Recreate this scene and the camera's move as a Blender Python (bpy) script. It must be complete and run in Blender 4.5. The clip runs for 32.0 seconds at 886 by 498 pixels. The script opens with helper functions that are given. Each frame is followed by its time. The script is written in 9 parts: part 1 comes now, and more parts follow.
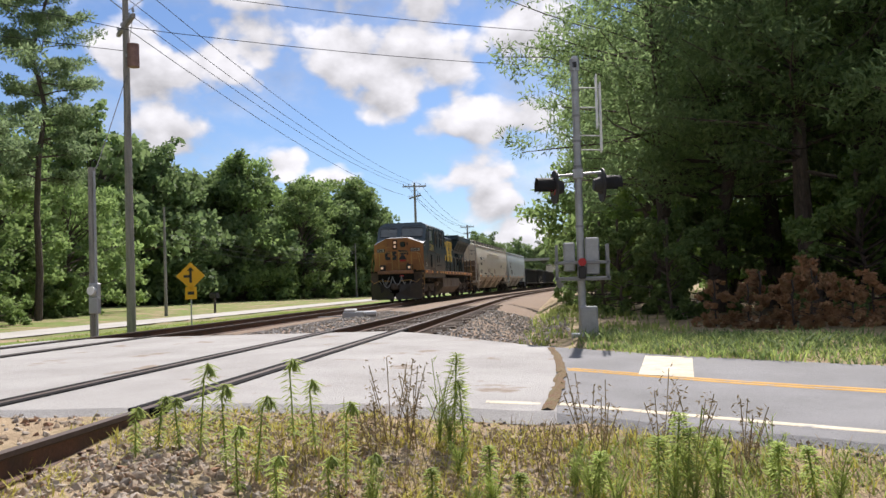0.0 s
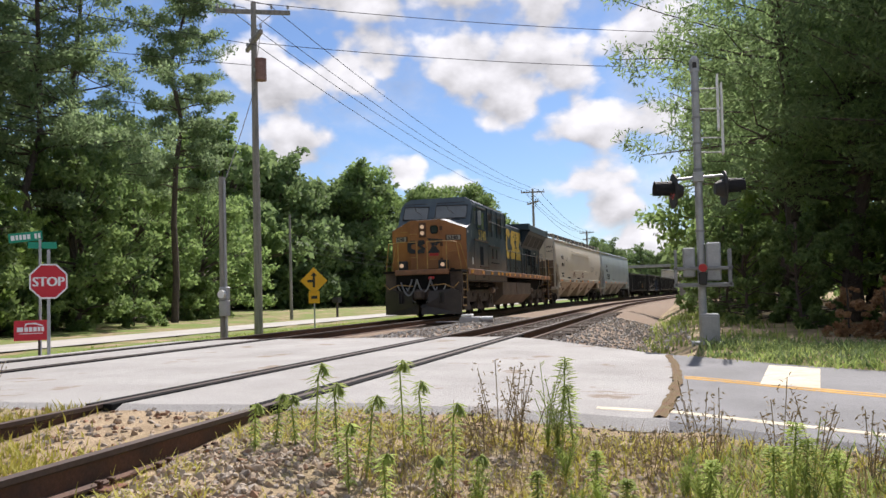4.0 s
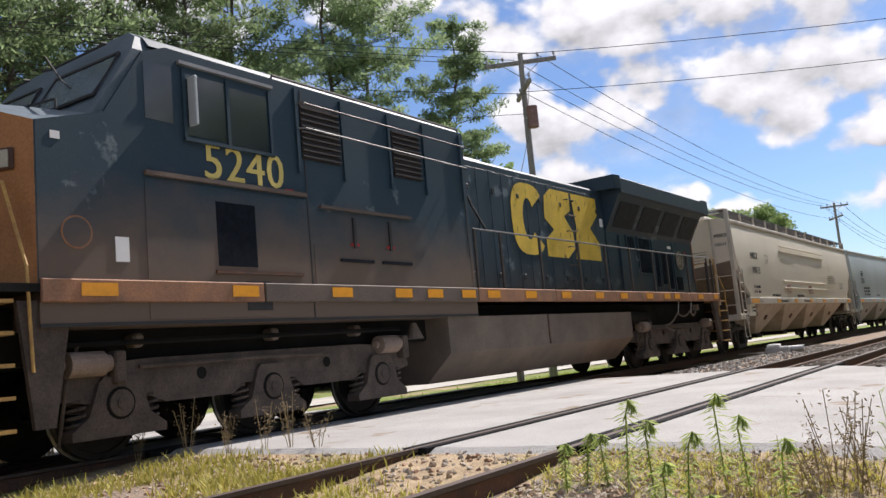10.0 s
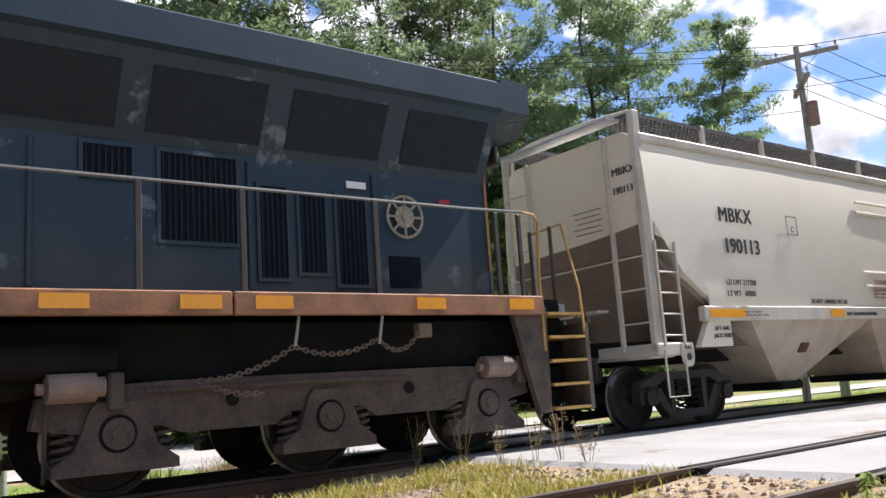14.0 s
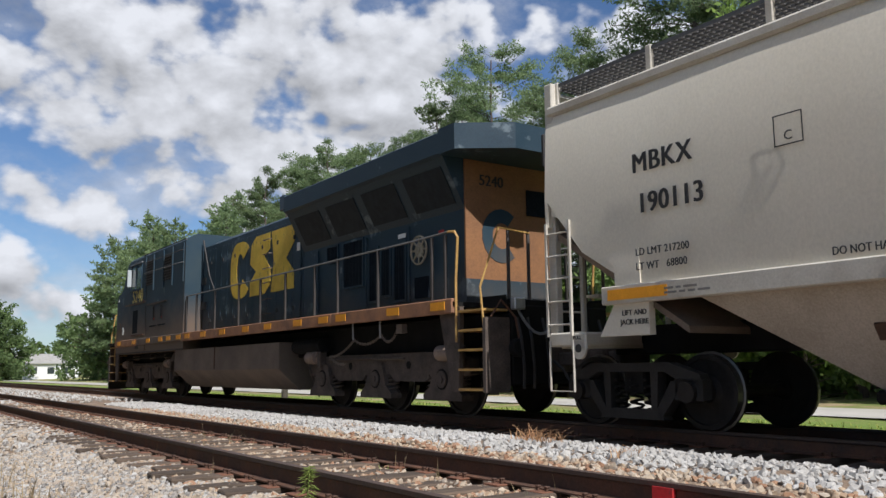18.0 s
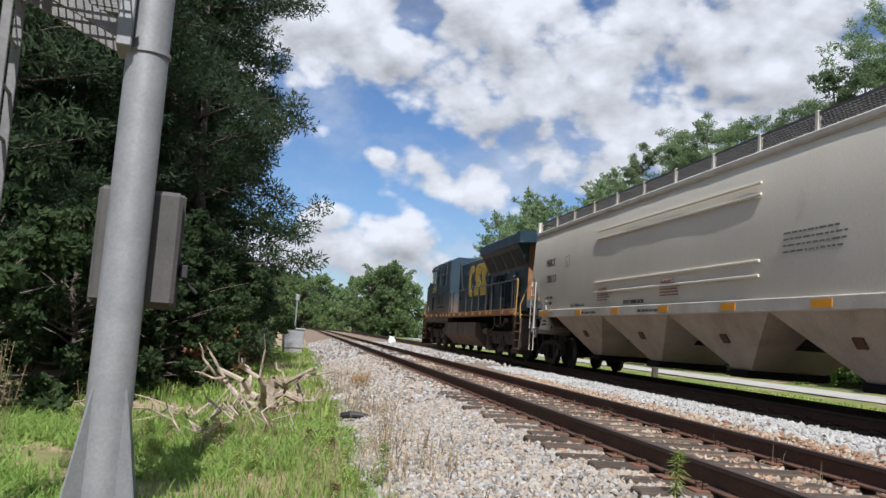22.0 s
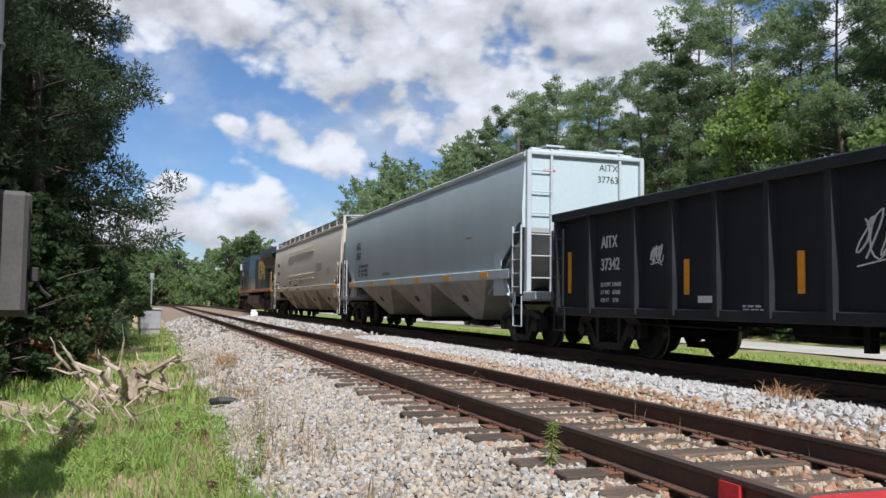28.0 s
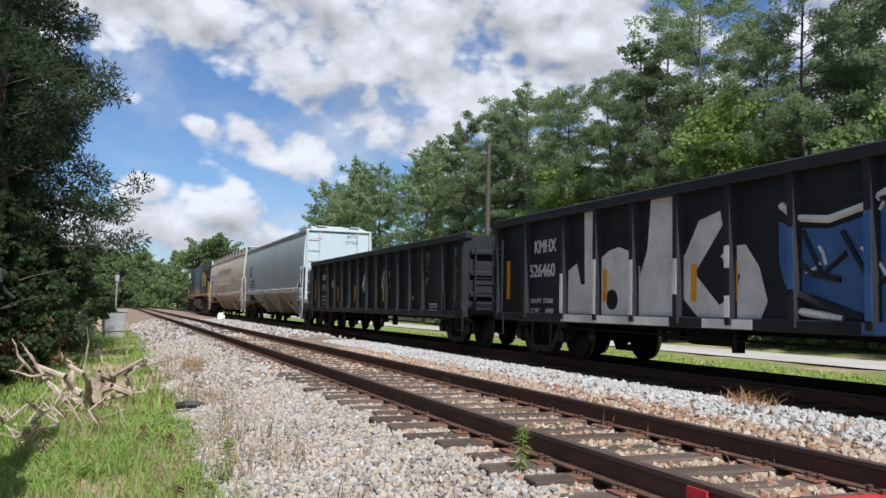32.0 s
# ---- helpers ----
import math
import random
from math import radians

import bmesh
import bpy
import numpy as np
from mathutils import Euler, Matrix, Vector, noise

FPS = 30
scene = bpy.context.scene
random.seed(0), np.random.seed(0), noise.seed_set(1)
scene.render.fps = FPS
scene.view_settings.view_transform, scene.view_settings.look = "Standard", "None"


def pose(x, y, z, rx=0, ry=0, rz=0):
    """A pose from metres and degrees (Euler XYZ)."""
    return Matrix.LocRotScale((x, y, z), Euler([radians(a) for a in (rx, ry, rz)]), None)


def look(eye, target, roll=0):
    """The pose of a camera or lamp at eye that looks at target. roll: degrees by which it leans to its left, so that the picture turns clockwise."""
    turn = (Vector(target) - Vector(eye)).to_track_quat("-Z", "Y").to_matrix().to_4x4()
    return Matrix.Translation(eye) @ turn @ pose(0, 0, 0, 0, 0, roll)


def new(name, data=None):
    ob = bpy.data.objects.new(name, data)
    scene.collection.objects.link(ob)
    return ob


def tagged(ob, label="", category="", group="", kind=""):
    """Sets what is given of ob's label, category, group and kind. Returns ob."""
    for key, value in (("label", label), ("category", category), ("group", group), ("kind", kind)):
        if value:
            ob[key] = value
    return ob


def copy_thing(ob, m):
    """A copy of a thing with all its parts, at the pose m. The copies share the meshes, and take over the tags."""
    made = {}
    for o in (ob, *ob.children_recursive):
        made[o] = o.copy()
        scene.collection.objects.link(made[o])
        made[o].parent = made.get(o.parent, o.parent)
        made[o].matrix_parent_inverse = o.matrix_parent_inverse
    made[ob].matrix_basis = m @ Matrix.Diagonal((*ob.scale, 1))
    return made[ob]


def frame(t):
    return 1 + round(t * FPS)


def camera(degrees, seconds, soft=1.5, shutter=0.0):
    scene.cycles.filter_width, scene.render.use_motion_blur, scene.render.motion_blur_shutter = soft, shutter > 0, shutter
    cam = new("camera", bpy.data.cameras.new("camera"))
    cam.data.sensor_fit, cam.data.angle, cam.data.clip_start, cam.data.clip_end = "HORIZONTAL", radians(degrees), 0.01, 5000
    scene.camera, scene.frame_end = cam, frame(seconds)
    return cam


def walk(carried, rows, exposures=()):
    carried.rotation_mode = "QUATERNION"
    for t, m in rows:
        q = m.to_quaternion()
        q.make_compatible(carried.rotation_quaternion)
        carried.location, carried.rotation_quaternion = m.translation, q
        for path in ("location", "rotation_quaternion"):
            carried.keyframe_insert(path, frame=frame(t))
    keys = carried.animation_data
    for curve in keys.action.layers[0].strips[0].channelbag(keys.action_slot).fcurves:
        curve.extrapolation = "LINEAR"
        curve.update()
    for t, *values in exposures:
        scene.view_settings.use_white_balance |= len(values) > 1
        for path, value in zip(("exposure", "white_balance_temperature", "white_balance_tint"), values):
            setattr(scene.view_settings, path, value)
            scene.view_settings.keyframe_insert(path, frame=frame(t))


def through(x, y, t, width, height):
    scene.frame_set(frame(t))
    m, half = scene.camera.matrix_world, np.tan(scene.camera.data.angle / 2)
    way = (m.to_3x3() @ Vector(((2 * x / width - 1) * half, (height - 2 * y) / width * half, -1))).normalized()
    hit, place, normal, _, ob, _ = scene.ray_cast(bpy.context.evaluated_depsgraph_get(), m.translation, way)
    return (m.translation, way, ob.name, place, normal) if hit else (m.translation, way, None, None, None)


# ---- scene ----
cam = camera(55.64, 32.0)
PATH = [
    (0, (0.022, 0.009, 0.822), (-0.238, 1.991, 0.910), -2.07),
    (0.5, (0.001, 0.000, 0.820), (-0.287, 1.977, 0.911), -2.00),
    (1, (0.003, -0.002, 0.813), (-0.308, 1.971, 0.912), -2.04),
    (1.5, (0.029, -0.008, 0.813), (-0.314, 1.960, 0.919), -2.48),
    (2, (0.059, -0.011, 0.819), (-0.314, 1.952, 0.911), -2.14),
    (2.5, (0.073, -0.016, 0.815), (-0.331, 1.941, 0.908), -2.13),
    (3, (0.082, -0.022, 0.810), (-0.362, 1.925, 0.909), -2.04),
    (3.5, (0.092, -0.021, 0.804), (-0.401, 1.914, 0.913), -1.70),
    (5.5, (0.115, -0.053, 0.803), (-0.503, 1.846, 0.915), -2.53),
    (6, (0.115, -0.052, 0.804), (-0.525, 1.839, 0.923), -2.55),
    (6.5, (0.115, -0.043, 0.805), (-0.560, 1.834, 0.942), -2.53),
    (7, (0.112, -0.043, 0.806), (-0.615, 1.814, 0.967), -2.52),
    (7.5, (0.119, -0.046, 0.810), (-0.687, 1.776, 0.992), -2.94),
    (8, (0.116, -0.049, 0.805), (-0.761, 1.740, 0.977), -3.62),
    (8.5, (0.093, -0.024, 0.796), (-0.847, 1.735, 0.947), -3.61),
    (9, (0.039, 0.014, 0.785), (-0.955, 1.740, 0.968), -3.80),
    (9.5, (0.008, 0.040, 0.784), (-1.049, 1.724, 1.004), -4.52),
    (10, (0.000, 0.050, 0.777), (-1.126, 1.684, 1.025), -5.20),
    (10.5, (-0.014, 0.052, 0.781), (-1.191, 1.648, 1.039), -4.16),
    (11, (-0.024, 0.049, 0.779), (-1.252, 1.603, 1.057), -3.90),
    (11.5, (-0.032, 0.058, 0.780), (-1.304, 1.574, 1.071), -4.33),
    (12, (-0.028, 0.055, 0.778), (-1.320, 1.550, 1.086), -4.83),
    (12.5, (-0.023, 0.052, 0.777), (-1.371, 1.491, 1.109), -5.39),
    (13, (-0.034, 0.055, 0.776), (-1.489, 1.385, 1.113), -4.76),
    (13.5, (-0.033, 0.057, 0.774), (-1.540, 1.330, 1.098), -4.77),
    (14, (-0.032, 0.051, 0.776), (-1.597, 1.253, 1.104), -3.95),
    (14.5, (-0.089, 0.014, 0.773), (-1.815, 0.954, 1.144), -1.25),
    (16.5, (-0.090, -0.001, 0.762), (-1.880, -0.819, 1.115), -1.94),
    (17, (-0.095, -0.008, 0.757), (-1.684, -1.169, 1.115), -1.52),
    (17.5, (-0.097, -0.007, 0.753), (-1.464, -1.426, 1.092), -1.28),
    (18, (-0.093, -0.016, 0.754), (-1.219, -1.645, 1.036), -0.60),
    (18.5, (-0.084, -0.036, 0.754), (-0.965, -1.818, 0.979), 0.49),
    (19, (-0.081, -0.030, 0.752), (-0.808, -1.883, 0.946), -0.33),
    (19.5, (-0.077, -0.045, 0.753), (-0.768, -1.914, 0.928), 0.05),
    (20, (-0.046, -0.048, 0.762), (-0.668, -1.941, 0.943), 1.75),
    (20.5, (-0.055, -0.018, 0.765), (-0.572, -1.940, 0.961), 2.53),
    (21, (-0.054, 0.029, 0.768), (-0.497, -1.911, 0.963), 3.32),
    (21.5, (-0.052, 0.034, 0.769), (-0.420, -1.923, 0.957), 3.74),
    (22, (-0.059, 0.027, 0.771), (-0.386, -1.936, 0.971), 4.15),
    (22.5, (-0.061, 0.015, 0.770), (-0.373, -1.949, 0.979), 3.41),
    (23, (-0.061, 0.015, 0.773), (-0.335, -1.958, 0.954), 1.12),
    (23.5, (-0.061, 0.012, 0.772), (-0.324, -1.965, 0.918), 0.76),
    (24, (-0.067, 0.011, 0.771), (-0.373, -1.962, 0.888), 1.60),
    (24.5, (-0.067, 0.013, 0.772), (-0.468, -1.943, 0.882), 2.60),
    (25, (-0.067, 0.014, 0.776), (-0.622, -1.901, 0.937), 3.22),
    (25.5, (-0.060, 0.011, 0.780), (-0.664, -1.884, 0.984), 2.54),
    (27.5, (0.026, -0.012, 0.916), (-0.533, -1.928, 1.043), 1.12),
    (28, (0.029, -0.002, 0.924), (-0.625, -1.888, 1.053), 0.71),
    (28.5, (0.036, -0.004, 0.930), (-0.703, -1.858, 1.053), 0.17),
    (29, (0.046, -0.016, 0.926), (-0.691, -1.872, 1.040), 0.08),
    (29.5, (0.039, -0.013, 0.930), (-0.678, -1.875, 1.053), 0.26),
    (30, (0.018, -0.003, 0.937), (-0.707, -1.862, 1.081), 1.34),
    (30.5, (0.033, -0.007, 0.948), (-0.711, -1.857, 1.102), 2.04),
    (31, (0.040, -0.005, 0.946), (-0.707, -1.854, 1.100), 1.47),
    (31.5, (0.051, -0.004, 0.944), (-0.687, -1.857, 1.096), 1.12),
    (32, (0.049, -0.009, 0.927), (-0.673, -1.868, 1.068), 1.20),
]
EXPOSURES = [(0, 0.7), (11.5, 0.78), (13.0, 0.86), (14.0, 1.17), (14.5, 1.22), (16.5, 1.4), (17.2, 1.3), (17.8, 0.65), (18.5, 0.15), (19.5, 0.2), (20.5, 0.5), (32, 0.55)]
walk(cam, [(t, look(eye, target, roll)) for t, eye, target, roll in PATH], [(t, stops, 6700 if t < 12 else 6450 if t < 18 else 6200, 16 if t < 17 else 12) for t, stops in EXPOSURES])

TOP_PACE = 4.95       # the train's quickest, metres a second
MAIN_X = -9.10        # middle of the train's track
SIDE_X = -3.77        # middle of the empty track
GAUGE = 0.7525        # half the distance of the rail heads

# ---- sky and sun ----
SUN = Vector((0.06, 0.86, 1.0)).normalized()
world = bpy.data.worlds.new("sky")
scene.world = world
world.use_nodes = True


# fair-weather clouds: heading, height over the horizon and half width, in degrees
CLOUDS = ((22.6, 15.7, 3.2), (19.1, 16.1, 3.6), (25.6, 14.7, 2.5), (13.3, 15.4, 3.5), (9.8, 16.0, 3.7), (7.1, 14.4, 2.3), (11.1, 12.9, 2.0), (19.0, 20.5, 3.6), (14.0, 20.2, 4.0), (8.0, 19.4, 3.6),
          (25.2, 10.5, 2.3), (18.2, 8.8, 1.3), (14.6, 7.6, 1.2), (5.7, 11.0, 2.3), (1.9, 11.2, 2.6), (5.6, 7.8, 2.5), (3.7, 5.6, 1.9), (2.0, 3.6, 1.7), (29.5, 21.4, 2.8), (24.3, 21.4, 3.6),
          (1.5, 17.5, 3.6), (21.0, 14.2, 2.3), (27.3, 15.6, 2.0), (25.4, 11.0, 1.6), (-8, 12, 5), (38, 24, 3.0), (54, 25, 6), (-20, 20, 9), (-45, 15, 8), (80, 24, 10), (105, 20, 10), (120, 10, 9),
          (-178, 20, 3.4), (177.6, 19.4, 3.8), (174.6, 18.6, 3.0), (170.4, 16.4, 3.3), (166.0, 18.0, 4.4), (169.5, 21.5, 4.4), (160.5, 18.5, 5.0), (153.5, 18.5, 5.6), (157, 14.6, 4.2), (171.7, 11.1, 2.7), (168.2, 10.3, 2.9), (164.4, 12.2, 3.4),
          (175.1, 11.6, 1.0), (178.9, 7.1, 1.4), (178.8, 5.1, 2.3), (-178.5, 4.6, 2.6), (172.6, 5.8, 2.6), (170.2, 4.6, 2.4), (175.6, 4.0, 2.0), (146, 17, 6.5), (139, 12, 8), (130, 18, 9), (-168, 20, 8), (150, 8, 6), (-150, 16, 9), (-120, 20, 10),
          (163, 22, 5), (156, 23, 6), (175, 23, 5), (-176, 24, 5), (149, 21, 6), (168, 14.2, 3.0), (161, 11.0, 3.2))
SKY_LIGHT = 0.09
CLOUD_LIGHT = 6.1


def sky_nodes():
    t = world.node_tree
    n, l = t.nodes, t.links
    n.clear()
    out, bg = n.new("ShaderNodeOutputWorld"), n.new("ShaderNodeBackground")
    sky = n.new("ShaderNodeTexSky")
    sky.sky_type, sky.sun_disc = "NISHITA", False
    sky.sun_elevation = math.asin(SUN.z)
    sky.sun_rotation = math.atan2(SUN.x, SUN.y)
    sky.air_density, sky.dust_density, sky.ozone_density = 1.0, 0.3, 2.6
    co = n.new("ShaderNodeTexCoord")

    def maths(op, a, b=0.0, c=0.0):
        x = n.new("ShaderNodeMath")
        x.operation = op
        for i, v in enumerate((a, b, c)):
            if hasattr(v, "is_output"):
                l.new(v, x.inputs[i])
            else:
                x.inputs[i].default_value = v
        return x.outputs[0]

    def mapped(loc, scale):
        x = n.new("ShaderNodeMapping")
        x.inputs["Location"].default_value, x.inputs["Scale"].default_value = loc, scale
        l.new(co.outputs["Generated"], x.inputs[0])
        return x.outputs[0]

    def puffs(loc, scale, detail, rough):
        x = n.new("ShaderNodeTexNoise")
        x.inputs["Scale"].default_value, x.inputs["Detail"].default_value = scale, detail
        x.inputs["Roughness"].default_value, x.inputs["Distortion"].default_value = rough, 0.1
        l.new(mapped(loc, (1, 1, 1.5)), x.inputs["Vector"])
        return x.outputs["Fac"]

    def ramp(src, lo, hi, a=0.0, b=1.0):
        x = n.new("ShaderNodeMapRange")
        x.interpolation_type = "SMOOTHSTEP"
        for k, v in (("From Min", lo), ("From Max", hi), ("To Min", a), ("To Max", b)):
            x.inputs[k].default_value = v
        l.new(src, x.inputs["Value"])
        return x.outputs[0]

    flat = mapped((0, 0, 0), (1, 1, 1.6))

    def bodies(drop):
        """How deep a direction lies in the nearest cloud; drop lowers the clouds a little."""
        best = None
        for az, el, r in CLOUDS:
            e, a = radians(el - drop * r), radians(az)
            d = n.new("ShaderNodeVectorMath")
            d.operation = "DISTANCE"
            l.new(flat, d.inputs[0])
            d.inputs[1].default_value = (-math.sin(a) * math.cos(e), math.cos(a) * math.cos(e), 1.6 * math.sin(e))
            v = maths("MULTIPLY_ADD", d.outputs["Value"], -0.56 / radians(r), 1.0)
            best = v if best is None else maths("MAXIMUM", best, v)
        return best

    fine, up = puffs((0, 0, 0), 10.0, 8, 0.52), puffs((-0.004, 0.008, 0.03), 10.0, 8, 0.52)
    broad = puffs((0.3, 0.2, 0), 2.6, 3, 0.5)
    wisp = puffs((0.7, 0.1, 0.4), 5.0, 8, 0.62)

    def heads(scale):
        """Round billowing heads."""
        x = n.new("ShaderNodeTexVoronoi")
        x.feature = "SMOOTH_F1"
        x.inputs["Scale"].default_value, x.inputs["Smoothness"].default_value, x.inputs["Detail"].default_value = scale, 0.35, 1.0
        l.new(mapped((0, 0, 0), (1, 1, 1.25)), x.inputs["Vector"])
        return x.outputs["Distance"]
    billow = maths("ADD", maths("MULTIPLY", heads(17.0), -0.55), maths("MULTIPLY", heads(38.0), -0.3))
    # the open sky overhead has clouds of its own
    sep = n.new("ShaderNodeSeparateXYZ")
    l.new(co.outputs["Generated"], sep.inputs[0])
    high = maths("MULTIPLY", ramp(sep.outputs["Z"], 0.40, 0.55), maths("MULTIPLY_ADD", broad, 4.0, -1.7))
    deep = maths("MAXIMUM", maths("MAXIMUM", bodies(0.0), -1.6), maths("ADD", high, maths("MULTIPLY", ramp(sep.outputs["Z"], 0.55, 0.40), -2.0)))
    body = maths("ADD", maths("ADD", deep, maths("MULTIPLY_ADD", fine, 2.3, -0.74)), billow)
    solid = ramp(body, -0.05, 0.42)
    veil = maths("MULTIPLY", ramp(deep, -1.5, 0.3), ramp(wisp, 0.42, 0.72, 0.0, 0.55))
    alpha = maths("MAXIMUM", solid, veil)
    relief = maths("MULTIPLY_ADD", maths("SUBTRACT", fine, up), 1.7, maths("MULTIPLY_ADD", billow, 0.35, 0.15))
    under = maths("MULTIPLY", ramp(maths("ADD", bodies(0.45), maths("MULTIPLY", fine, 0.6)), 0.45, 1.35), -0.22)
    light = maths("ADD", maths("ADD", relief, under), 1.10)
    light = maths("MULTIPLY", light, maths("MULTIPLY_ADD", solid, 0.12, 0.88))
    light = maths("MINIMUM", maths("MAXIMUM", light, 0.5), 1.15)
    tint = n.new("ShaderNodeCombineXYZ")
    for k, g in enumerate((0.95, 0.985, 1.04)):
        l.new(maths("MULTIPLY", light, g * CLOUD_LIGHT), tint.inputs[k])
    mix = n.new("ShaderNodeMix")
    mix.data_type = "RGBA"
    l.new(alpha, mix.inputs["Factor"])
    clear = n.new("ShaderNodeMix")
    clear.data_type, clear.blend_type = "RGBA", "MULTIPLY"
    clear.inputs["Factor"].default_value = 1.0
    l.new(sky.outputs[0], clear.inputs["A"])
    clear.inputs["B"].default_value = (0.56, 0.67, 0.80, 1)
    l.new(clear.outputs["Result"], mix.inputs["A"])
    l.new(tint.outputs[0], mix.inputs["B"])
    l.new(mix.outputs["Result"], bg.inputs[0])
    bg.inputs[1].default_value = SKY_LIGHT
    l.new(bg.outputs[0], out.inputs[0])


sky_nodes()
sun = new("sun", bpy.data.lights.new("sun", "SUN"))
sun.data.energy, sun.data.angle, sun.data.color = 4.2, radians(0.53), (1.0, 0.975, 0.93)
sun.matrix_world = look(SUN * 50, (0, 0, 0))

# ---- materials ----
def material(name, base, rough=0.7, metal=0.0, vary=0.25, scale=3.0, second=None, bump=0.0, fine=40.0, spots=None, random_tint=0.0, spec=0.5, stretch=(1, 1, 1), dust=None):
    """base mixed with second by soft stains and fine grain; spots: (colour, threshold, scale) of hard-edged wear."""
    m = bpy.data.materials.new(name)
    m.use_nodes = True
    t = m.node_tree
    n, l = t.nodes, t.links
    b = n["Principled BSDF"]
    b.inputs["Roughness"].default_value, b.inputs["Metallic"].default_value = rough, metal
    b.inputs["Specular IOR Level"].default_value = spec
    co = n.new("ShaderNodeTexCoord")
    mp = n.new("ShaderNodeMapping")
    mp.inputs["Scale"].default_value = stretch
    l.new(co.outputs["Object"], mp.inputs[0])

    def tex(s, d=6, r=0.6):
        x = n.new("ShaderNodeTexNoise")
        x.inputs["Scale"].default_value, x.inputs["Detail"].default_value, x.inputs["Roughness"].default_value = s, d, r
        l.new(mp.outputs[0], x.inputs["Vector"])
        return x

    def mixed(fac, a, c, how="MIX"):
        x = n.new("ShaderNodeMix")
        x.data_type, x.blend_type = "RGBA", how
        for sock, v in (("Factor", fac), ("A", a), ("B", c)):
            if hasattr(v, "is_output"):
                l.new(v, x.inputs[sock])
            else:
                x.inputs[sock].default_value = v
        return x.outputs["Result"]

    def ramp(src, lo, hi):
        x = n.new("ShaderNodeMapRange")
        x.inputs["From Min"].default_value, x.inputs["From Max"].default_value = lo, hi
        l.new(src, x.inputs["Value"])
        return x.outputs[0]

    second = second or tuple(c * (1 - vary) for c in base)
    stain, grain = tex(scale), tex(fine, 4, 0.7)
    col = mixed(ramp(stain.outputs["Fac"], 0.35, 0.68), (*base, 1), (*second, 1))
    g = n.new("ShaderNodeMapRange")
    g.inputs["From Min"].default_value, g.inputs["From Max"].default_value = 0.3, 0.7
    g.inputs["To Min"].default_value, g.inputs["To Max"].default_value = 1 - vary * 0.7, 1 + vary * 0.5
    l.new(grain.outputs["Fac"], g.inputs["Value"])
    gc = n.new("ShaderNodeCombineXYZ")
    for i in range(3):
        l.new(g.outputs[0], gc.inputs[i])
    col = mixed(1.0, col, gc.outputs[0], "MULTIPLY")
    if spots:
        sp = tex(spots[2], 7, 0.65)
        col = mixed(ramp(sp.outputs["Fac"], spots[1], spots[1] + 0.05), col, (*spots[0], 1))
    if dust:
        # road dust thrown up from below: colour, clean height, dusty height
        sep = n.new("ShaderNodeSeparateXYZ")
        l.new(co.outputs["Object"], sep.inputs[0])
        wob = n.new("ShaderNodeMath")
        wob.operation = "MULTIPLY_ADD"
        l.new(stain.outputs["Fac"], wob.inputs[0])
        wob.inputs[1].default_value = 1.3
        l.new(sep.outputs["Z"], wob.inputs[2])
        col = mixed(ramp(wob.outputs[0], dust[1] + 0.65, dust[2] + 0.65), col, (*dust[0], 1))
    if random_tint:
        oi = n.new("ShaderNodeObjectInfo")
        hs = n.new("ShaderNodeHueSaturation")
        r = n.new("ShaderNodeMapRange")
        r.inputs["To Min"].default_value, r.inputs["To Max"].default_value = 1 - random_tint, 1 + random_tint
        l.new(oi.outputs["Random"], r.inputs["Value"])
        l.new(r.outputs[0], hs.inputs["Value"])
        l.new(col, hs.inputs["Color"])
        col = hs.outputs[0]
    l.new(col, b.inputs["Base Color"])
    rr = n.new("ShaderNodeMapRange")
    rr.inputs["To Min"].default_value, rr.inputs["To Max"].default_value = max(0.03, rough - 0.12), min(1, rough + 0.12)
    l.new(stain.outputs["Fac"], rr.inputs["Value"])
    l.new(rr.outputs[0], b.inputs["Roughness"])
    if bump:
        bp = n.new("ShaderNodeBump")
        bp.inputs["Strength"].default_value, bp.inputs["Distance"].default_value = bump, 0.02
        l.new(grain.outputs["Fac"], bp.inputs["Height"])
        l.new(bp.outputs[0], b.inputs["Normal"])
    return m


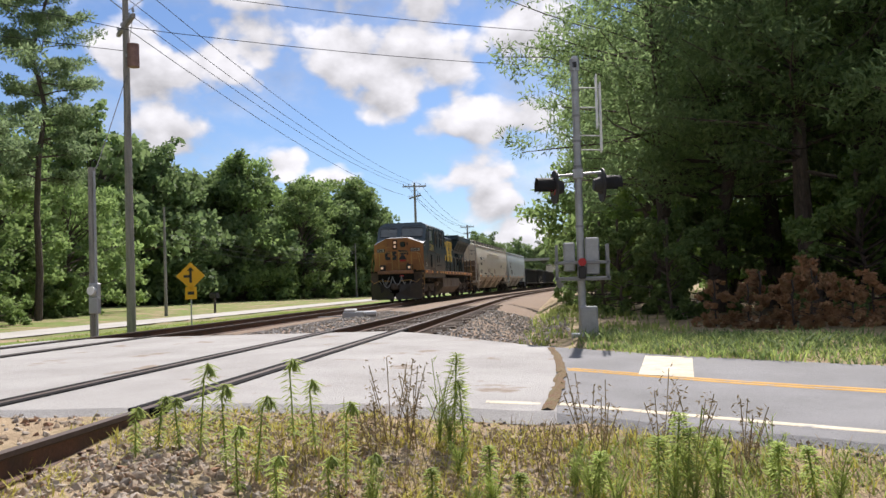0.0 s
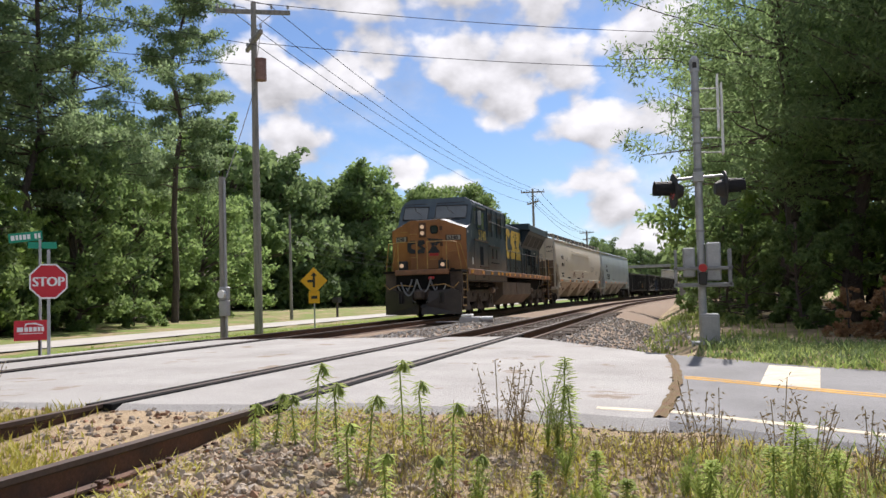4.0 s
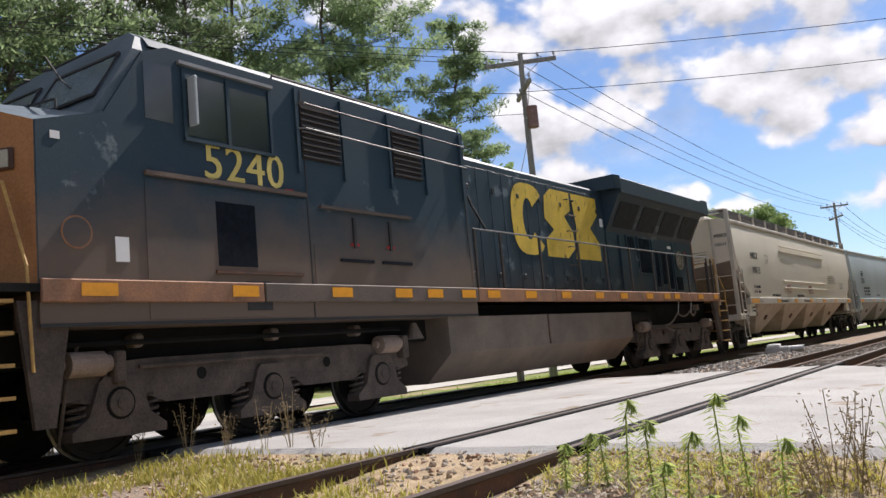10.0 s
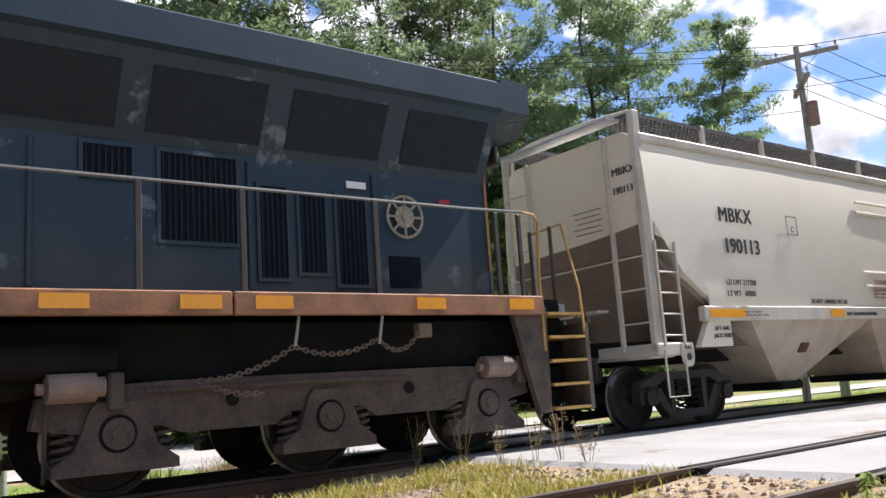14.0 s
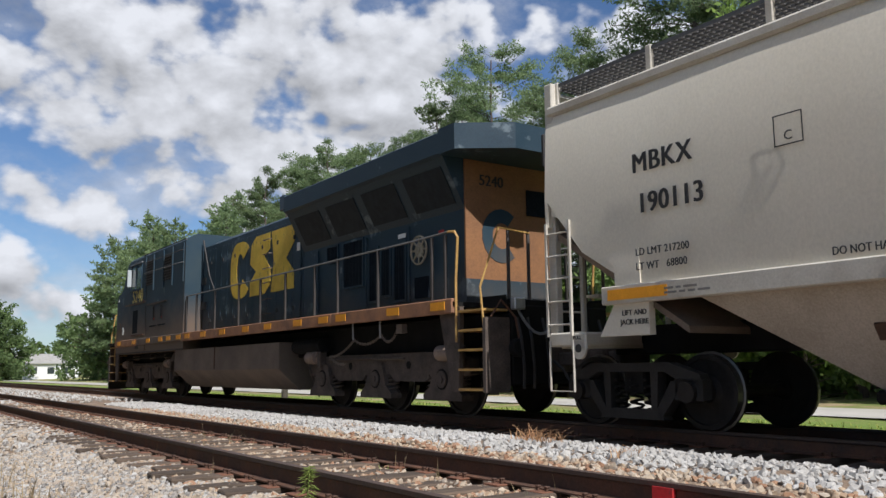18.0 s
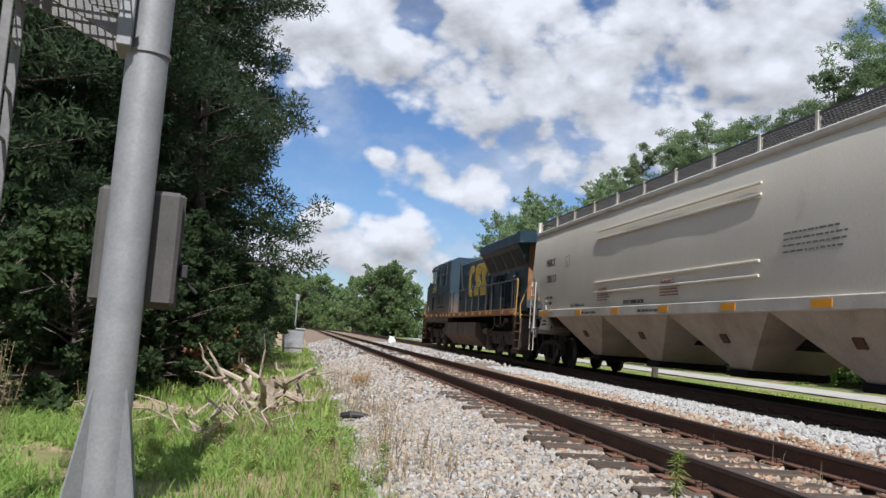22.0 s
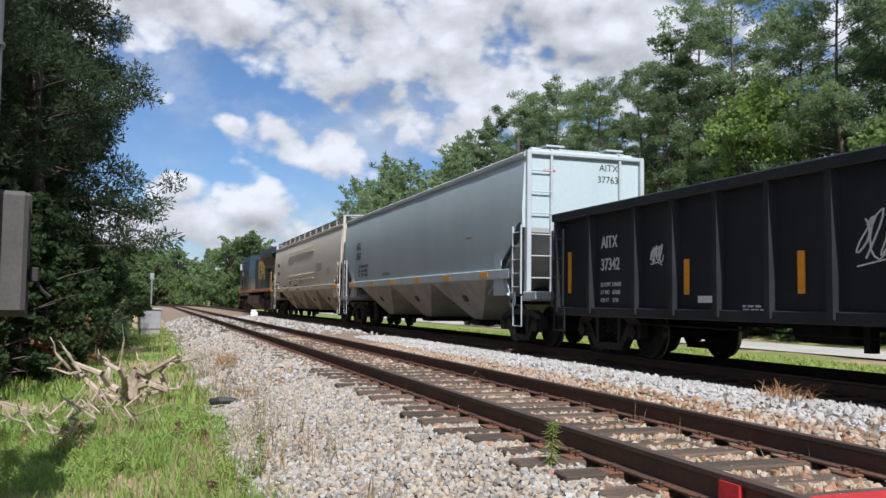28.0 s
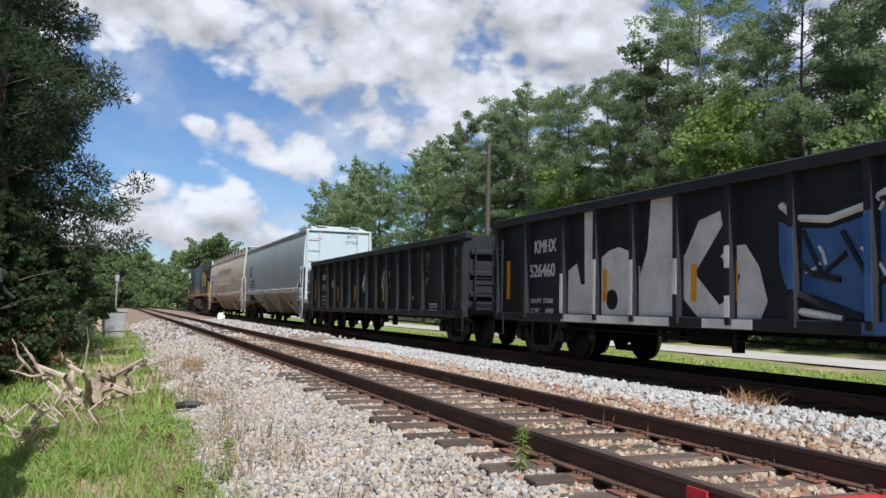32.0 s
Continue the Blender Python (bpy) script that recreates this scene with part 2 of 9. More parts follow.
def leaf_material(name, base, second, through=0.35):
    """Leaves: each clump has its own green; light passes through."""
    m = bpy.data.materials.new(name)
    m.use_nodes = True
    n, l = m.node_tree.nodes, m.node_tree.links
    b, out = n["Principled BSDF"], n["Material Output"]
    geo = n.new("ShaderNodeNewGeometry")
    co = n.new("ShaderNodeTexCoord")
    noise_ = n.new("ShaderNodeTexNoise")
    noise_.inputs["Scale"].default_value = 0.45
    l.new(co.outputs["Object"], noise_.inputs["Vector"])
    add = n.new("ShaderNodeMath")
    add.operation = "MULTIPLY_ADD"
    l.new(geo.outputs["Random Per Island"], add.inputs[0])
    add.inputs[1].default_value = 0.5
    l.new(noise_.outputs["Fac"], add.inputs[2])
    mr = n.new("ShaderNodeMapRange")
    mr.inputs["From Min"].default_value, mr.inputs["From Max"].default_value = 0.35, 1.1
    l.new(add.outputs[0], mr.inputs["Value"])
    mix = n.new("ShaderNodeMix")
    mix.data_type = "RGBA"
    mix.inputs["A"].default_value, mix.inputs["B"].default_value = (*base, 1), (*second, 1)
    l.new(mr.outputs[0], mix.inputs["Factor"])
    oi = n.new("ShaderNodeObjectInfo")
    hs = n.new("ShaderNodeHueSaturation")
    r = n.new("ShaderNodeMapRange")
    r.inputs["To Min"].default_value, r.inputs["To Max"].default_value = 0.75, 1.2
    l.new(oi.outputs["Random"], r.inputs["Value"])
    l.new(r.outputs[0], hs.inputs["Value"])
    l.new(mix.outputs["Result"], hs.inputs["Color"])
    l.new(hs.outputs[0], b.inputs["Base Color"])
    b.inputs["Roughness"].default_value = 0.65
    b.inputs["Specular IOR Level"].default_value = 0.15
    tr = n.new("ShaderNodeBsdfTranslucent")
    l.new(hs.outputs[0], tr.inputs[0])
    ms = n.new("ShaderNodeMixShader")
    ms.inputs[0].default_value = through
    l.new(b.outputs[0], ms.inputs[1])
    l.new(tr.outputs[0], ms.inputs[2])
    l.new(ms.outputs[0], out.inputs["Surface"])
    return m


def glow_material(name, colour, strength):
    m = bpy.data.materials.new(name)
    m.use_nodes = True
    b = m.node_tree.nodes["Principled BSDF"]
    b.inputs["Base Color"].default_value = (*colour, 1)
    b.inputs["Emission Color"].default_value = (*colour, 1)
    b.inputs["Emission Strength"].default_value = strength
    return m


def ground_material():
    """Soil, dry grass and green grass in patches, by place."""
    m = bpy.data.materials.new("soil_and_grass")
    m.use_nodes = True
    n, l = m.node_tree.nodes, m.node_tree.links
    b = n["Principled BSDF"]
    b.inputs["Roughness"].default_value, b.inputs["Specular IOR Level"].default_value = 0.95, 0.2
    co = n.new("ShaderNodeTexCoord")

    def tex(s, d=8, r=0.65):
        x = n.new("ShaderNodeTexNoise")
        x.inputs["Scale"].default_value, x.inputs["Detail"].default_value, x.inputs["Roughness"].default_value = s, d, r
        l.new(co.outputs["Object"], x.inputs["Vector"])
        return x.outputs["Fac"]

    def rng(src, lo, hi):
        x = n.new("ShaderNodeMapRange")
        x.inputs["From Min"].default_value, x.inputs["From Max"].default_value = lo, hi
        l.new(src, x.inputs["Value"])
        return x.outputs[0]

    def mix(f, a, c):
        x = n.new("ShaderNodeMix")
        x.data_type = "RGBA"
        for sock, v in (("Factor", f), ("A", a), ("B", c)):
            if hasattr(v, "is_output"):
                l.new(v, x.inputs[sock])
            else:
                x.inputs[sock].default_value = v
        return x.outputs["Result"]

    soil = mix(rng(tex(7), 0.3, 0.7), (0.27, 0.20, 0.125, 1), (0.47, 0.36, 0.235, 1))
    grass = mix(rng(tex(22), 0.3, 0.7), (0.10, 0.17, 0.035, 1), (0.21, 0.27, 0.07, 1))
    dry = mix(rng(tex(30), 0.3, 0.7), (0.30, 0.25, 0.12, 1), (0.17, 0.15, 0.07, 1))
    sep = n.new("ShaderNodeSeparateXYZ")
    l.new(co.outputs["Object"], sep.inputs[0])
    # lawn beyond the lane, thin grass close to the tracks
    near = n.new("ShaderNodeMath")
    near.operation = "MULTIPLY_ADD"
    l.new(tex(0.5), near.inputs[0])
    near.inputs[1].default_value = 0.9
    far, lane = rng(sep.outputs["X"], -11.3, -11.9), rng(sep.outputs["X"], -15.8, -16.8)
    sc = n.new("ShaderNodeMath")
    sc.operation = "MULTIPLY_ADD"
    l.new(lane, sc.inputs[0])
    sc.inputs[1].default_value = -0.28
    tw = n.new("ShaderNodeMath")
    tw.operation = "MULTIPLY"
    l.new(far, tw.inputs[0])
    tw.inputs[1].default_value = 0.4
    l.new(tw.outputs[0], sc.inputs[2])
    l.new(sc.outputs[0], near.inputs[2])
    a = mix(rng(near.outputs[0], 0.44, 0.56), soil, dry)
    col = mix(rng(near.outputs[0], 0.5, 0.66), a, grass)
    l.new(col, b.inputs["Base Color"])
    bp = n.new("ShaderNodeBump")
    bp.inputs["Strength"].default_value, bp.inputs["Distance"].default_value = 0.6, 0.05
    l.new(tex(35, 5), bp.inputs["Height"])
    l.new(bp.outputs[0], b.inputs["Normal"])
    return m


M = {
    "ground": ground_material(),
    "asphalt": material("worn_pale_asphalt", (0.40, 0.39, 0.375), 0.9, vary=0.35, scale=0.7, second=(0.32, 0.31, 0.295), bump=0.6, fine=70, spots=((0.26, 0.21, 0.165), 0.60, 0.9), spec=0.2),
    "asphalt_dark": material("grey_asphalt", (0.25, 0.25, 0.255), 0.9, vary=0.3, scale=0.8, second=(0.2, 0.2, 0.2), bump=0.5, fine=110, spec=0.25),
    "concrete": material("pale_concrete", (0.46, 0.44, 0.40), 0.9, vary=0.2, scale=0.5, bump=0.3, spec=0.25),
    "ballast": material("ballast_bed", (0.24, 0.185, 0.14), 0.95, vary=0.5, scale=1.2, second=(0.24, 0.17, 0.12), bump=1.0, fine=28, spec=0.2),
    "stone_white": material("fresh_pale_ballast", (0.44, 0.43, 0.415), 0.9, vary=0.3, scale=0.8, second=(0.33, 0.32, 0.30), bump=0.3, fine=30, spec=0.3),
    "rust": material("rusty_rail", (0.075, 0.043, 0.031), 0.8, 0.15, vary=0.4, scale=4, second=(0.14, 0.065, 0.038), bump=0.2),
    "railhead": material("worn_rail_head", (0.07, 0.05, 0.042), 0.7, 0.2, vary=0.4, scale=6, second=(0.08, 0.05, 0.038)),
    "plate": material("rust_red_tie_plate", (0.24, 0.10, 0.055), 0.85, 0.2, vary=0.4, scale=6, second=(0.1, 0.05, 0.035)),
    "tie": material("weathered_sleeper", (0.07, 0.05, 0.036), 0.95, vary=0.5, scale=5, second=(0.14, 0.10, 0.072), bump=0.8, fine=18, stretch=(0.25, 3, 3), random_tint=0.3),
    "red_paint": material("red_marking_paint", (0.5, 0.028, 0.032), 0.6, vary=0.25, scale=6, spots=((0.12, 0.06, 0.05), 0.62, 9)),
    "yellow_line": material("worn_yellow_paint", (0.58, 0.32, 0.055), 0.85, vary=0.3, scale=3, spots=((0.3, 0.28, 0.26), 0.56, 6)),
    "white_line": material("worn_white_paint", (0.66, 0.58, 0.43), 0.85, vary=0.25, scale=3, spots=((0.33, 0.32, 0.3), 0.56, 6)),
    "flange": material("rubber_strip", (0.014, 0.014, 0.015), 0.95, vary=0.4, scale=5, spec=0.1),
    "galv": material("galvanised_steel", (0.46, 0.47, 0.48), 0.5, 0.55, vary=0.25, scale=5, second=(0.36, 0.37, 0.38)),
    "alu": material("silver_paint", (0.29, 0.295, 0.30), 0.55, 0.3, vary=0.2, scale=4),
    "pole_wood": material("grey_pole_wood", (0.34, 0.32, 0.29), 0.95, vary=0.4, scale=2, bump=0.5, fine=25, stretch=(6, 6, 0.4)),
    "pole_dark": material("dark_pole_wood", (0.1, 0.085, 0.07), 0.95, vary=0.4, scale=2, bump=0.5, stretch=(6, 6, 0.4)),
    "black": material("black_paint", (0.022, 0.022, 0.024), 0.65, vary=0.4, scale=3, second=(0.04, 0.036, 0.033)),
    "wire": material("black_wire", (0.03, 0.03, 0.03), 0.6),
    "bark": material("pine_bark", (0.13, 0.10, 0.08), 0.95, vary=0.6, scale=4, second=(0.08, 0.06, 0.05), bump=1.0, fine=14, stretch=(3, 3, 0.6)),
    "deadwood": material("bleached_dead_wood", (0.50, 0.41, 0.32), 0.9, vary=0.4, scale=5, second=(0.25, 0.19, 0.14), bump=0.5),
    "navy": material("navy_blue_paint", (0.018, 0.043, 0.066), 0.55, vary=0.3, scale=1.3, second=(0.030, 0.054, 0.070), spots=((0.13, 0.17, 0.185), 0.635, 1.0), bump=0.05, spec=0.35, dust=((0.145, 0.105, 0.08), 2.95, 2.0)),
    "navy_hood": material("navy_hood_paint", (0.018, 0.040, 0.060), 0.5, vary=0.3, scale=1.3, second=(0.026, 0.050, 0.070), spots=((0.12, 0.16, 0.185), 0.595, 1.5), bump=0.04, spec=0.4, dust=((0.075, 0.07, 0.066), 2.45, 1.7)),
    "navy_dirty": material("brown_dusted_paint", (0.145, 0.105, 0.08), 0.75, vary=0.35, scale=1.1, second=(0.09, 0.072, 0.062)),
    "nose": material("orange_nose_paint", (0.40, 0.175, 0.055), 0.6, vary=0.4, scale=1.2, second=(0.27, 0.115, 0.042), spots=((0.16, 0.08, 0.045), 0.68, 2.2)),
    "sill": material("rusted_orange_sill", (0.36, 0.17, 0.085), 0.75, vary=0.45, scale=2.5, second=(0.2, 0.11, 0.07)),
    "reflector": material("yellow_reflector", (0.85, 0.36, 0.03), 0.4, vary=0.12, scale=8),
    "rail_yellow": material("ochre_handrail_paint", (0.52, 0.32, 0.09), 0.55, vary=0.35, scale=4, second=(0.33, 0.19, 0.07)),
    "logo": material("yellow_lettering", (0.78, 0.54, 0.07), 0.65, vary=0.25, scale=2.5, spots=((0.07, 0.075, 0.08), 0.64, 3.2)),
    "truckframe": material("dusty_bogie_steel", (0.115, 0.088, 0.072), 0.9, vary=0.5, scale=2.6, second=(0.055, 0.044, 0.038), bump=0.25),
    "underframe": material("dark_underframe", (0.014, 0.0135, 0.013), 0.9, vary=0.4, scale=2, spec=0.2),
    "tank": material("dust_covered_tank", (0.19, 0.148, 0.115), 0.8, vary=0.3, scale=1.2, second=(0.12, 0.096, 0.08)),
    "grille": material("dark_grille", (0.009, 0.013, 0.020), 0.75, vary=0.4, scale=12, spec=0.1),
    "red_grille": material("red_brown_louvre", (0.022, 0.017, 0.017), 0.7, vary=0.4, scale=8),
    "glass_dark": material("dark_cab_glass", (0.03, 0.04, 0.045), 0.12, vary=0.1, spec=0.8),
    # dusty glass whose pale base also holds the reflected sky
    "windshield": material("dusty_sky_toned_windshield", (0.11, 0.135, 0.15), 0.2, vary=0.2, scale=2, spec=0.7),
    "lens": glow_material("lit_headlight", (0.72, 0.5, 0.33), 0.25),
    "red": material("red_fitting", (0.5, 0.03, 0.03), 0.5),
    "hose": material("grey_hose", (0.25, 0.26, 0.27), 0.6),
    "tan": material("tan_hopper_paint", (0.73, 0.68, 0.575), 0.62, vary=0.12, scale=0.45, second=(0.665, 0.61, 0.505), stretch=(1, 0.8, 0.6), spots=((0.57, 0.50, 0.40), 0.68, 0.7)),
    "tan_light": material("cream_sill_paint", (0.57, 0.54, 0.475), 0.6, vary=0.2, scale=1.5, second=(0.42, 0.38, 0.32)),
    "tan_dirty": material("grimy_tan_paint", (0.50, 0.44, 0.37), 0.8, vary=0.3, scale=1.2, second=(0.36, 0.30, 0.24)),
    "grime": material("brown_grime", (0.22, 0.165, 0.125), 0.85, vary=0.35, scale=1.2, second=(0.15, 0.115, 0.09)),
    "hgrey": material("pale_blue_grey_paint", (0.46, 0.545, 0.57), 0.6, vary=0.14, scale=0.5, second=(0.40, 0.48, 0.505), stretch=(1, 1, 0.25)),
    "hgrey_light": material("light_grey_paint", (0.45, 0.50, 0.52), 0.6, vary=0.15, scale=1.2),
    "hgrey_dirty": material("grimy_grey_paint", (0.38, 0.40, 0.39), 0.8, vary=0.3, scale=1.2, second=(0.27, 0.265, 0.25)),
    "gond": material("black_gondola_paint", (0.017, 0.019, 0.023), 0.5, vary=0.4, scale=1.2, second=(0.026, 0.028, 0.031), spec=0.25),
    "graffiti_white": material("white_spray_paint", (0.84, 0.82, 0.77), 0.7, vary=0.3, scale=1.5, spots=((0.25, 0.22, 0.19), 0.66, 2.5)),
    "graffiti_blue": material("blue_spray_paint", (0.03, 0.095, 0.27), 0.6, vary=0.4, scale=1.5, second=(0.07, 0.16, 0.34), spots=((0.03, 0.035, 0.05), 0.6, 1.6)),
    "ink": material("black_lettering", (0.03, 0.03, 0.032), 0.7),
    "ink_white": material("white_lettering", (0.72, 0.72, 0.7), 0.7, vary=0.15),
    "ink_rust": material("faded_red_lettering", (0.27, 0.12, 0.09), 0.75),
    "ink_grey": material("grey_lettering", (0.2, 0.19, 0.18), 0.7),
    "wheel": material("rusty_wheel", (0.03, 0.025, 0.022), 0.7, 0.4, vary=0.4, scale=5),
    "tread": material("polished_wheel_tread", (0.22, 0.21, 0.2), 0.4, 0.9, vary=0.2),
    "sign_red": material("red_sign_face", (0.55, 0.02, 0.035), 0.45, vary=0.08),
    "sign_white": material("white_sign_face", (0.8, 0.8, 0.79), 0.45, vary=0.05),
    "sign_green": material("green_sign_face", (0.0, 0.27, 0.16), 0.45, vary=0.08),
    "sign_yellow": material("yellow_sign_face", (0.85, 0.42, 0.01), 0.45, vary=0.08),
    "sign_back": material("bare_sign_back", (0.42, 0.43, 0.44), 0.5, 0.4, vary=0.15),
    "needles": leaf_material("pine_needles", (0.135, 0.195, 0.10), (0.285, 0.37, 0.185), 0.6),
    # lighter copy of the pine needles, brightening a wood seen from its shaded side
    "needles_lifted": leaf_material("lifted_pine_needles", (0.15, 0.225, 0.105), (0.30, 0.41, 0.17), 0.68),
    # darker copy of the pine needles, with the wood's shade in its colour
    "needles_in_shade": leaf_material("shade_toned_pine_needles", (0.036, 0.062, 0.036), (0.09, 0.13, 0.062), 0.5),
    "leaves": leaf_material("broad_leaves", (0.125, 0.20, 0.07), (0.27, 0.365, 0.13), 0.55),
    # darker copy of the broad leaves, shade included in the green
    "leaves_in_shade": leaf_material("shade_toned_leaves", (0.034, 0.058, 0.028), (0.085, 0.13, 0.05), 0.5),
    "leaves_far": leaf_material("distant_leaves", (0.105, 0.165, 0.07), (0.22, 0.30, 0.125), 0.5),
    "leaves_light": leaf_material("sunlit_leaves", (0.16, 0.26, 0.06), (0.33, 0.44, 0.13), 0.55),
    "grass": leaf_material("grass_blades", (0.18, 0.26, 0.05), (0.44, 0.45, 0.14), 0.4),
    "weed": leaf_material("weed_leaves", (0.24, 0.33, 0.08), (0.46, 0.53, 0.18), 0.5),
    "dry": leaf_material("dry_stalks", (0.36, 0.28, 0.16), (0.20, 0.15, 0.09), 0.2),
    "bank_green": leaf_material("bank_grass_blades", (0.12, 0.21, 0.042), (0.29, 0.40, 0.10), 0.45),
    "rustbush": leaf_material("brown_dead_leaves", (0.42, 0.22, 0.12), (0.52, 0.35, 0.20), 0.5),
}
M["grass_yellow"] = leaf_material("yellowed_grass", (0.30, 0.30, 0.05), (0.55, 0.48, 0.13), 0.3)


# ---- building helpers ----
def thing(name, label, category, m=None, group="", kind=""):
    ob = new(name)
    ob.empty_display_size = 0.2
    if m is not None:
        ob.matrix_basis = m
    return tagged(ob, label, category, group, kind)


def part(name, bm, mat, parent=None, label="", smooth=False):
    me = bpy.data.meshes.new(name)
    bm.to_mesh(me)
    bm.free()
    if smooth:
        me.shade_smooth()
    me.materials.append(M[mat])
    ob = new(name, me)
    ob.parent = parent
    return tagged(ob, label) if label else ob


def raw(name, verts, faces, mat, parent=None, label=""):
    me = bpy.data.meshes.new(name)
    me.from_pydata(verts, [], faces)
    me.materials.append(M[mat])
    ob = new(name, me)
    ob.parent = parent
    return tagged(ob, label) if label else ob


def like(ob, x, y, z, rx=0, ry=0, rz=0, parent=None):
    """Another object on the same mesh."""
    o = ob.copy()
    scene.collection.objects.link(o)
    o.parent = parent if parent is not None else ob.parent
    o.matrix_basis = pose(x, y, z, rx, ry, rz)
    return o


def box(bm, x0, x1, y0, y1, z0, z1, bevel=0.0, m=None):
    r = bmesh.ops.create_cube(bm, size=1.0, matrix=Matrix.Translation(((x0 + x1) / 2, (y0 + y1) / 2, (z0 + z1) / 2)) @ Matrix.Diagonal((abs(x1 - x0), abs(y1 - y0), abs(z1 - z0), 1)))
    if bevel:
        edges = list({e for v in r["verts"] for e in v.link_edges})
        b = bmesh.ops.bevel(bm, geom=edges, offset=bevel, segments=1, affect="EDGES")
        r["verts"] = list({v for f in b["faces"] for v in f.verts} | {v for v in r["verts"] if v.is_valid})
    if m is not None:
        bmesh.ops.transform(bm, matrix=m, verts=[v for v in r["verts"] if v.is_valid])
    return bm


def boxed(x0, x1, y0, y1, z0, z1, bevel=0.0):
    return box(bmesh.new(), x0, x1, y0, y1, z0, z1, bevel)


def rod(bm, a, b, r, r2=None, n=8, caps=True):
    a, b = Vector(a), Vector(b)
    d = b - a
    if d.length < 1e-6:
        return bm
    m = Matrix.Translation((a + b) / 2) @ d.to_track_quat("Z", "Y").to_matrix().to_4x4()
    bmesh.ops.create_cone(bm, cap_ends=caps, segments=n, radius1=r, radius2=r if r2 is None else r2, depth=d.length, matrix=m)
    return bm


def pipe(bm, pts, r, n=6):
    """A bent round bar through the points: one skin, mitred."""
    pts = [Vector(p) for p in pts]
    rings = []
    for i, p in enumerate(pts):
        d = (pts[min(i + 1, len(pts) - 1)] - pts[max(i - 1, 0)]).normalized()
        s = d.orthogonal().normalized() if i == 0 else (side - d * side.dot(d)).normalized()
        side = s
        o = d.cross(s)
        rings.append([bm.verts.new(p + r * (math.cos(2 * math.pi * k / n) * s + math.sin(2 * math.pi * k / n) * o)) for k in range(n)])
    for a, b in zip(rings, rings[1:]):
        for k in range(n):
            bm.faces.new((a[k], a[(k + 1) % n], b[(k + 1) % n], b[k]))
    bm.faces.new(rings[0][::-1])
    bm.faces.new(rings[-1])
    return bm


def piped(pts, r, n=6):
    return pipe(bmesh.new(), pts, r, n)


def sag(a, b, drop, n=8):
    a, b = Vector(a), Vector(b)
    return [a.lerp(b, i / n) - Vector((0, 0, drop * 4 * (i / n) * (1 - i / n))) for i in range(n + 1)]


def prism(bm, profile, axis, lo, hi):
    """Extrude a closed outline (two coordinates each) along an axis, x, y or z."""
    def at(p, v):
        return {"x": (v, p[0], p[1]), "y": (p[0], v, p[1]), "z": (p[0], p[1], v)}[axis]
    a = [bm.verts.new(at(p, lo)) for p in profile]
    b = [bm.verts.new(at(p, hi)) for p in profile]
    k = len(profile)
    f = [bm.faces.new((a[i], a[(i + 1) % k], b[(i + 1) % k], b[i])) for i in range(k)]
    f += [bm.faces.new(a[::-1]), bm.faces.new(b)]
    bmesh.ops.recalc_face_normals(bm, faces=f)
    return bm


def prismed(profile, axis, lo, hi):
    return prism(bmesh.new(), profile, axis, lo, hi)


def writing(name, text, size, mat, parent, m, bold=0.0, width=1.0, label="", align="LEFT", spacing=1.0):
    """Letters as a thin mesh; m: the pose of the baseline's start, letters in its x, z up is its y."""
    c = bpy.data.curves.new(name, "FONT")
    c.body, c.size, c.extrude, c.align_x, c.space_character = text, size, 0.003, align, spacing
    c.resolution_u = 3
    tmp = bpy.data.objects.new(name, c)
    scene.collection.objects.link(tmp)
    me = bpy.data.meshes.new_from_object(tmp.evaluated_get(bpy.context.evaluated_depsgraph_get()))
    bpy.data.objects.remove(tmp)
    me.transform(Matrix.Diagonal((width, 1, 1, 1)))
    if bold:
        # heavier strokes: the same letters once more on either side
        bm = bmesh.new()
        for i, d in enumerate((0.0, -1.6 * bold, 1.6 * bold)):
            me.transform(Matrix.Translation((d, 0, 0.0006)))
            bm.from_mesh(me)
            me.transform(Matrix.Translation((-d, 0, 0)))
        bm.to_mesh(me)
        bm.free()
    me.materials.clear()
    me.materials.append(M[mat])
    ob = new(name, me)
    ob.parent = parent
    ob.matrix_basis = m
    return tagged(ob, label) if label else ob


# ---- ground, road and tracks ----
def lerp_table(v, table):
    return float(np.interp(v, [a for a, _ in table], [b for _, b in table]))


ROAD_NEAR = [(-40, 3.0), (-22, 5.0), (-14, 6.0), (-9, 6.3), (-4, 6.0), (-1, 6.35), (0, 6.2), (0.9, 5.7), (2.2, 5.0), (6, 3.2), (14, -0.6), (30, -8.5)]
ROAD_FAR = [(-40, 13.2), (-22, 14.0), (-14, 15.8), (-9, 16.6), (-3.2, 16.0), (-0.3, 12.6), (0.3, 12.2), (1.7, 10.9), (3.4, 9.9), (6, 8.5), (14, 4.8), (30, -2.5)]
ROAD_Z = [(-40, -0.5), (-22, -0.46), (-14, -0.3), (-10.6, -0.02), (-2.4, -0.012), (-0.6, -0.1), (1.5, -0.16), (4, -0.22), (14, -0.4), (30, -0.5)]
LAND_Z = [(-400, 0.6), (-60, 0.3), (-30, -0.2), (-21, -0.45), (-14, -0.43), (-11.9, -0.45), (-11.2, -0.6), (-1.5, -0.7), (-0.9, -0.68), (-0.7, -0.66), (1.5, -0.74), (6, -0.6), (14, -0.3), (60, 0.5), (400, 1.5)]


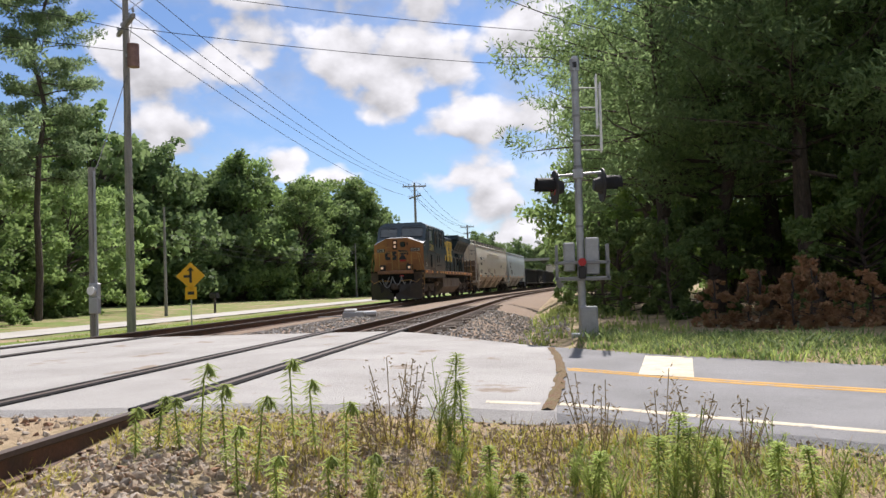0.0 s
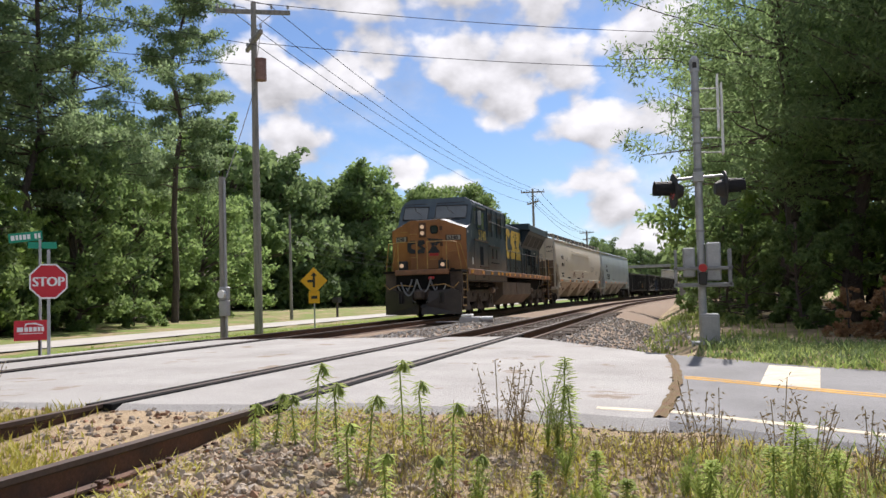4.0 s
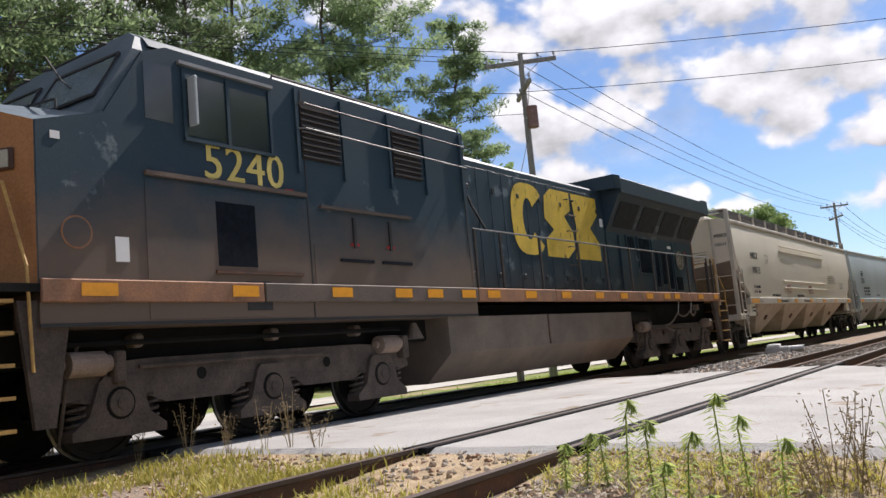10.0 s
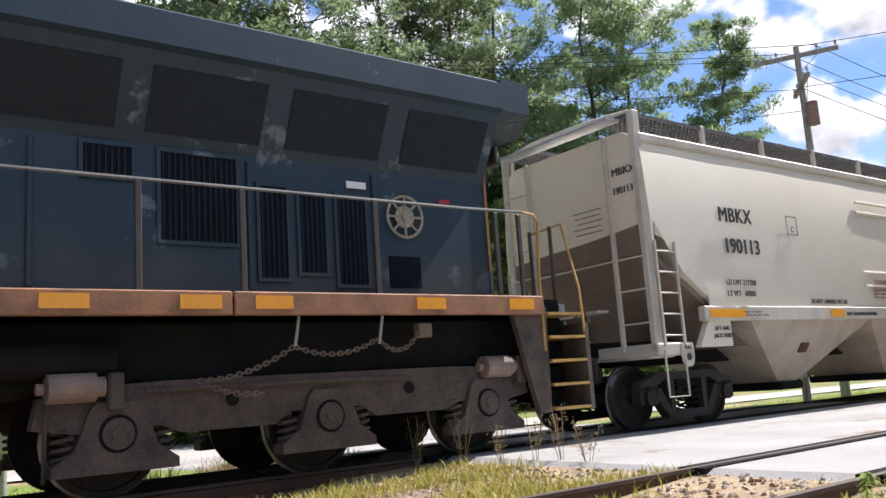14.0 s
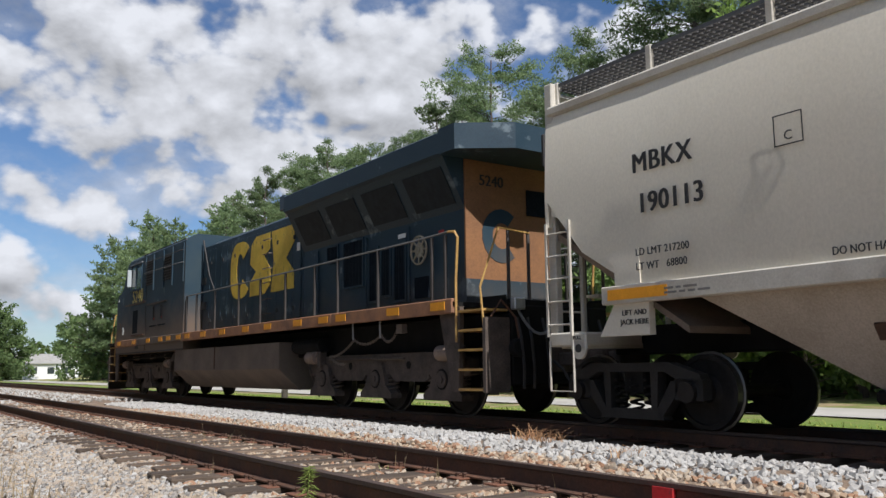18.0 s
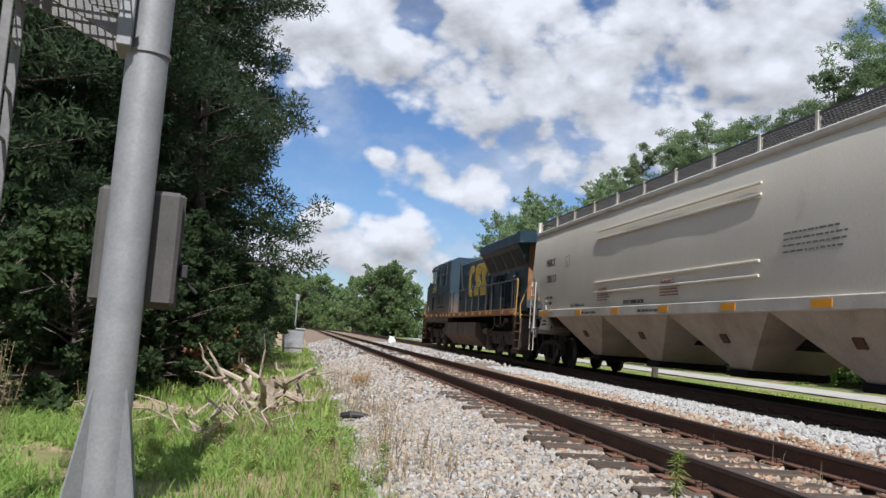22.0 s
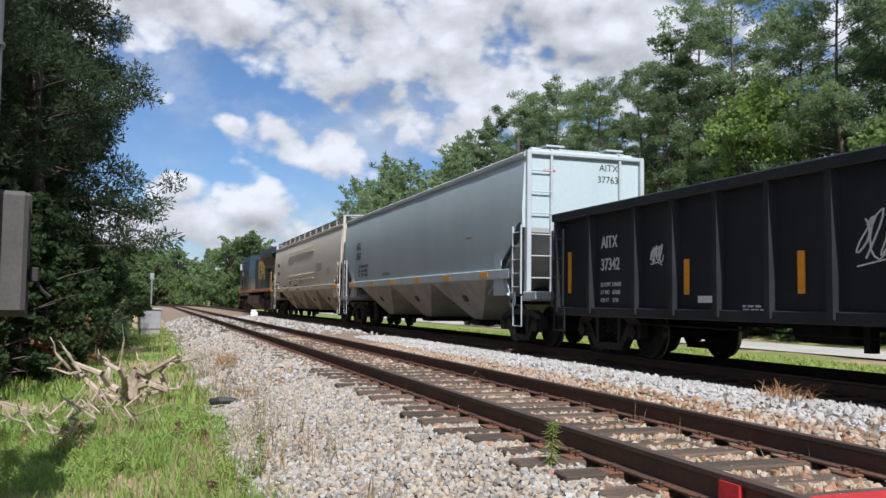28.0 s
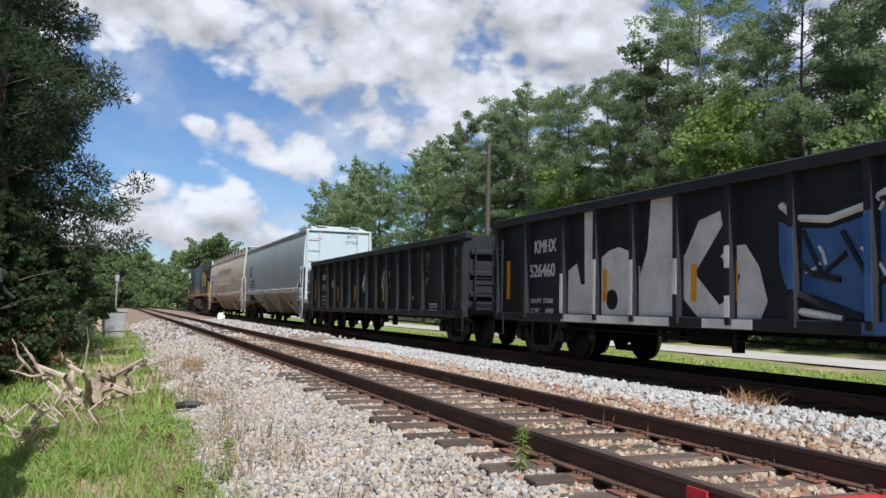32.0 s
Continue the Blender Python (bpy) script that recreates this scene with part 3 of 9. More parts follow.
def land(x, y):
    z = lerp_table(x, LAND_Z)
    if y > 9 and x > -0.6:
        z = max(z, -0.12 - 0.5 * max(0.0, min(1.0, (0.4 - x) / 1.0)))
    near, far = lerp_table(x, ROAD_NEAR), lerp_table(x, ROAD_FAR)
    # verges rise to meet the road
    d = max(near - y, y - far, 0.0)
    edge = lerp_table(x, ROAD_Z) - 0.035
    ramp = 3.0 if y < 9 else 1.6
    k = max(0.0, 1 - d / ramp)
    verge = z * (1 - k) + edge * k
    if y < 9:
        # soil packed to the rails' feet close to the crossing
        soil = float(np.interp(d, (0.0, 0.5, 1.3, 2.2, 3.2, 4.4), (edge, -0.09, -0.15, -0.188, -0.20, z)))
    else:
        soil = float(np.interp(d, (0.0, 0.35, 0.9), (edge, -0.2, z)))
    side = max(0.0, min(1.0, (x + 2.3) / 1.5)) if x > -6 else max(0.0, min(1.0, (-11.0 - x) / 1.0))
    z = soil * (1 - side) + verge * side
    if abs(x) < 30:
        z += 0.05 * noise.noise((x * 0.7, y * 0.7, 0)) * min(1.0, d)
    return z


def ground():
    def steps(*spans):
        out = []
        for a, b, s in spans:
            out += list(np.arange(a, b, s))
        return out
    xs = steps((-700, -100, 60), (-100, -40, 6), (-40, -14, 1.3), (-14, 6, 0.35), (6, 20, 1.4), (20, 100, 8), (100, 701, 60))
    ys = steps((-900, -120, 60), (-120, -30, 5), (-30, -8, 1.2), (-8, 20, 0.4), (20, 60, 1.6), (60, 130, 7), (130, 901, 60))
    verts = [(x, y, land(x, y)) for y in ys for x in xs]
    w = len(xs)
    faces = [(j * w + i, j * w + i + 1, (j + 1) * w + i + 1, (j + 1) * w + i) for j in range(len(ys) - 1) for i in range(w - 1)]
    ob = raw("ground", verts, faces, "ground")
    ob.data.shade_smooth()
    tagged(ob, "dry soil with patchy green and yellow grass", "ground", kind="structure")


def strip(name, xs, near, far, z, mat, label, cat, thick=0.25, n=6, kind="structure"):
    """A slab that follows x: near(x), far(x) and z(x, share)."""
    verts, faces = [], []
    for x in xs:
        a, b = near(x), far(x)
        for k in range(n + 1):
            verts.append((x, a + (b - a) * k / n, z(x)))
        for k, o in ((0, -thick), (n, thick)):
            verts.append((x, a + (b - a) * k / n + 2.5 * o, z(x) - thick))
    w = n + 3
    for i in range(len(xs) - 1):
        p, q = i * w, (i + 1) * w
        for k in range(n):
            faces.append((p + k, q + k, q + k + 1, p + k + 1))
        faces.append((p + n + 1, q + n + 1, q, p))
        faces.append((p + n, q + n, q + n + 2, p + n + 2))
    ob = raw(name, verts, faces, mat)
    return tagged(ob, label, cat, kind=kind)


def road():
    rn, rf, rz = (lambda t: lambda x: lerp_table(x, t))(ROAD_NEAR), (lambda t: lambda x: lerp_table(x, t))(ROAD_FAR), (lambda t: lambda x: lerp_table(x, t))(ROAD_Z)

    def edge(x, k):
        return 0.09 * noise.noise((x * 2.3, k, 0)) + 0.05 * noise.noise((x * 9, k, 1))
    left = list(np.arange(-40, 0.01, 0.25))
    right = list(np.arange(0.0, 30.1, 0.3))
    # pale old surface over the rails, darker surface after the joint
    strip("road", left, lambda x: rn(x) + edge(x, 3), lambda x: rf(x) + edge(x, 5), rz, "asphalt", "pale worn asphalt road over the level crossing", "road", 0.07)
    strip("road", right, lambda x: rn(x) + edge(x, 3), lambda x: rf(x) + edge(x, 5), lambda x: rz(x) - 0.012, "asphalt_dark", "grey asphalt approach road beside the crossing", "road", 0.07)
    lines = [("edge_line", lambda x: rn(x) + 0.42 - (0.12 if x < 0 else 0), 0.11, "white_line", -0.55, 30, "worn white edge line on the road"),
             ("centre_line", lambda x: (rn(x) + rf(x)) / 2 + 0.12, 0.10, "yellow_line", 0.12, 30, "worn double yellow centre line on asphalt"),
             ("centre_line", lambda x: (rn(x) + rf(x)) / 2 - 0.06, 0.10, "yellow_line", 0.12, 30, "worn double yellow centre line on asphalt")]
    for name, f, w, mat, a, b, label in lines:
        xs = [x for x in np.arange(a, b, 0.3)]
        strip(name, xs, lambda x: f(x), lambda x: f(x) + w, lambda x: rz(x) - (0.012 if x > 0 else 0) + 0.005, mat, label, "road marking", 0.004, 1)
    corners = [(1.13, 11.0), (1.66, 10.67), (1.34, 8.54), (0.83, 8.78)]
    bar = raw("stop_bar", [(x, y, rz(x) - 0.006) for x, y in corners], [(3, 2, 1, 0)], "white_line")
    tagged(bar, "worn white stop bar on the road", "road marking", kind="structure")
    # grass-grown joint between the two surfaces
    ys = list(np.arange(6.25, 12.2, 0.12))
    verts, faces = [], []
    for i, y in enumerate(ys):
        c, w = -0.05 - 0.014 * (y - 9.2) ** 2 + 0.03 * noise.noise((0, y * 2, 0)) + 0.10, 0.05 + 0.025 * noise.noise((4, y * 6, 0))
        verts += [(c - w, y, lerp_table(c - w, ROAD_Z) + 0.004), (c, y, lerp_table(c, ROAD_Z) + 0.02), (c + w, y, lerp_table(c + w, ROAD_Z) + 0.002)]
        if i:
            p, q = 3 * i - 3, 3 * i
            faces += [(p, p + 1, q + 1, q), (p + 1, p + 2, q + 2, q + 1)]
    tagged(raw("road_joint", verts, faces, "moss"), "soil-filled joint with brown moss across the road", "joint", kind="structure")
    # pale lane behind the main track
    strip("lane", list(np.arange(-21.8, -17.7, 0.6)), lambda x: -160.0, lambda x: 200.0, lambda x: -0.40, "concrete", "pale concrete lane parallel to the railway", "road", 0.2, 40)


M["moss"] = material("brown_moss", (0.15, 0.065, 0.026), 0.95, vary=0.5, scale=9, second=(0.14, 0.12, 0.04), bump=0.8)

TRACK_BEND = -120.0


def bend(y):
    """Beyond the long straight the tracks swing to the east."""
    if y < TRACK_BEND:
        return 0.0012 * (y - TRACK_BEND) ** 2
    return 0.0 if y < 44 else 0.0014 * (y - 44) ** 2 if y < 69 else 0.875 + 0.07 * (y - 69)


def track(cx, label, tie_from, tie_to):
    """Two rails on timber sleepers with plates and spikes."""
    ys = [200, 125, 90, 69, 65, 60, 55, 50, 44, 20, 0, -20, -60, -120, -135, -150, -165, -180, -200, -220, -240, -260, -300]
    prof_head = [(-0.036, 0.0), (-0.036, -0.03), (-0.012, -0.045), (0.012, -0.045), (0.036, -0.03), (0.036, 0.0)]
    prof_web = [(-0.012, -0.045), (-0.01, -0.145), (-0.07, -0.16), (-0.07, -0.172), (0.07, -0.172), (0.07, -0.16), (0.01, -0.145), (0.012, -0.045)]
    tr = thing("track", label, "railway track", kind="structure")
    for side in (-1, 1):
        rail = None
        for name, prof, mat in (("rail", prof_web, "rust"), ("rail_head", prof_head, "railhead")):
            verts, faces, k = [], [], len(prof)
            for i, y in enumerate(ys):
                verts += [(cx + side * GAUGE + px + bend(y), y, pz) for px, pz in prof]
                if i:
                    a, b = (i - 1) * k, i * k
                    faces += [(a + j, a + (j + 1) % k, b + (j + 1) % k, b + j) for j in range(k)]
            ob = raw(name, verts, faces, mat, rail if rail is not None else tr)
            rail = rail if rail is not None else ob
    tie = plate = spike = None
    rng = random.Random(round(cx * 10))
    y = tie_from
    while y > tie_to:
        if not 6.0 < y < 16.2:
            m = dict(x=cx + rng.uniform(-0.13, 0.13) + bend(y), y=y, z=-0.172 - 0.085 + rng.uniform(-0.012, 0.006), rx=rng.uniform(-1.5, 1.5), rz=rng.uniform(-1.6, 1.6))
            if tie is None:
                bm = boxed(-1.28, 1.28, -0.115, 0.115, -0.085, 0.075, 0.012)
                for v in bm.verts:
                    v.co += Vector((0.03 * noise.noise(v.co * 5), 0.012 * noise.noise(v.co * 9), 0.008 * noise.noise(v.co * 7)))
                tie = part("sleeper", bm, "tie", tr)
                tie.matrix_basis = pose(**m)
            else:
                like(tie, **m)
            if -32 < y < 6:
                for side in (-1, 1):
                    x = cx + side * GAUGE + bend(y)
                    if plate is None:
                        plate = part("tie_plate", boxed(-0.18, 0.18, -0.09, 0.09, -0.012, 0.004, 0.004), "plate", tr)
                        plate.matrix_basis = pose(x, y, -0.174)
                    else:
                        like(plate, x, y, -0.174)
                    if y > -16:
                        for q, w in ((-0.1, -0.05), (0.1, 0.05), (-0.1, 0.05), (0.1, -0.05)):
                            if spike is None:
                                spike = part("spike", box(boxed(-0.011, 0.011, -0.011, 0.011, -0.02, 0.028), -0.026, 0.014, -0.018, 0.018, 0.02, 0.034, 0.004), "rust", tr)
                                spike.matrix_basis = pose(x + q, y + w, -0.168)
                            else:
                                like(spike, x + q, y + w, -0.168 + rng.uniform(-0.003, 0.012), 0, 0, 0 if q > 0 else 180)
        y -= 0.53 + rng.uniform(-0.03, 0.03)
    return tr


BANK = [(-11.6, -0.45), (-10.7, -0.28), (-7.9, -0.275), (-7.5, -0.2), (-6.7, -0.15), (-5.7, -0.20), (-5.1, -0.222), (-2.4, -0.235), (-1.25, -0.52), (-0.9, -0.66), (-0.4, -0.66)]


def bed():
    """The ballast bed under both tracks, open where the road crosses."""
    def bank(y0, y1, name):
        prof = BANK[:-1]
        ys = sorted({y0, y1, *[y for y in np.arange(-300, 201, 2.0) if y0 < y < y1]})
        verts, faces = [], []
        for i, y in enumerate(ys):
            verts += [(x + bend(y) + 0.06 * noise.noise((x, y * 0.5, 2)), y, z + 0.018 * noise.noise((x * 1.5, y * 0.8, 7))) for x, z in prof]
            if i:
                a, b, k = (i - 1) * len(prof), i * len(prof), len(prof)
                faces += [(a + j, a + j + 1, b + j + 1, b + j) for j in range(k - 1)]
        ob = raw(name, verts, faces, "ballast")
        tagged(ob, "bank of pale crushed-stone ballast under the tracks", "ballast", kind="structure")
    bank(-300.0, 5.9, "ballast_bed")
    bank(16.3, 200.0, "ballast_bed")


ground()
road()
bed()
track(SIDE_X, "rusty side track on weathered sleepers", 40, -60)
track(MAIN_X, "main track on dark sleepers under the train", 20, -26)


def crossing_strips():
    """Rubber flangeways along the rails where the road crosses."""
    for cx in (SIDE_X, MAIN_X):
        for side in (-1, 1):
            for o in (-0.085, 0.085):
                x = cx + side * GAUGE + o
                ob = part("flangeway_strip", boxed(x - 0.045, x + 0.045, 5.9, 16.5, -0.06, 0.002, 0.006), "flange")
                tagged(ob, "dark rubber flangeway strip beside the rail", "rail crossing", kind="structure")
    # red surveyor's paint on one sleeper and the rails above it
    ob = part("painted_sleeper", boxed(SIDE_X - 1.3, SIDE_X + 1.3, -3.98, -3.74, -0.185, -0.165, 0.006), "red_paint")
    tagged(ob, "sleeper marked with bright red paint", "sleeper", kind="structure")
    for side in (-1, 1):
        ob = part("painted_rail_patch", boxed(SIDE_X + side * GAUGE + 0.014, SIDE_X + side * GAUGE + 0.05, -3.95, -3.78, -0.13, -0.03), "red_paint")
        tagged(ob, "red paint patch on the rail's side", "rail mark", kind="structure")


crossing_strips()


# ---- the train ----
TRAIN, WHEELS = [], []


def ring(bm, y, z, r, x0, x1, n=20, hole=0.0):
    """A disc or ring across x."""
    m = Matrix.Translation(((x0 + x1) / 2, y, z)) @ Matrix.Rotation(math.pi / 2, 4, "Y")
    bmesh.ops.create_cone(bm, cap_ends=True, segments=n, radius1=r, radius2=r, depth=abs(x1 - x0), matrix=m)
    return bm


def wheel_mesh(r):
    key = "wheelset %.2f" % r
    if key in CACHE:
        return CACHE[key]
    bm = bmesh.new()
    prof = [(0.66, 0.06), (0.66, 0.12), (0.70, 0.14), (0.70, r - 0.12), (0.685, r - 0.06), (0.685, r + 0.028), (0.715, r + 0.028), (0.722, r), (0.815, r - 0.006), (0.82, r - 0.06), (0.79, r - 0.07), (0.77, 0.2), (0.80, 0.13), (0.86, 0.12), (0.86, 0.07), (1.0, 0.06), (1.0, 0.0)]
    for s in (-1, 1):
        rings = [[bm.verts.new((s * x, q * math.cos(2 * math.pi * k / 26), q * math.sin(2 * math.pi * k / 26))) for k in range(26)] for x, q in prof if q > 0]
        for a, b in zip(rings, rings[1:]):
            for k in range(26):
                bm.faces.new((a[k], a[(k + 1) % 26], b[(k + 1) % 26], b[k]))
        bm.faces.new(rings[-1])
        for k in range(3):
            a = 2 * math.pi * k / 3
            box(bm, s * 0.99 - 0.02, s * 0.99 + 0.03, math.cos(a) * 0.035 - 0.012, math.cos(a) * 0.035 + 0.012, math.sin(a) * 0.035 - 0.012, math.sin(a) * 0.035 + 0.012)
    rod(bm, (-0.7, 0, 0), (0.7, 0, 0), 0.085, n=10)
    bmesh.ops.recalc_face_normals(bm, faces=bm.faces)
    me = bpy.data.meshes.new("wheelset")
    bm.to_mesh(me)
    bm.free()
    me.materials.append(M["wheel"])
    me.materials.append(M["tread"])
    for p in me.polygons:
        q = math.hypot(p.center.y, p.center.z)
        if q > r - 0.035 and abs(p.center.x) > 0.7:
            p.material_index = 1
    CACHE[key] = me
    return me


CACHE = {}


def wheelset(bogie, y, r):
    ob = new("wheelset", wheel_mesh(r))
    ob.parent = bogie
    ob.matrix_basis = pose(0, y, r)
    WHEELS.append((ob, y, r))
    return ob


def coil(bm, x, y, z0, z1, r, turns=4):
    pts = [(x + r * math.cos(t), y + r * math.sin(t), z0 + (z1 - z0) * t / (2 * math.pi * turns)) for t in np.linspace(0, 2 * math.pi * turns, turns * 8)]
    return pipe(bm, pts, 0.018, 4)


M["bogie_black"] = material("grimy_black_bogie", (0.026, 0.023, 0.021), 0.8, vary=0.4, scale=3)


def freight_bogie(car, y, half=0.9, r=0.45):
    b = bmesh.new()
    box(b, -1.05, 1.05, y - 0.18, y + 0.18, 0.42, 0.72, 0.03)
    bogie = part("bogie", b, "underframe", car, "dark cast-steel freight bogie")
    for s in (-1, 1):
        f = bmesh.new()
        def bar(points):
            prism(f, [(y + p, q) for p, q in points], "x", s * 0.96, s * 1.12)
        bar([(-half - 0.2, 0.54), (-half - 0.16, 0.66), (-0.62, 0.80), (0.62, 0.80), (half + 0.16, 0.66), (half + 0.2, 0.54), (half - 0.1, 0.56), (0.55, 0.69), (-0.55, 0.69), (-half + 0.1, 0.56)])
        bar([(-0.52, 0.12), (-0.46, 0.24), (0.46, 0.24), (0.52, 0.12)])
        for g in (-1, 1):
            bar([(g * 0.33, 0.24), (g * 0.33, 0.69), (g * 0.45, 0.69), (g * 0.42, 0.24)][::g])
            bar([(g * 0.46, 0.12), (g * (half - 0.18), 0.42), (g * (half - 0.12), 0.6), (g * (half - 0.26), 0.58), (g * 0.42, 0.25)][::g])
            bar([(g * (half - 0.2), 0.36), (g * (half - 0.2), 0.6), (g * (half + 0.2), 0.6), (g * (half + 0.2), 0.36), (g * (half + 0.1), 0.36), (g * (half + 0.08), 0.5), (g * (half - 0.08), 0.5), (g * (half - 0.1), 0.36)][::g])
        bmesh.ops.recalc_face_normals(f, faces=f.faces)
        part("side_frame", f, "bogie_black", bogie)
        for k in (-0.24, 0.0, 0.24):
            part("spring", coil(bmesh.new(), s * 1.0, y + k, 0.24, 0.6, 0.085), "underframe", bogie)
        for k in (-half, half):
            part("bearing", ring(bmesh.new(), y + k, r, 0.12, s * 0.98, s * 1.18, 14), "wheel", bogie)
    for k in (-half, half):
        wheelset(bogie, y + k, r)
    return bogie


def coupler(car, y, way):
    c = bmesh.new()
    box(c, -0.11, 0.11, y, y + way * 0.35, 0.78, 0.98, 0.02)
    box(c, -0.2, 0.16, y + way * 0.35, y + way * 0.62, 0.72, 1.04, 0.05)
    box(c, -0.02, 0.14, y + way * 0.55, y + way * 0.72, 0.74, 1.02, 0.04)
    box(c, -0.3, 0.3, y - way * 0.1, y + way * 0.06, 0.68, 1.08, 0.03)
    part("coupler", c, "truckframe", car, "rusty knuckle coupler")
    part("brake_hose", piped([(0.25, y + way * 0.1, 0.85), (0.28, y + way * 0.35, 0.72), (0.24, y + way * 0.5, 0.45), (0.1, y + way * 0.66, 0.42)], 0.022), "black", car)


def ladder(car, x, y0, y1, z0, z1, n, mat, along="y"):
    """Two stiles and n rungs; along y, or along x between y0 and y1."""
    b = bmesh.new()
    def at(k, z):
        return (x, k, z) if along == "y" else (k, x, z)
    for k in (y0, y1):
        pipe(b, [at(k, z0), at(k, z1)], 0.024, 4)
    for i in range(n):
        z = z0 + (z1 - z0) * (i + 0.5) / n
        rod(b, at(y0, z), at(y1, z), 0.014, n=5)
    return part("ladder", b, mat, car)


def patch(car, name, y0, y1, z0, z1, mat, x=1.5, thick=0.012, label="", bevel=0.0):
    return part(name, boxed(x - 0.002, x + thick, y0, y1, z0, z1, bevel), mat, car, label)


def side_text(car, name, text, y, z, size, mat, x=1.5, bold=0.0, width=1.0, spacing=1.0):
    """Letters on the side that faces the camera; they read along +y... towards the rear."""
    return writing(name, text, size, mat, car, Matrix.Translation((x + 0.004, y, z)) @ Matrix.Rotation(math.pi / 2, 4, "Z") @ Matrix.Rotation(math.pi / 2, 4, "X"), bold, width, spacing=spacing)


def end_text(car, name, text, x, y, z, size, mat, bold=0.0, width=1.0, rear=False):
    turn = Matrix.Rotation(math.pi, 4, "Z") if rear else Matrix.Identity(4)
    return writing(name, text, size, mat, car, Matrix.Translation((x, y + (0.004 if rear else -0.004), z)) @ turn @ Matrix.Rotation(math.pi / 2, 4, "X"), bold, width)


def bars(car, name, y, z, w, rows, mat, h=0.045, gap=0.075, x=1.5):
    """Small stencilled lines too small to read."""
    rng = random.Random(round(y * 100))
    b = bmesh.new()
    for i in range(rows):
        p = y
        while p < y + w * (0.75 + 0.25 * rng.random()):
            q = p + rng.uniform(0.06, 0.2)
            box(b, x, x + 0.004, p, q, z - i * gap - h, z - i * gap)
            p = q + 0.035
    return tagged(part(name, b, mat, car), kind="stuff")


M["cylinder_dust"] = material("dusty_cylinder_paint", (0.30, 0.225, 0.18), 0.85, vary=0.3, scale=4)


def loco_bogie(car, y):
    b = boxed(-0.6, 0.6, y - 2.4, y + 2.4, 0.55, 0.9, 0.05)
    bogie = part("bogie", b, "underframe", car, "three-axle bogie caked in brown dust")
    for s in (-1, 1):
        f = bmesh.new()
        prof = [(-2.85, 0.66), (-2.8, 0.92), (-2.4, 1.0), (-1.7, 1.03), (1.7, 1.03), (2.4, 1.0), (2.8, 0.92), (2.85, 0.66), (2.5, 0.6), (1.75, 0.62), (1.55, 0.54), (0.6, 0.54), (0.42, 0.66), (-0.42, 0.66), (-0.6, 0.54), (-1.55, 0.54), (-1.75, 0.62), (-2.5, 0.6)]
        prism(f, [(y + p, q) for p, q in prof], "x", s * 0.98, s * 1.16)
        part("side_frame", f, "truckframe", bogie)
        for k in (-1.05, 1.05):
            part("frame_hole", ring(bmesh.new(), y + k, 0.82, 0.07, s * 1.155, s * 1.166, 14), "underframe", bogie)
        for k in (-2.15, 0.0, 2.15):
            j = prismed([(y + k - 0.55, 0.24), (y + k - 0.55, 0.33), (y + k - 0.36, 0.46), (y + k - 0.24, 0.80), (y + k - 0.18, 0.86), (y + k + 0.18, 0.86), (y + k + 0.24, 0.80), (y + k + 0.36, 0.46), (y + k + 0.55, 0.33), (y + k + 0.55, 0.24)], "x", s * 1.0, s * 1.22)
            part("axle_box", j, "truckframe", bogie)
            part("bearing_recess", ring(bmesh.new(), y + k, 0.58, 0.17, s * 1.22, s * 1.226, 18), "underframe", bogie)
            part("bearing_cap", ring(ring(bmesh.new(), y + k, 0.58, 0.14, s * 1.226, s * 1.245, 18), y + k, 0.58, 0.06, s * 1.245, s * 1.26, 10), "truckframe", bogie)
            for o in (-0.43, 0.43):
                part("spring", coil(bmesh.new(), s * 1.08, y + k + o, 0.33, 0.64, 0.1), "truckframe", bogie)
        for k in (-2.55, 2.3):
            cyl = rod(bmesh.new(), (s * 1.22, y + k - 0.2, 1.0), (s * 1.22, y + k + 0.2, 1.0), 0.13, n=16)
            rod(cyl, (s * 1.22, y + k + 0.2, 1.0), (s * 1.22, y + k + 0.28, 1.0), 0.09, n=12)
            rod(cyl, (s * 1.22, y + k - 0.22, 1.0), (s * 1.22, y + k - 0.28, 1.0), 0.05, n=10)
            part("brake_cylinder", cyl, "cylinder_dust", bogie, "dusty pinkish brake cylinder")
            part("cylinder_bracket", boxed(s * 1.14, s * 1.3, y + k + 0.3, y + k + 0.44, 0.78, 1.12, 0.02), "truckframe", bogie)
        part("sand_pipe", piped([(s * 1.2, y - 2.6, 1.2), (s * 1.22, y - 2.75, 0.8), (s * 1.0, y - 2.72, 0.2)], 0.02), "truckframe", bogie)
        part("brake_rigging", piped([(s * 1.2, y - 1.9, 0.94), (s * 1.22, y - 0.2, 0.95), (s * 1.22, y + 1.0, 0.93)], 0.022), "truckframe", bogie)
    for k in (-2.15, 0.0, 2.15):
        wheelset(bogie, y + k, 0.53)
    return bogie


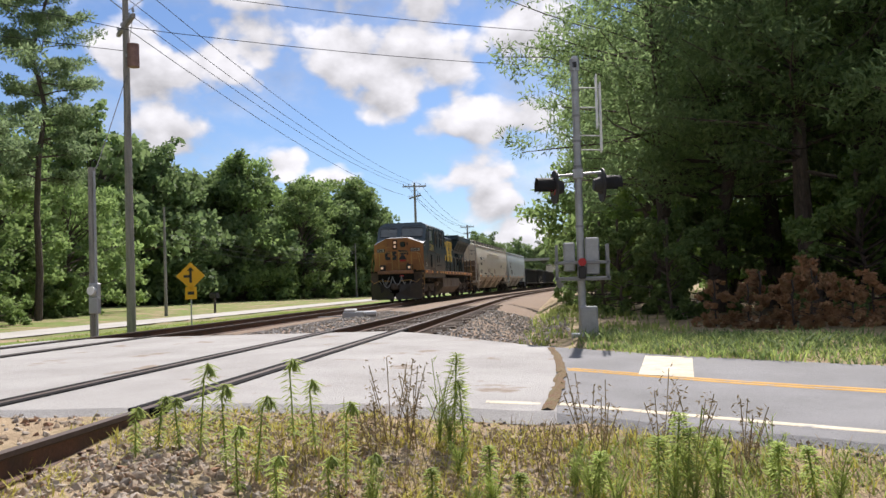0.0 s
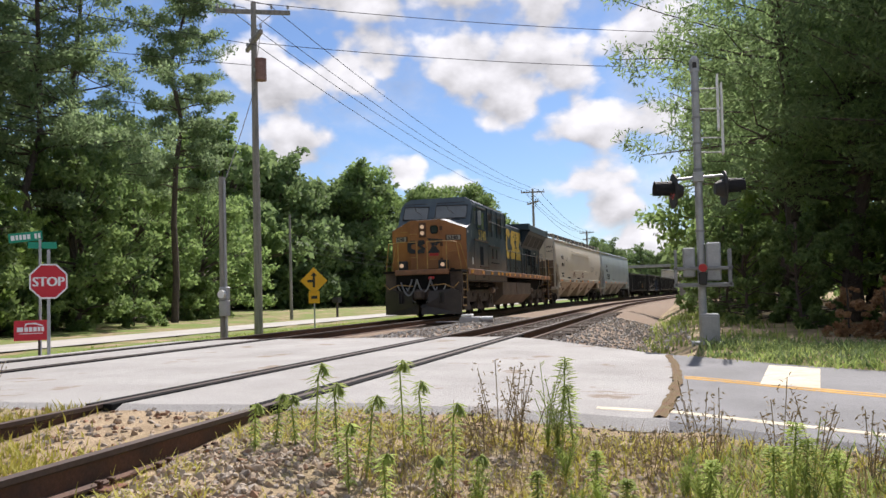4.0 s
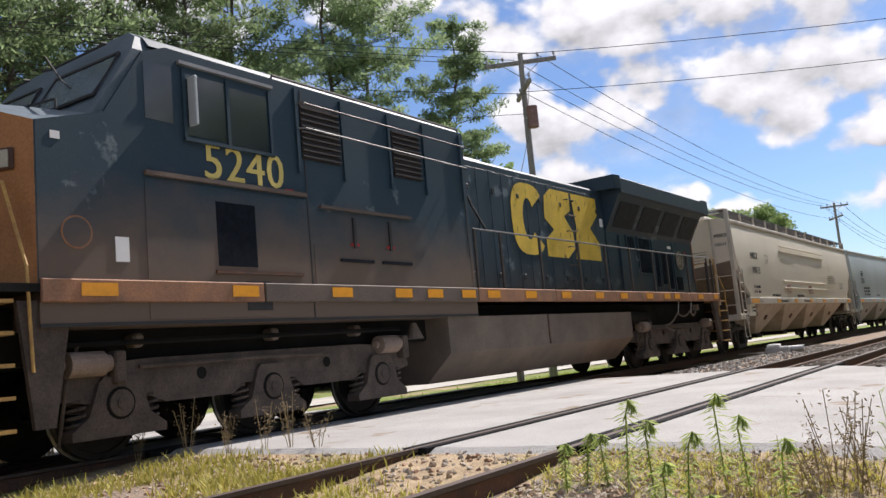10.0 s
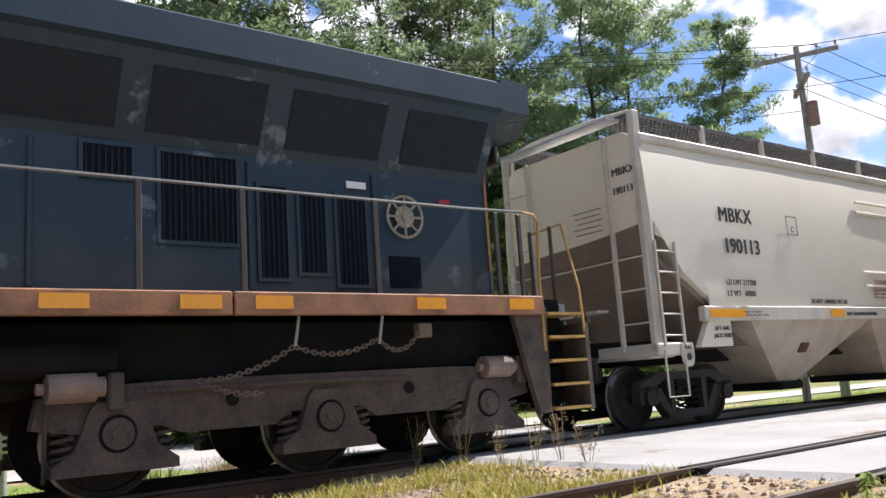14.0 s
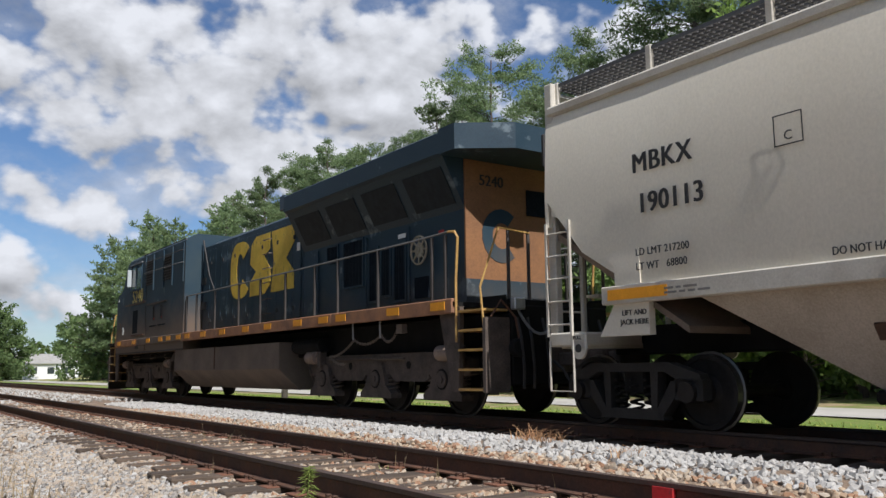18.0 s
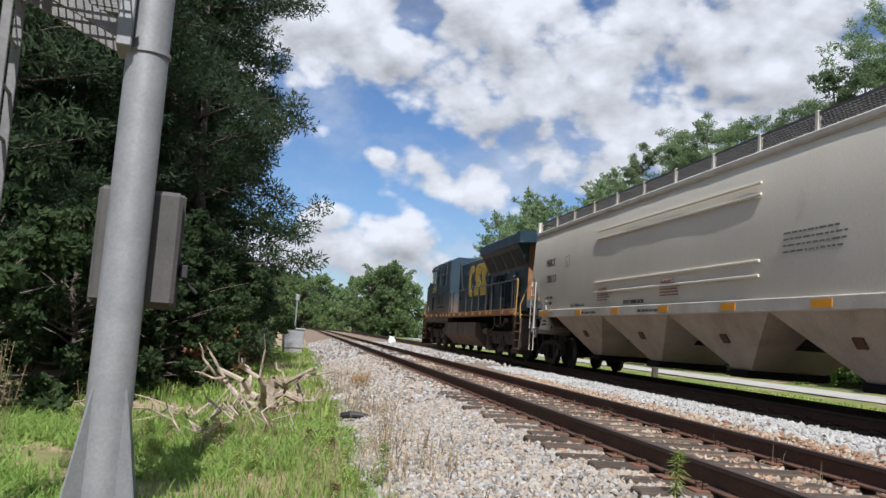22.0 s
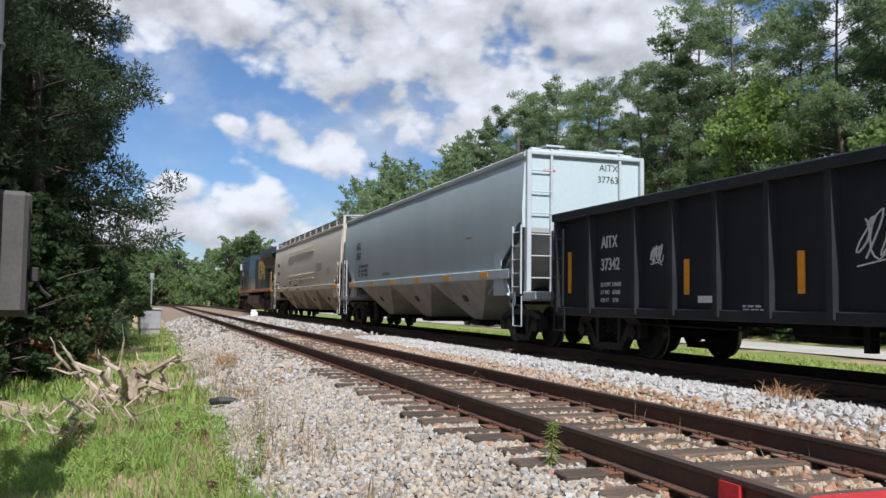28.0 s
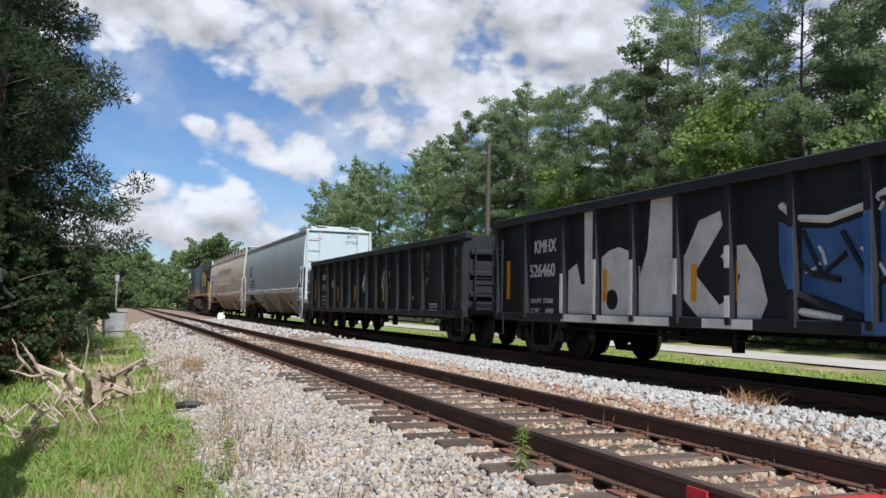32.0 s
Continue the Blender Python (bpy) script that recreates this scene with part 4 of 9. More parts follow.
def block_mark(car, name, y0, y1, z0, z1, x, mat):
    """The railway's mark as plain heavy shapes in its colour."""
    w = (y1 - y0) / 3.05
    b = bmesh.new()
    # a thick open ring
    yc, zc = y0 + w / 2, (z0 + z1) / 2
    hy, hz = w / 2, (z1 - z0) / 2
    def arc(a0, a1, n=18):
        out, inn = [], []
        for i in range(n + 1):
            a = radians(a0 + (a1 - a0) * i / n)
            out.append((yc + hy * 1.04 * math.copysign(abs(math.cos(a)) ** 0.7, math.cos(a)), zc + hz * math.copysign(abs(math.sin(a)) ** 0.7, math.sin(a))))
            inn.append((yc + hy * 0.36 * math.cos(a), zc + hz * 0.58 * math.sin(a)))
        return out, inn
    out, inn = arc(38, 322)
    prism(b, out + inn[::-1], "x", x, x + 0.006)
    part(name, b, mat, car, "worn yellow mark of heavy plain shapes")
    # two stacked blocks joined by a slanted band
    y = y0 + w * 1.03
    b = prismed([(y, z0), (y, z0 + hz * 0.5), (y + w * 0.3, zc - hz * 0.2), (y, zc + hz * 0.1), (y + w * 0.05, z1 - hz * 0.25), (y + w * 0.28, z1), (y + w * 0.95, z1), (y + w * 0.95, z1 - hz * 0.55), (y + w * 0.7, zc + hz * 0.25), (y + w * 0.98, zc - hz * 0.2), (y + w, z0 + hz * 0.3), (y + w * 0.72, z0)], "x", x, x + 0.006)
    part(name, b, mat, car)
    # a block notched from both sides
    y = y0 + w * 2.05
    b = prismed([(y, z0), (y + w * 0.12, zc), (y, z1), (y + w, z1), (y + w, zc + hz * 0.45), (y + w * 0.66, zc), (y + w, zc - hz * 0.45), (y + w, z0)], "x", x, x + 0.006)
    part(name, b, mat, car)


def handrail(car, pts, r=0.018, mat="rail_yellow"):
    return part("handrail", piped(pts, r, 6), mat, car)


def steps(car, y0, y1, s, z0=0.42, z1=1.6, n=5):
    for i in range(n):
        z = z0 + (z1 - z0) * i / (n - 1)
        part("step", boxed(s * 1.02, s * 1.5, y0, y1, z, z + 0.035), "rail_yellow", car)
        part("step_back", boxed(s * 1.03, s * 1.06, y0, y1, z + 0.035, z + 0.25), "underframe", car)


M["rear_orange"] = material("dark_orange_paint", (0.27, 0.125, 0.05), 0.7, vary=0.35, scale=1.4, second=(0.20, 0.095, 0.045))


def chained(path):
    """Links of a chain along the path, each turned against the next."""
    b = bmesh.new()
    length = sum((q - p).length for p, q in zip(path, path[1:]))
    n = int(length / 0.05)
    for i in range(n):
        f = (i + 0.5) / n * (len(path) - 1)
        k = min(int(f), len(path) - 2)
        c, d = path[k].lerp(path[k + 1], f - k), (path[k + 1] - path[k]).normalized()
        o = Vector((1, 0, 0)) if i % 2 else d.cross(Vector((1, 0, 0))).normalized()
        pipe(b, [c + d * 0.038 * math.cos(t) + o * 0.024 * math.sin(t) for t in (j * math.pi / 3 for j in range(7))], 0.0085, 4)
    return b


def locomotive():
    L = thing("locomotive", "navy blue and orange diesel freight locomotive, dusty and worn", "locomotive")
    def P(name, b, mat, label="", smooth=False):
        return part(name, b, mat, L, label, smooth)
    # frame, deck and skirts
    P("underframe", boxed(-1.0, 1.0, 0.9, 23.4, 1.02, 1.6, 0.03), "underframe")
    P("deck", boxed(-1.52, 1.52, 0.75, 22.68, 1.70, 1.78), "underframe")
    P("rear_platform", boxed(-1.02, 1.02, 22.68, 23.45, 1.70, 1.78), "underframe")
    for s in (-1, 1):
        for y0, y1 in ((1.8, 4.6), (4.62, 9.4), (9.42, 12.2), (12.22, 15.4), (15.42, 18.6), (18.62, 22.68)):
            P("side_sill", boxed(s * 1.46, s * 1.545, y0, y1, 1.60, 1.83, 0.012), "sill" if y0 > 9.4 or y0 < 2 else "navy_dirty", "rusted orange side sill" if y0 > 9.4 else "")
        for y in (2.4, 4.3, 6.0, 7.35, 8.15, 9.1, 9.89, 11.2, 12.65, 14.21, 15.53, 17.1, 18.29, 19.03, 20.94, 22.3):
            P("reflector", boxed(s * 1.545, s * 1.553, y - 0.2, y + 0.2, 1.66, 1.79), "reflector")
    # nose with its faceted front, peaked top and door
    nose = bmesh.new()
    half = [(1.49, 1.79), (0.62, 1.38), (-0.62, 1.38), (-1.49, 1.79)]
    top = [3.38, 3.72, 3.72, 3.38]
    lo = [nose.verts.new((x, y, 1.78)) for x, y in half]
    hi = [nose.verts.new((x, y, z)) for (x, y), z in zip(half, top)]
    back_lo = [nose.verts.new((x, 2.6, 1.78)) for x in (1.49, -1.49)]
    back_hi = [nose.verts.new((1.49, 2.6, 3.6)), nose.verts.new((0.62, 2.6, 3.84)), nose.verts.new((-0.62, 2.6, 3.84)), nose.verts.new((-1.49, 2.6, 3.6))]
    for i in range(3):
        nose.faces.new((lo[i], lo[i + 1], hi[i + 1], hi[i]))
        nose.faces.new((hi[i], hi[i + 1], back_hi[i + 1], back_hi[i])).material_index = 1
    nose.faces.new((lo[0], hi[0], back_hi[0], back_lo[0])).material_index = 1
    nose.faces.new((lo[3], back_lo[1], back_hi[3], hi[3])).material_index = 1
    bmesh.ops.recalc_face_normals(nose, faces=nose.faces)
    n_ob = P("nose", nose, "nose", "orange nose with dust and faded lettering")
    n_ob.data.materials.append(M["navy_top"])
    P("nose_door", boxed(-0.1, 0.56, 1.345, 1.38, 1.85, 3.66, 0.02), "nose")
    P("nose_door_window", boxed(0.2, 0.5, 1.325, 1.35, 3.18, 3.5, 0.06), "glass_dark", "rounded nose window")
    P("headlight_box", boxed(-0.26, 0.02, 1.30, 1.40, 3.06, 3.62, 0.02), "rust")
    for z in (3.22, 3.46):
        P("headlight", rod(bmesh.new(), (-0.12, 1.30, z), (-0.12, 1.28, z), 0.08, 0.075, 16), "lens", "lit twin headlight")
    for x in (-1.03, 1.03):
        nb = boxed(-0.3, 0.3, -0.03, 0.04, -0.11, 0.11, 0.012)
        bmesh.ops.transform(nb, matrix=pose(x, 1.57, 3.02, 0, 0, math.copysign(25.5, x)), verts=nb.verts)
        P("number_board", nb, "rust")
        nb = boxed(-0.26, 0.26, -0.045, -0.03, -0.085, 0.085)
        bmesh.ops.transform(nb, matrix=pose(x, 1.57, 3.02, 0, 0, math.copysign(25.5, x)), verts=nb.verts)
        P("number_glass", nb, "board", "pale number board")
        writing("number", "5240", 0.2, "ink", L, pose(x, 1.57, 3.02, 0, 0, math.copysign(25.5, x)) @ pose(-0.23, -0.048, -0.07, 90), 0.006)
    # faded mark on the nose, in plain shapes
    for outline in ([(-0.66, 2.58), (-0.56, 2.5), (-0.38, 2.5), (-0.38, 2.62), (-0.52, 2.66), (-0.52, 2.78), (-0.38, 2.8), (-0.38, 2.9), (-0.56, 2.9), (-0.66, 2.8)], [(-0.3, 2.5), (-0.06, 2.5), (-0.02, 2.66), (-0.16, 2.74), (-0.02, 2.8), (-0.05, 2.9), (-0.26, 2.9), (-0.3, 2.74), (-0.16, 2.66), (-0.3, 2.6)], [(0.06, 2.5), (0.5, 2.5), (0.36, 2.7), (0.62, 2.9), (0.06, 2.96), (0.22, 2.7)]):
        P("nose_mark", prismed([(x * 1.12, z + (z - 2.7) * 0.25) for x, z in outline], "y", 1.338, 1.343), "nose_ink", "faded dark nose mark")
    P("red_label", boxed(0.14, 0.5, 1.338, 1.343, 2.34, 2.44), "red")
    for x, z in ((-0.5, 2.3), (-0.5, 3.2), (0.3, 2.2), (-0.9, 3.3), (1.0, 2.5)):
        yy = 1.38 + max(0, abs(x) - 0.62) * 0.48
        P("grab_iron", piped([(x - 0.14, yy, z), (x - 0.14, yy - 0.06, z), (x + 0.14, yy - 0.06, z), (x + 0.14, yy, z)], 0.011), "rail_yellow")
    for z in (2.1, 2.7, 3.3):
        P("door_hinge", boxed(0.56, 0.66, 1.33, 1.40, z, z + 0.16), "rust")
    # cab: raked windscreen, chamfered roof
    cab = bmesh.new()
    prof = [(1.8, 1.36), (1.8, 3.38), (2.55, 3.6), (3.05, 4.38), (3.35, 4.5), (9.4, 4.5), (9.4, 1.36)]
    prism(cab, prof, "x", -1.5, 1.5)
    P("cab_body", cab, "navy", "navy side with brown road dust along the bottom")
    roof = bmesh.new()
    prism(roof, [(-1.49, 4.47), (-1.38, 4.60), (-1.15, 4.72), (1.15, 4.72), (1.38, 4.60), (1.49, 4.47)], "y", 3.15, 9.35)
    P("cab_roof", roof, "navy")
    front = bmesh.new()
    a = [(x, 2.45 + (z - 3.6) * 0.62, z) for x, z in ((1.47, 3.55), (1.47, 4.40), (1.36, 4.60), (1.12, 4.74), (-1.12, 4.74), (-1.36, 4.60), (-1.47, 4.40), (-1.47, 3.55))]
    fv = [front.verts.new(p) for p in a]
    bv = [front.verts.new((p[0], 3.4, p[2])) for p in a]
    front.faces.new(fv)
    for i in range(8):
        front.faces.new((fv[i], bv[i], bv[(i + 1) % 8], fv[(i + 1) % 8]))
    bmesh.ops.recalc_face_normals(front, faces=front.faces)
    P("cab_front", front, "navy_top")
    for x0, x1 in ((-1.3, -0.28), (0.02, 1.3)):
        w = bmesh.new()
        v = [w.verts.new((x, 2.44 + (z - 3.6) * 0.62 - 0.02 + d, z)) for d in (0, 0.05) for x, z in ((x0, 3.9), (x1, 3.86), (x1, 4.36), (x0, 4.40))]
        w.faces.new(v[3::-1]), w.faces.new(v[4:])
        for i in range(4):
            w.faces.new((v[i], v[(i + 1) % 4], v[4 + (i + 1) % 4], v[4 + i]))
        bmesh.ops.recalc_face_normals(w, faces=w.faces)
        P("windscreen", w, "windshield", "dusty raked windscreen, sky reflection in its colour")
        fr = [(x0, 3.88), (x1, 3.84), (x1, 4.38), (x0, 4.42), (x0, 3.88)]
        P("windscreen_frame", piped([(x, 2.44 + (z - 3.6) * 0.62 - 0.02, z) for x, z in fr], 0.022, 4), "black")
        P("wiper", piped([(x0 + 0.5, 2.5, 4.46), (x0 + 0.55, 2.66, 4.2), (x0 + 0.78, 2.62, 4.05)], 0.012, 4), "black")
        P("wiper_rail", piped([(x0 + 0.05, 2.72, 4.46), (x0 + 0.07, 2.82, 4.5), (x1 - 0.1, 2.82, 4.5), (x1 - 0.05, 2.72, 4.46)], 0.014, 4), "black")
    P("cab_grab_rail", piped([(0.0, 2.2, 3.78), (0.0, 2.2, 3.86), (1.2, 2.2, 3.74), (1.2, 2.2, 3.64)], 0.014, 5), "black")
    P("horn", boxed(-0.3, 0.2, 4.2, 4.7, 4.72, 4.82, 0.03), "navy")
    # side of the cab and the equipment compartment
    for s in (-1, 1):
        X = s * 1.5
        def S(name, y0, y1, z0, z1, mat, t=0.012, label="", bevel=0.0):
            return P(name, boxed(X, X + s * t, y0, y1, z0, z1, bevel), mat, label)
        S("cab_window", 3.05, 3.42, 3.62, 4.28, "glass_dark", 0.006, bevel=0.0)
        S("cab_window", 3.6, 4.18, 3.52, 4.25, "glass_dark", 0.008, "dark open cab window")
        S("cab_window", 4.24, 4.86, 3.5, 4.22, "glass_dark", 0.008, "dark open cab window")
        for y in (3.55, 4.19, 4.88):
            S("window_post", y, y + 0.045, 3.46, 4.3, "navy", 0.03)
        S("window_sill", 3.55, 4.93, 3.44, 3.48, "navy", 0.05)
        S("rain_gutter", 3.5, 4.95, 4.34, 4.38, "alu", 0.05)
        P("wind_deflector", boxed(X + s * 0.02, X + s * 0.16, 3.62, 3.66, 3.62, 4.2, 0.01), "hgrey_light", "pale mirror and wind deflector")
        # belt rail, doors, grille, hinges
        S("belt_rail", 3.0, 5.45, 2.98, 3.03, "navy_dirty", 0.05)
        S("grille", 3.95, 4.55, 2.02, 2.78, "grille", 0.012, "brown dusted ventilation grille")
        S("lower_rail", 3.9, 5.3, 1.93, 1.97, "rust", 0.04)
        S("access_door", 3.0, 5.45, 1.42, 2.95, "navy", 0.008, "brown dusted access door")
        S("access_door", 5.55, 9.36, 1.62, 2.35, "navy", 0.006)
        S("step_recess", 4.35, 4.75, 1.5, 1.85, "black", 0.014)
        S("belt_rail", 5.7, 7.7, 2.86, 2.9, "navy_dirty", 0.05)
        for y in (6.35, 7.15):
            S("door_latch", y, y + 0.05, 2.35, 2.78, "black", 0.03)
            S("warning_label", y - 0.06, y + 0.12, 2.38, 2.42, "red", 0.01)
        S("lower_rail", 6.05, 6.75, 2.15, 2.19, "grille", 0.03)
        S("lower_rail", 6.95, 7.65, 2.15, 2.19, "grille", 0.03)
        S("louvre", 5.45, 6.2, 3.5, 4.3, "red_grille", 0.012, "red brown louvred grille")
        S("louvre", 7.4, 8.1, 3.5, 4.22, "red_grille", 0.012, "red brown louvred grille")
        for y0, y1 in ((5.45, 6.2), (7.4, 8.1)):
            sl = bmesh.new()
            for k in range(9):
                box(sl, X, X + s * 0.04, y0, y1, 3.53 + k * 0.083, 3.55 + k * 0.083)
            P("louvre_slat", sl, "stanchion_black")
        for y in (5.35, 6.25, 7.3, 8.2, 9.25):
            S("panel_post", y, y + 0.05, 3.3, 4.45, "navy", 0.035)
        P("catwalk_rail", piped([(X + s * 0.03, 5.4, 3.9), (X + s * 0.1, 5.45, 3.9), (X + s * 0.1, 9.3, 3.86), (X + s * 0.03, 9.36, 3.86)], 0.014), "rail_grey")
        P("catwalk_rail", piped([(X + s * 0.03, 5.4, 4.24), (X + s * 0.1, 5.45, 4.24), (X + s * 0.1, 9.3, 4.22), (X + s * 0.03, 9.36, 4.22)], 0.012), "stanchion_black")
        P("roof_rail", piped([(X - s * 0.03, 5.0, 4.48), (X - s * 0.03, 5.02, 4.56), (X - s * 0.03, 9.3, 4.56), (X - s * 0.03, 9.4, 4.3)], 0.018), "black")
        S("panel_joint", 5.48, 5.5, 1.4, 4.45, "black", 0.006)
        S("panel_joint", 9.3, 9.32, 1.62, 4.45, "black", 0.006)
        S("skirt_edge", 1.8, 9.4, 1.36, 1.4, "black", 0.006)
        S("data_plate", 2.62, 2.78, 2.02, 2.28, "sign_white", 0.008)
        S("white_label", 1.95, 2.05, 3.22, 3.3, "sign_white", 0.006)
        S("flag_label", 5.1, 5.24, 2.98, 3.06, "red", 0.006)
        P("round_mark", ring(bmesh.new(), 2.2, 2.3, 0.17, X, X + s * 0.005, 24), "sill")
        P("round_mark", ring(bmesh.new(), 2.2, 2.3, 0.15, X + s * 0.004, X + s * 0.008, 24), "navy")
    side_text(L, "road_number", "5240", 3.80, 3.05, 0.62, "number_yellow", 1.5, 0.004, 1.0, 1.06)
    # long hood with doors
    P("hood", boxed(-0.98, 0.98, 9.4, 16.2, 1.78, 4.34, 0.06), "navy_hood", "navy engine hood with faded blotches along its top")
    P("exhaust", boxed(-0.5, 0.5, 12.4, 14.2, 4.34, 4.5, 0.04), "underframe")
    P("hood_ridge", boxed(-0.6, 0.6, 9.4, 11.5, 4.34, 4.52, 0.05), "navy_hood")
    for s in (-1, 1):
        for i in range(14):
            y0 = 9.6 + i * 0.462
            P("hood_door", boxed(s * 0.985, s * 1.0, y0, y0 + 0.447, 1.92, 4.16, 0.006), "navy_hood")
            if i % 2:
                for z in (2.1, 3.72):
                    P("door_latch", boxed(s * 1.0, s * 1.022, y0 + 0.06, y0 + 0.15, z, z + 0.1, 0.008), "black")
            for z in (2.3, 3.1, 3.9):
                P("door_hinge", rod(bmesh.new(), (s * 1.004, y0 + 0.452, z - 0.05), (s * 1.004, y0 + 0.452, z + 0.05), 0.012, n=6), "navy_hood")
        for z in (3.9, 3.55, 3.2, 2.85, 2.45, 2.1):
            P("hood_step", piped([(s * 1.0, 14.05, z), (s * 1.08, 14.07, z), (s * 1.08, 14.43, z), (s * 1.0, 14.45, z)], 0.014), "navy_dirty")
        P("sand_box", boxed(s * 1.0, s * 1.04, 9.5, 9.75, 3.2, 3.4), "black")
        P("sand_box", boxed(s * 1.0, s * 1.04, 9.5, 9.85, 2.5, 2.7), "black")
        P("hood_pipe", piped([(s * 1.02, 9.5, 4.5), (s * 1.06, 10.2, 3.4), (s * 1.06, 10.6, 3.0)], 0.022), "black")
    block_mark(L, "side_mark", 11.74, 15.72, 2.6, 4.08, 1.006, "logo")
    P("data_plate", boxed(1.0, 1.008, 15.86, 16.02, 3.43, 3.62), "sign_white")
    # radiator end with overhanging wings
    rad = bmesh.new()
    prism(rad, [(-0.98, 1.78), (-0.98, 3.36), (-1.42, 4.18), (-1.5, 4.22), (-1.5, 4.56), (-1.36, 4.64), (1.36, 4.64), (1.5, 4.56), (1.5, 4.22), (1.42, 4.18), (0.98, 3.36), (0.98, 1.78)], "y", 16.2, 22.3)
    P("radiator_housing", rad, "navy_hood", "navy radiator housing with overhanging wings")
    P("radiator_nose", prismed([(-1.5, 22.3), (-1.5, 22.75), (-0.7, 23.3), (0.7, 23.3), (1.5, 22.75), (1.5, 22.3)], "z", 4.2, 4.62), "navy_hood")
    P("rear_light_box", boxed(-0.16, 0.16, 23.28, 23.36, 3.95, 4.5, 0.02), "black")
    P("wing_lead", prismed([(-1.46, 15.9), (-1.5, 16.2), (1.5, 16.2), (1.46, 15.9)], "z", 4.3, 4.62), "navy_hood")
    P("rear_panel", boxed(-1.0, 1.0, 22.3, 22.34, 2.2, 4.19), "rear_orange", "dark orange rear panel")
    P("rear_dust", boxed(-1.0, 1.0, 22.3, 22.345, 1.78, 2.2), "navy_hood")
    P("rear_vent", boxed(-0.75, -0.3, 22.34, 22.36, 3.35, 3.8), "grille")
    mark = [(0.25 - math.cos(radians(k)) * r, math.sin(radians(k)) * r * 1.1 + 2.95) for r, span in ((0.42, range(50, 311, 20)), (0.2, range(310, 49, -20))) for k in span]
    P("rear_mark", prismed(mark, "y", 22.341, 22.348), "navy", "faded curved dark mark")
    end_text(L, "road_number", "5240", 0.72, 22.342, 3.78, 0.26, "ink", 0.004, rear=True)
    for z in (4.1, 4.28):
        P("rear_light", rod(bmesh.new(), (0.0, 23.35, z), (0.0, 23.41, z), 0.1, n=14), "chrome_lens", "clear rear headlight")
    for s in (-1, 1):
        for y0, y1, z0, z1 in ((17.38, 17.83, 3.0, 3.3), (18.11, 18.9, 2.4, 3.3), (19.16, 19.47, 2.05, 3.05), (19.63, 19.94, 2.12, 2.98), (20.1, 20.47, 2.0, 3.02)):
            P("radiator_grille", boxed(s * 0.98, s * 0.992, y0, y1, z0, z1), "grille", "dark ribbed radiator grille")
            fr = bmesh.new()
            for p, q, u, v in ((y0 - 0.04, y0, z0 - 0.04, z1 + 0.04), (y1, y1 + 0.04, z0 - 0.04, z1 + 0.04), (y0, y1, z0 - 0.04, z0), (y0, y1, z1, z1 + 0.04)):
                box(fr, s * 0.98, s * 1.012, p, q, u, v)
            P("grille_frame", fr, "navy_hood")
            rb = bmesh.new()
            for k in range(int((y1 - y0) / 0.06)):
                box(rb, s * 0.992, s * 1.004, y0 + k * 0.06 + 0.02, y0 + k * 0.06 + 0.035, z0, z1)
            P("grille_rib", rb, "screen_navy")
        for y in (16.9, 19.02, 20.58):
            P("panel_post", boxed(s * 0.98, s * 1.02, y, y + 0.05, 1.92, 3.3, 0.008), "navy_hood")
        # dark screens hold the shade below the wings in their colour
        for y in (16.45, 17.95, 19.45, 20.95):
            P("radiator_screen", prismed([(s * 1.05, 3.47), (s * 1.36, 4.05), (s * 1.364, 4.045), (s * 1.054, 3.465)], "y", y, y + 1.2), "screen_navy", "dark radiator screen under the wing, shade in its colour")
        # hand brake wheel: rim, spokes and hub
        P("hand_brake_rim", piped([(s * 1.05, 21.0 + 0.25 * math.cos(k * math.pi / 12), 2.82 + 0.25 * math.sin(k * math.pi / 12)) for k in range(25)], 0.018, 6), "hand_wheel", "dusty pale hand brake wheel")
        for k in range(8):
            c, w = math.cos(k * math.pi / 4), math.sin(k * math.pi / 4)
            P("hand_brake_spoke", rod(bmesh.new(), (s * 1.04, 21.0 + 0.08 * c, 2.82 + 0.08 * w), (s * 1.05, 21.0 + 0.24 * c, 2.82 + 0.24 * w), 0.016, n=5), "hand_wheel")
        P("hand_brake_hub", ring(ring(bmesh.new(), 21.0, 2.82, 0.135, s * 1.02, s * 1.045, 18), 21.0, 2.82, 0.05, s * 1.045, s * 1.07, 10), "hand_wheel")
        P("lower_vent", boxed(s * 0.98, s * 1.0, 20.78, 21.22, 1.98, 2.35), "grille")
        P("white_label", boxed(s * 1.0, s * 1.006, 20.24, 20.5, 3.12, 3.2), "sign_white")
        P("red_label", boxed(s * 1.0, s * 1.006, 21.56, 21.72, 3.04, 3.09), "red")
    # handrails along the walkway and at both ends
    for s in (-1, 1):
        X = s * 1.47
        handrail(L, [(X, 9.5, 2.86), (X, 15, 2.86), (X, 21.6, 2.88), (X, 22.5, 2.9)]  if s > 0 else [(X, 9.5, 2.86), (X, 22.5, 2.9)], 0.02, "hgrey_dirty" if s < 0 else "rail_grey")
        handrail(L, [(X, 22.5, 2.9), (X, 22.68, 2.88), (X, 22.76, 2.78), (X, 22.7, 2.1), (X, 22.7, 1.15)], 0.022)
        for y in (9.55, 10.4, 11.87, 13.55, 14.9, 16.3, 17.74, 18.75, 20.3, 22.04, 22.42):
            P("stanchion", boxed(X - 0.022, X + 0.022, y - 0.03, y + 0.03, 1.6, 2.86, 0.008), "stanchion_black")
        # front steps, rails and corner plates
        steps(L, 1.0, 1.55, s)
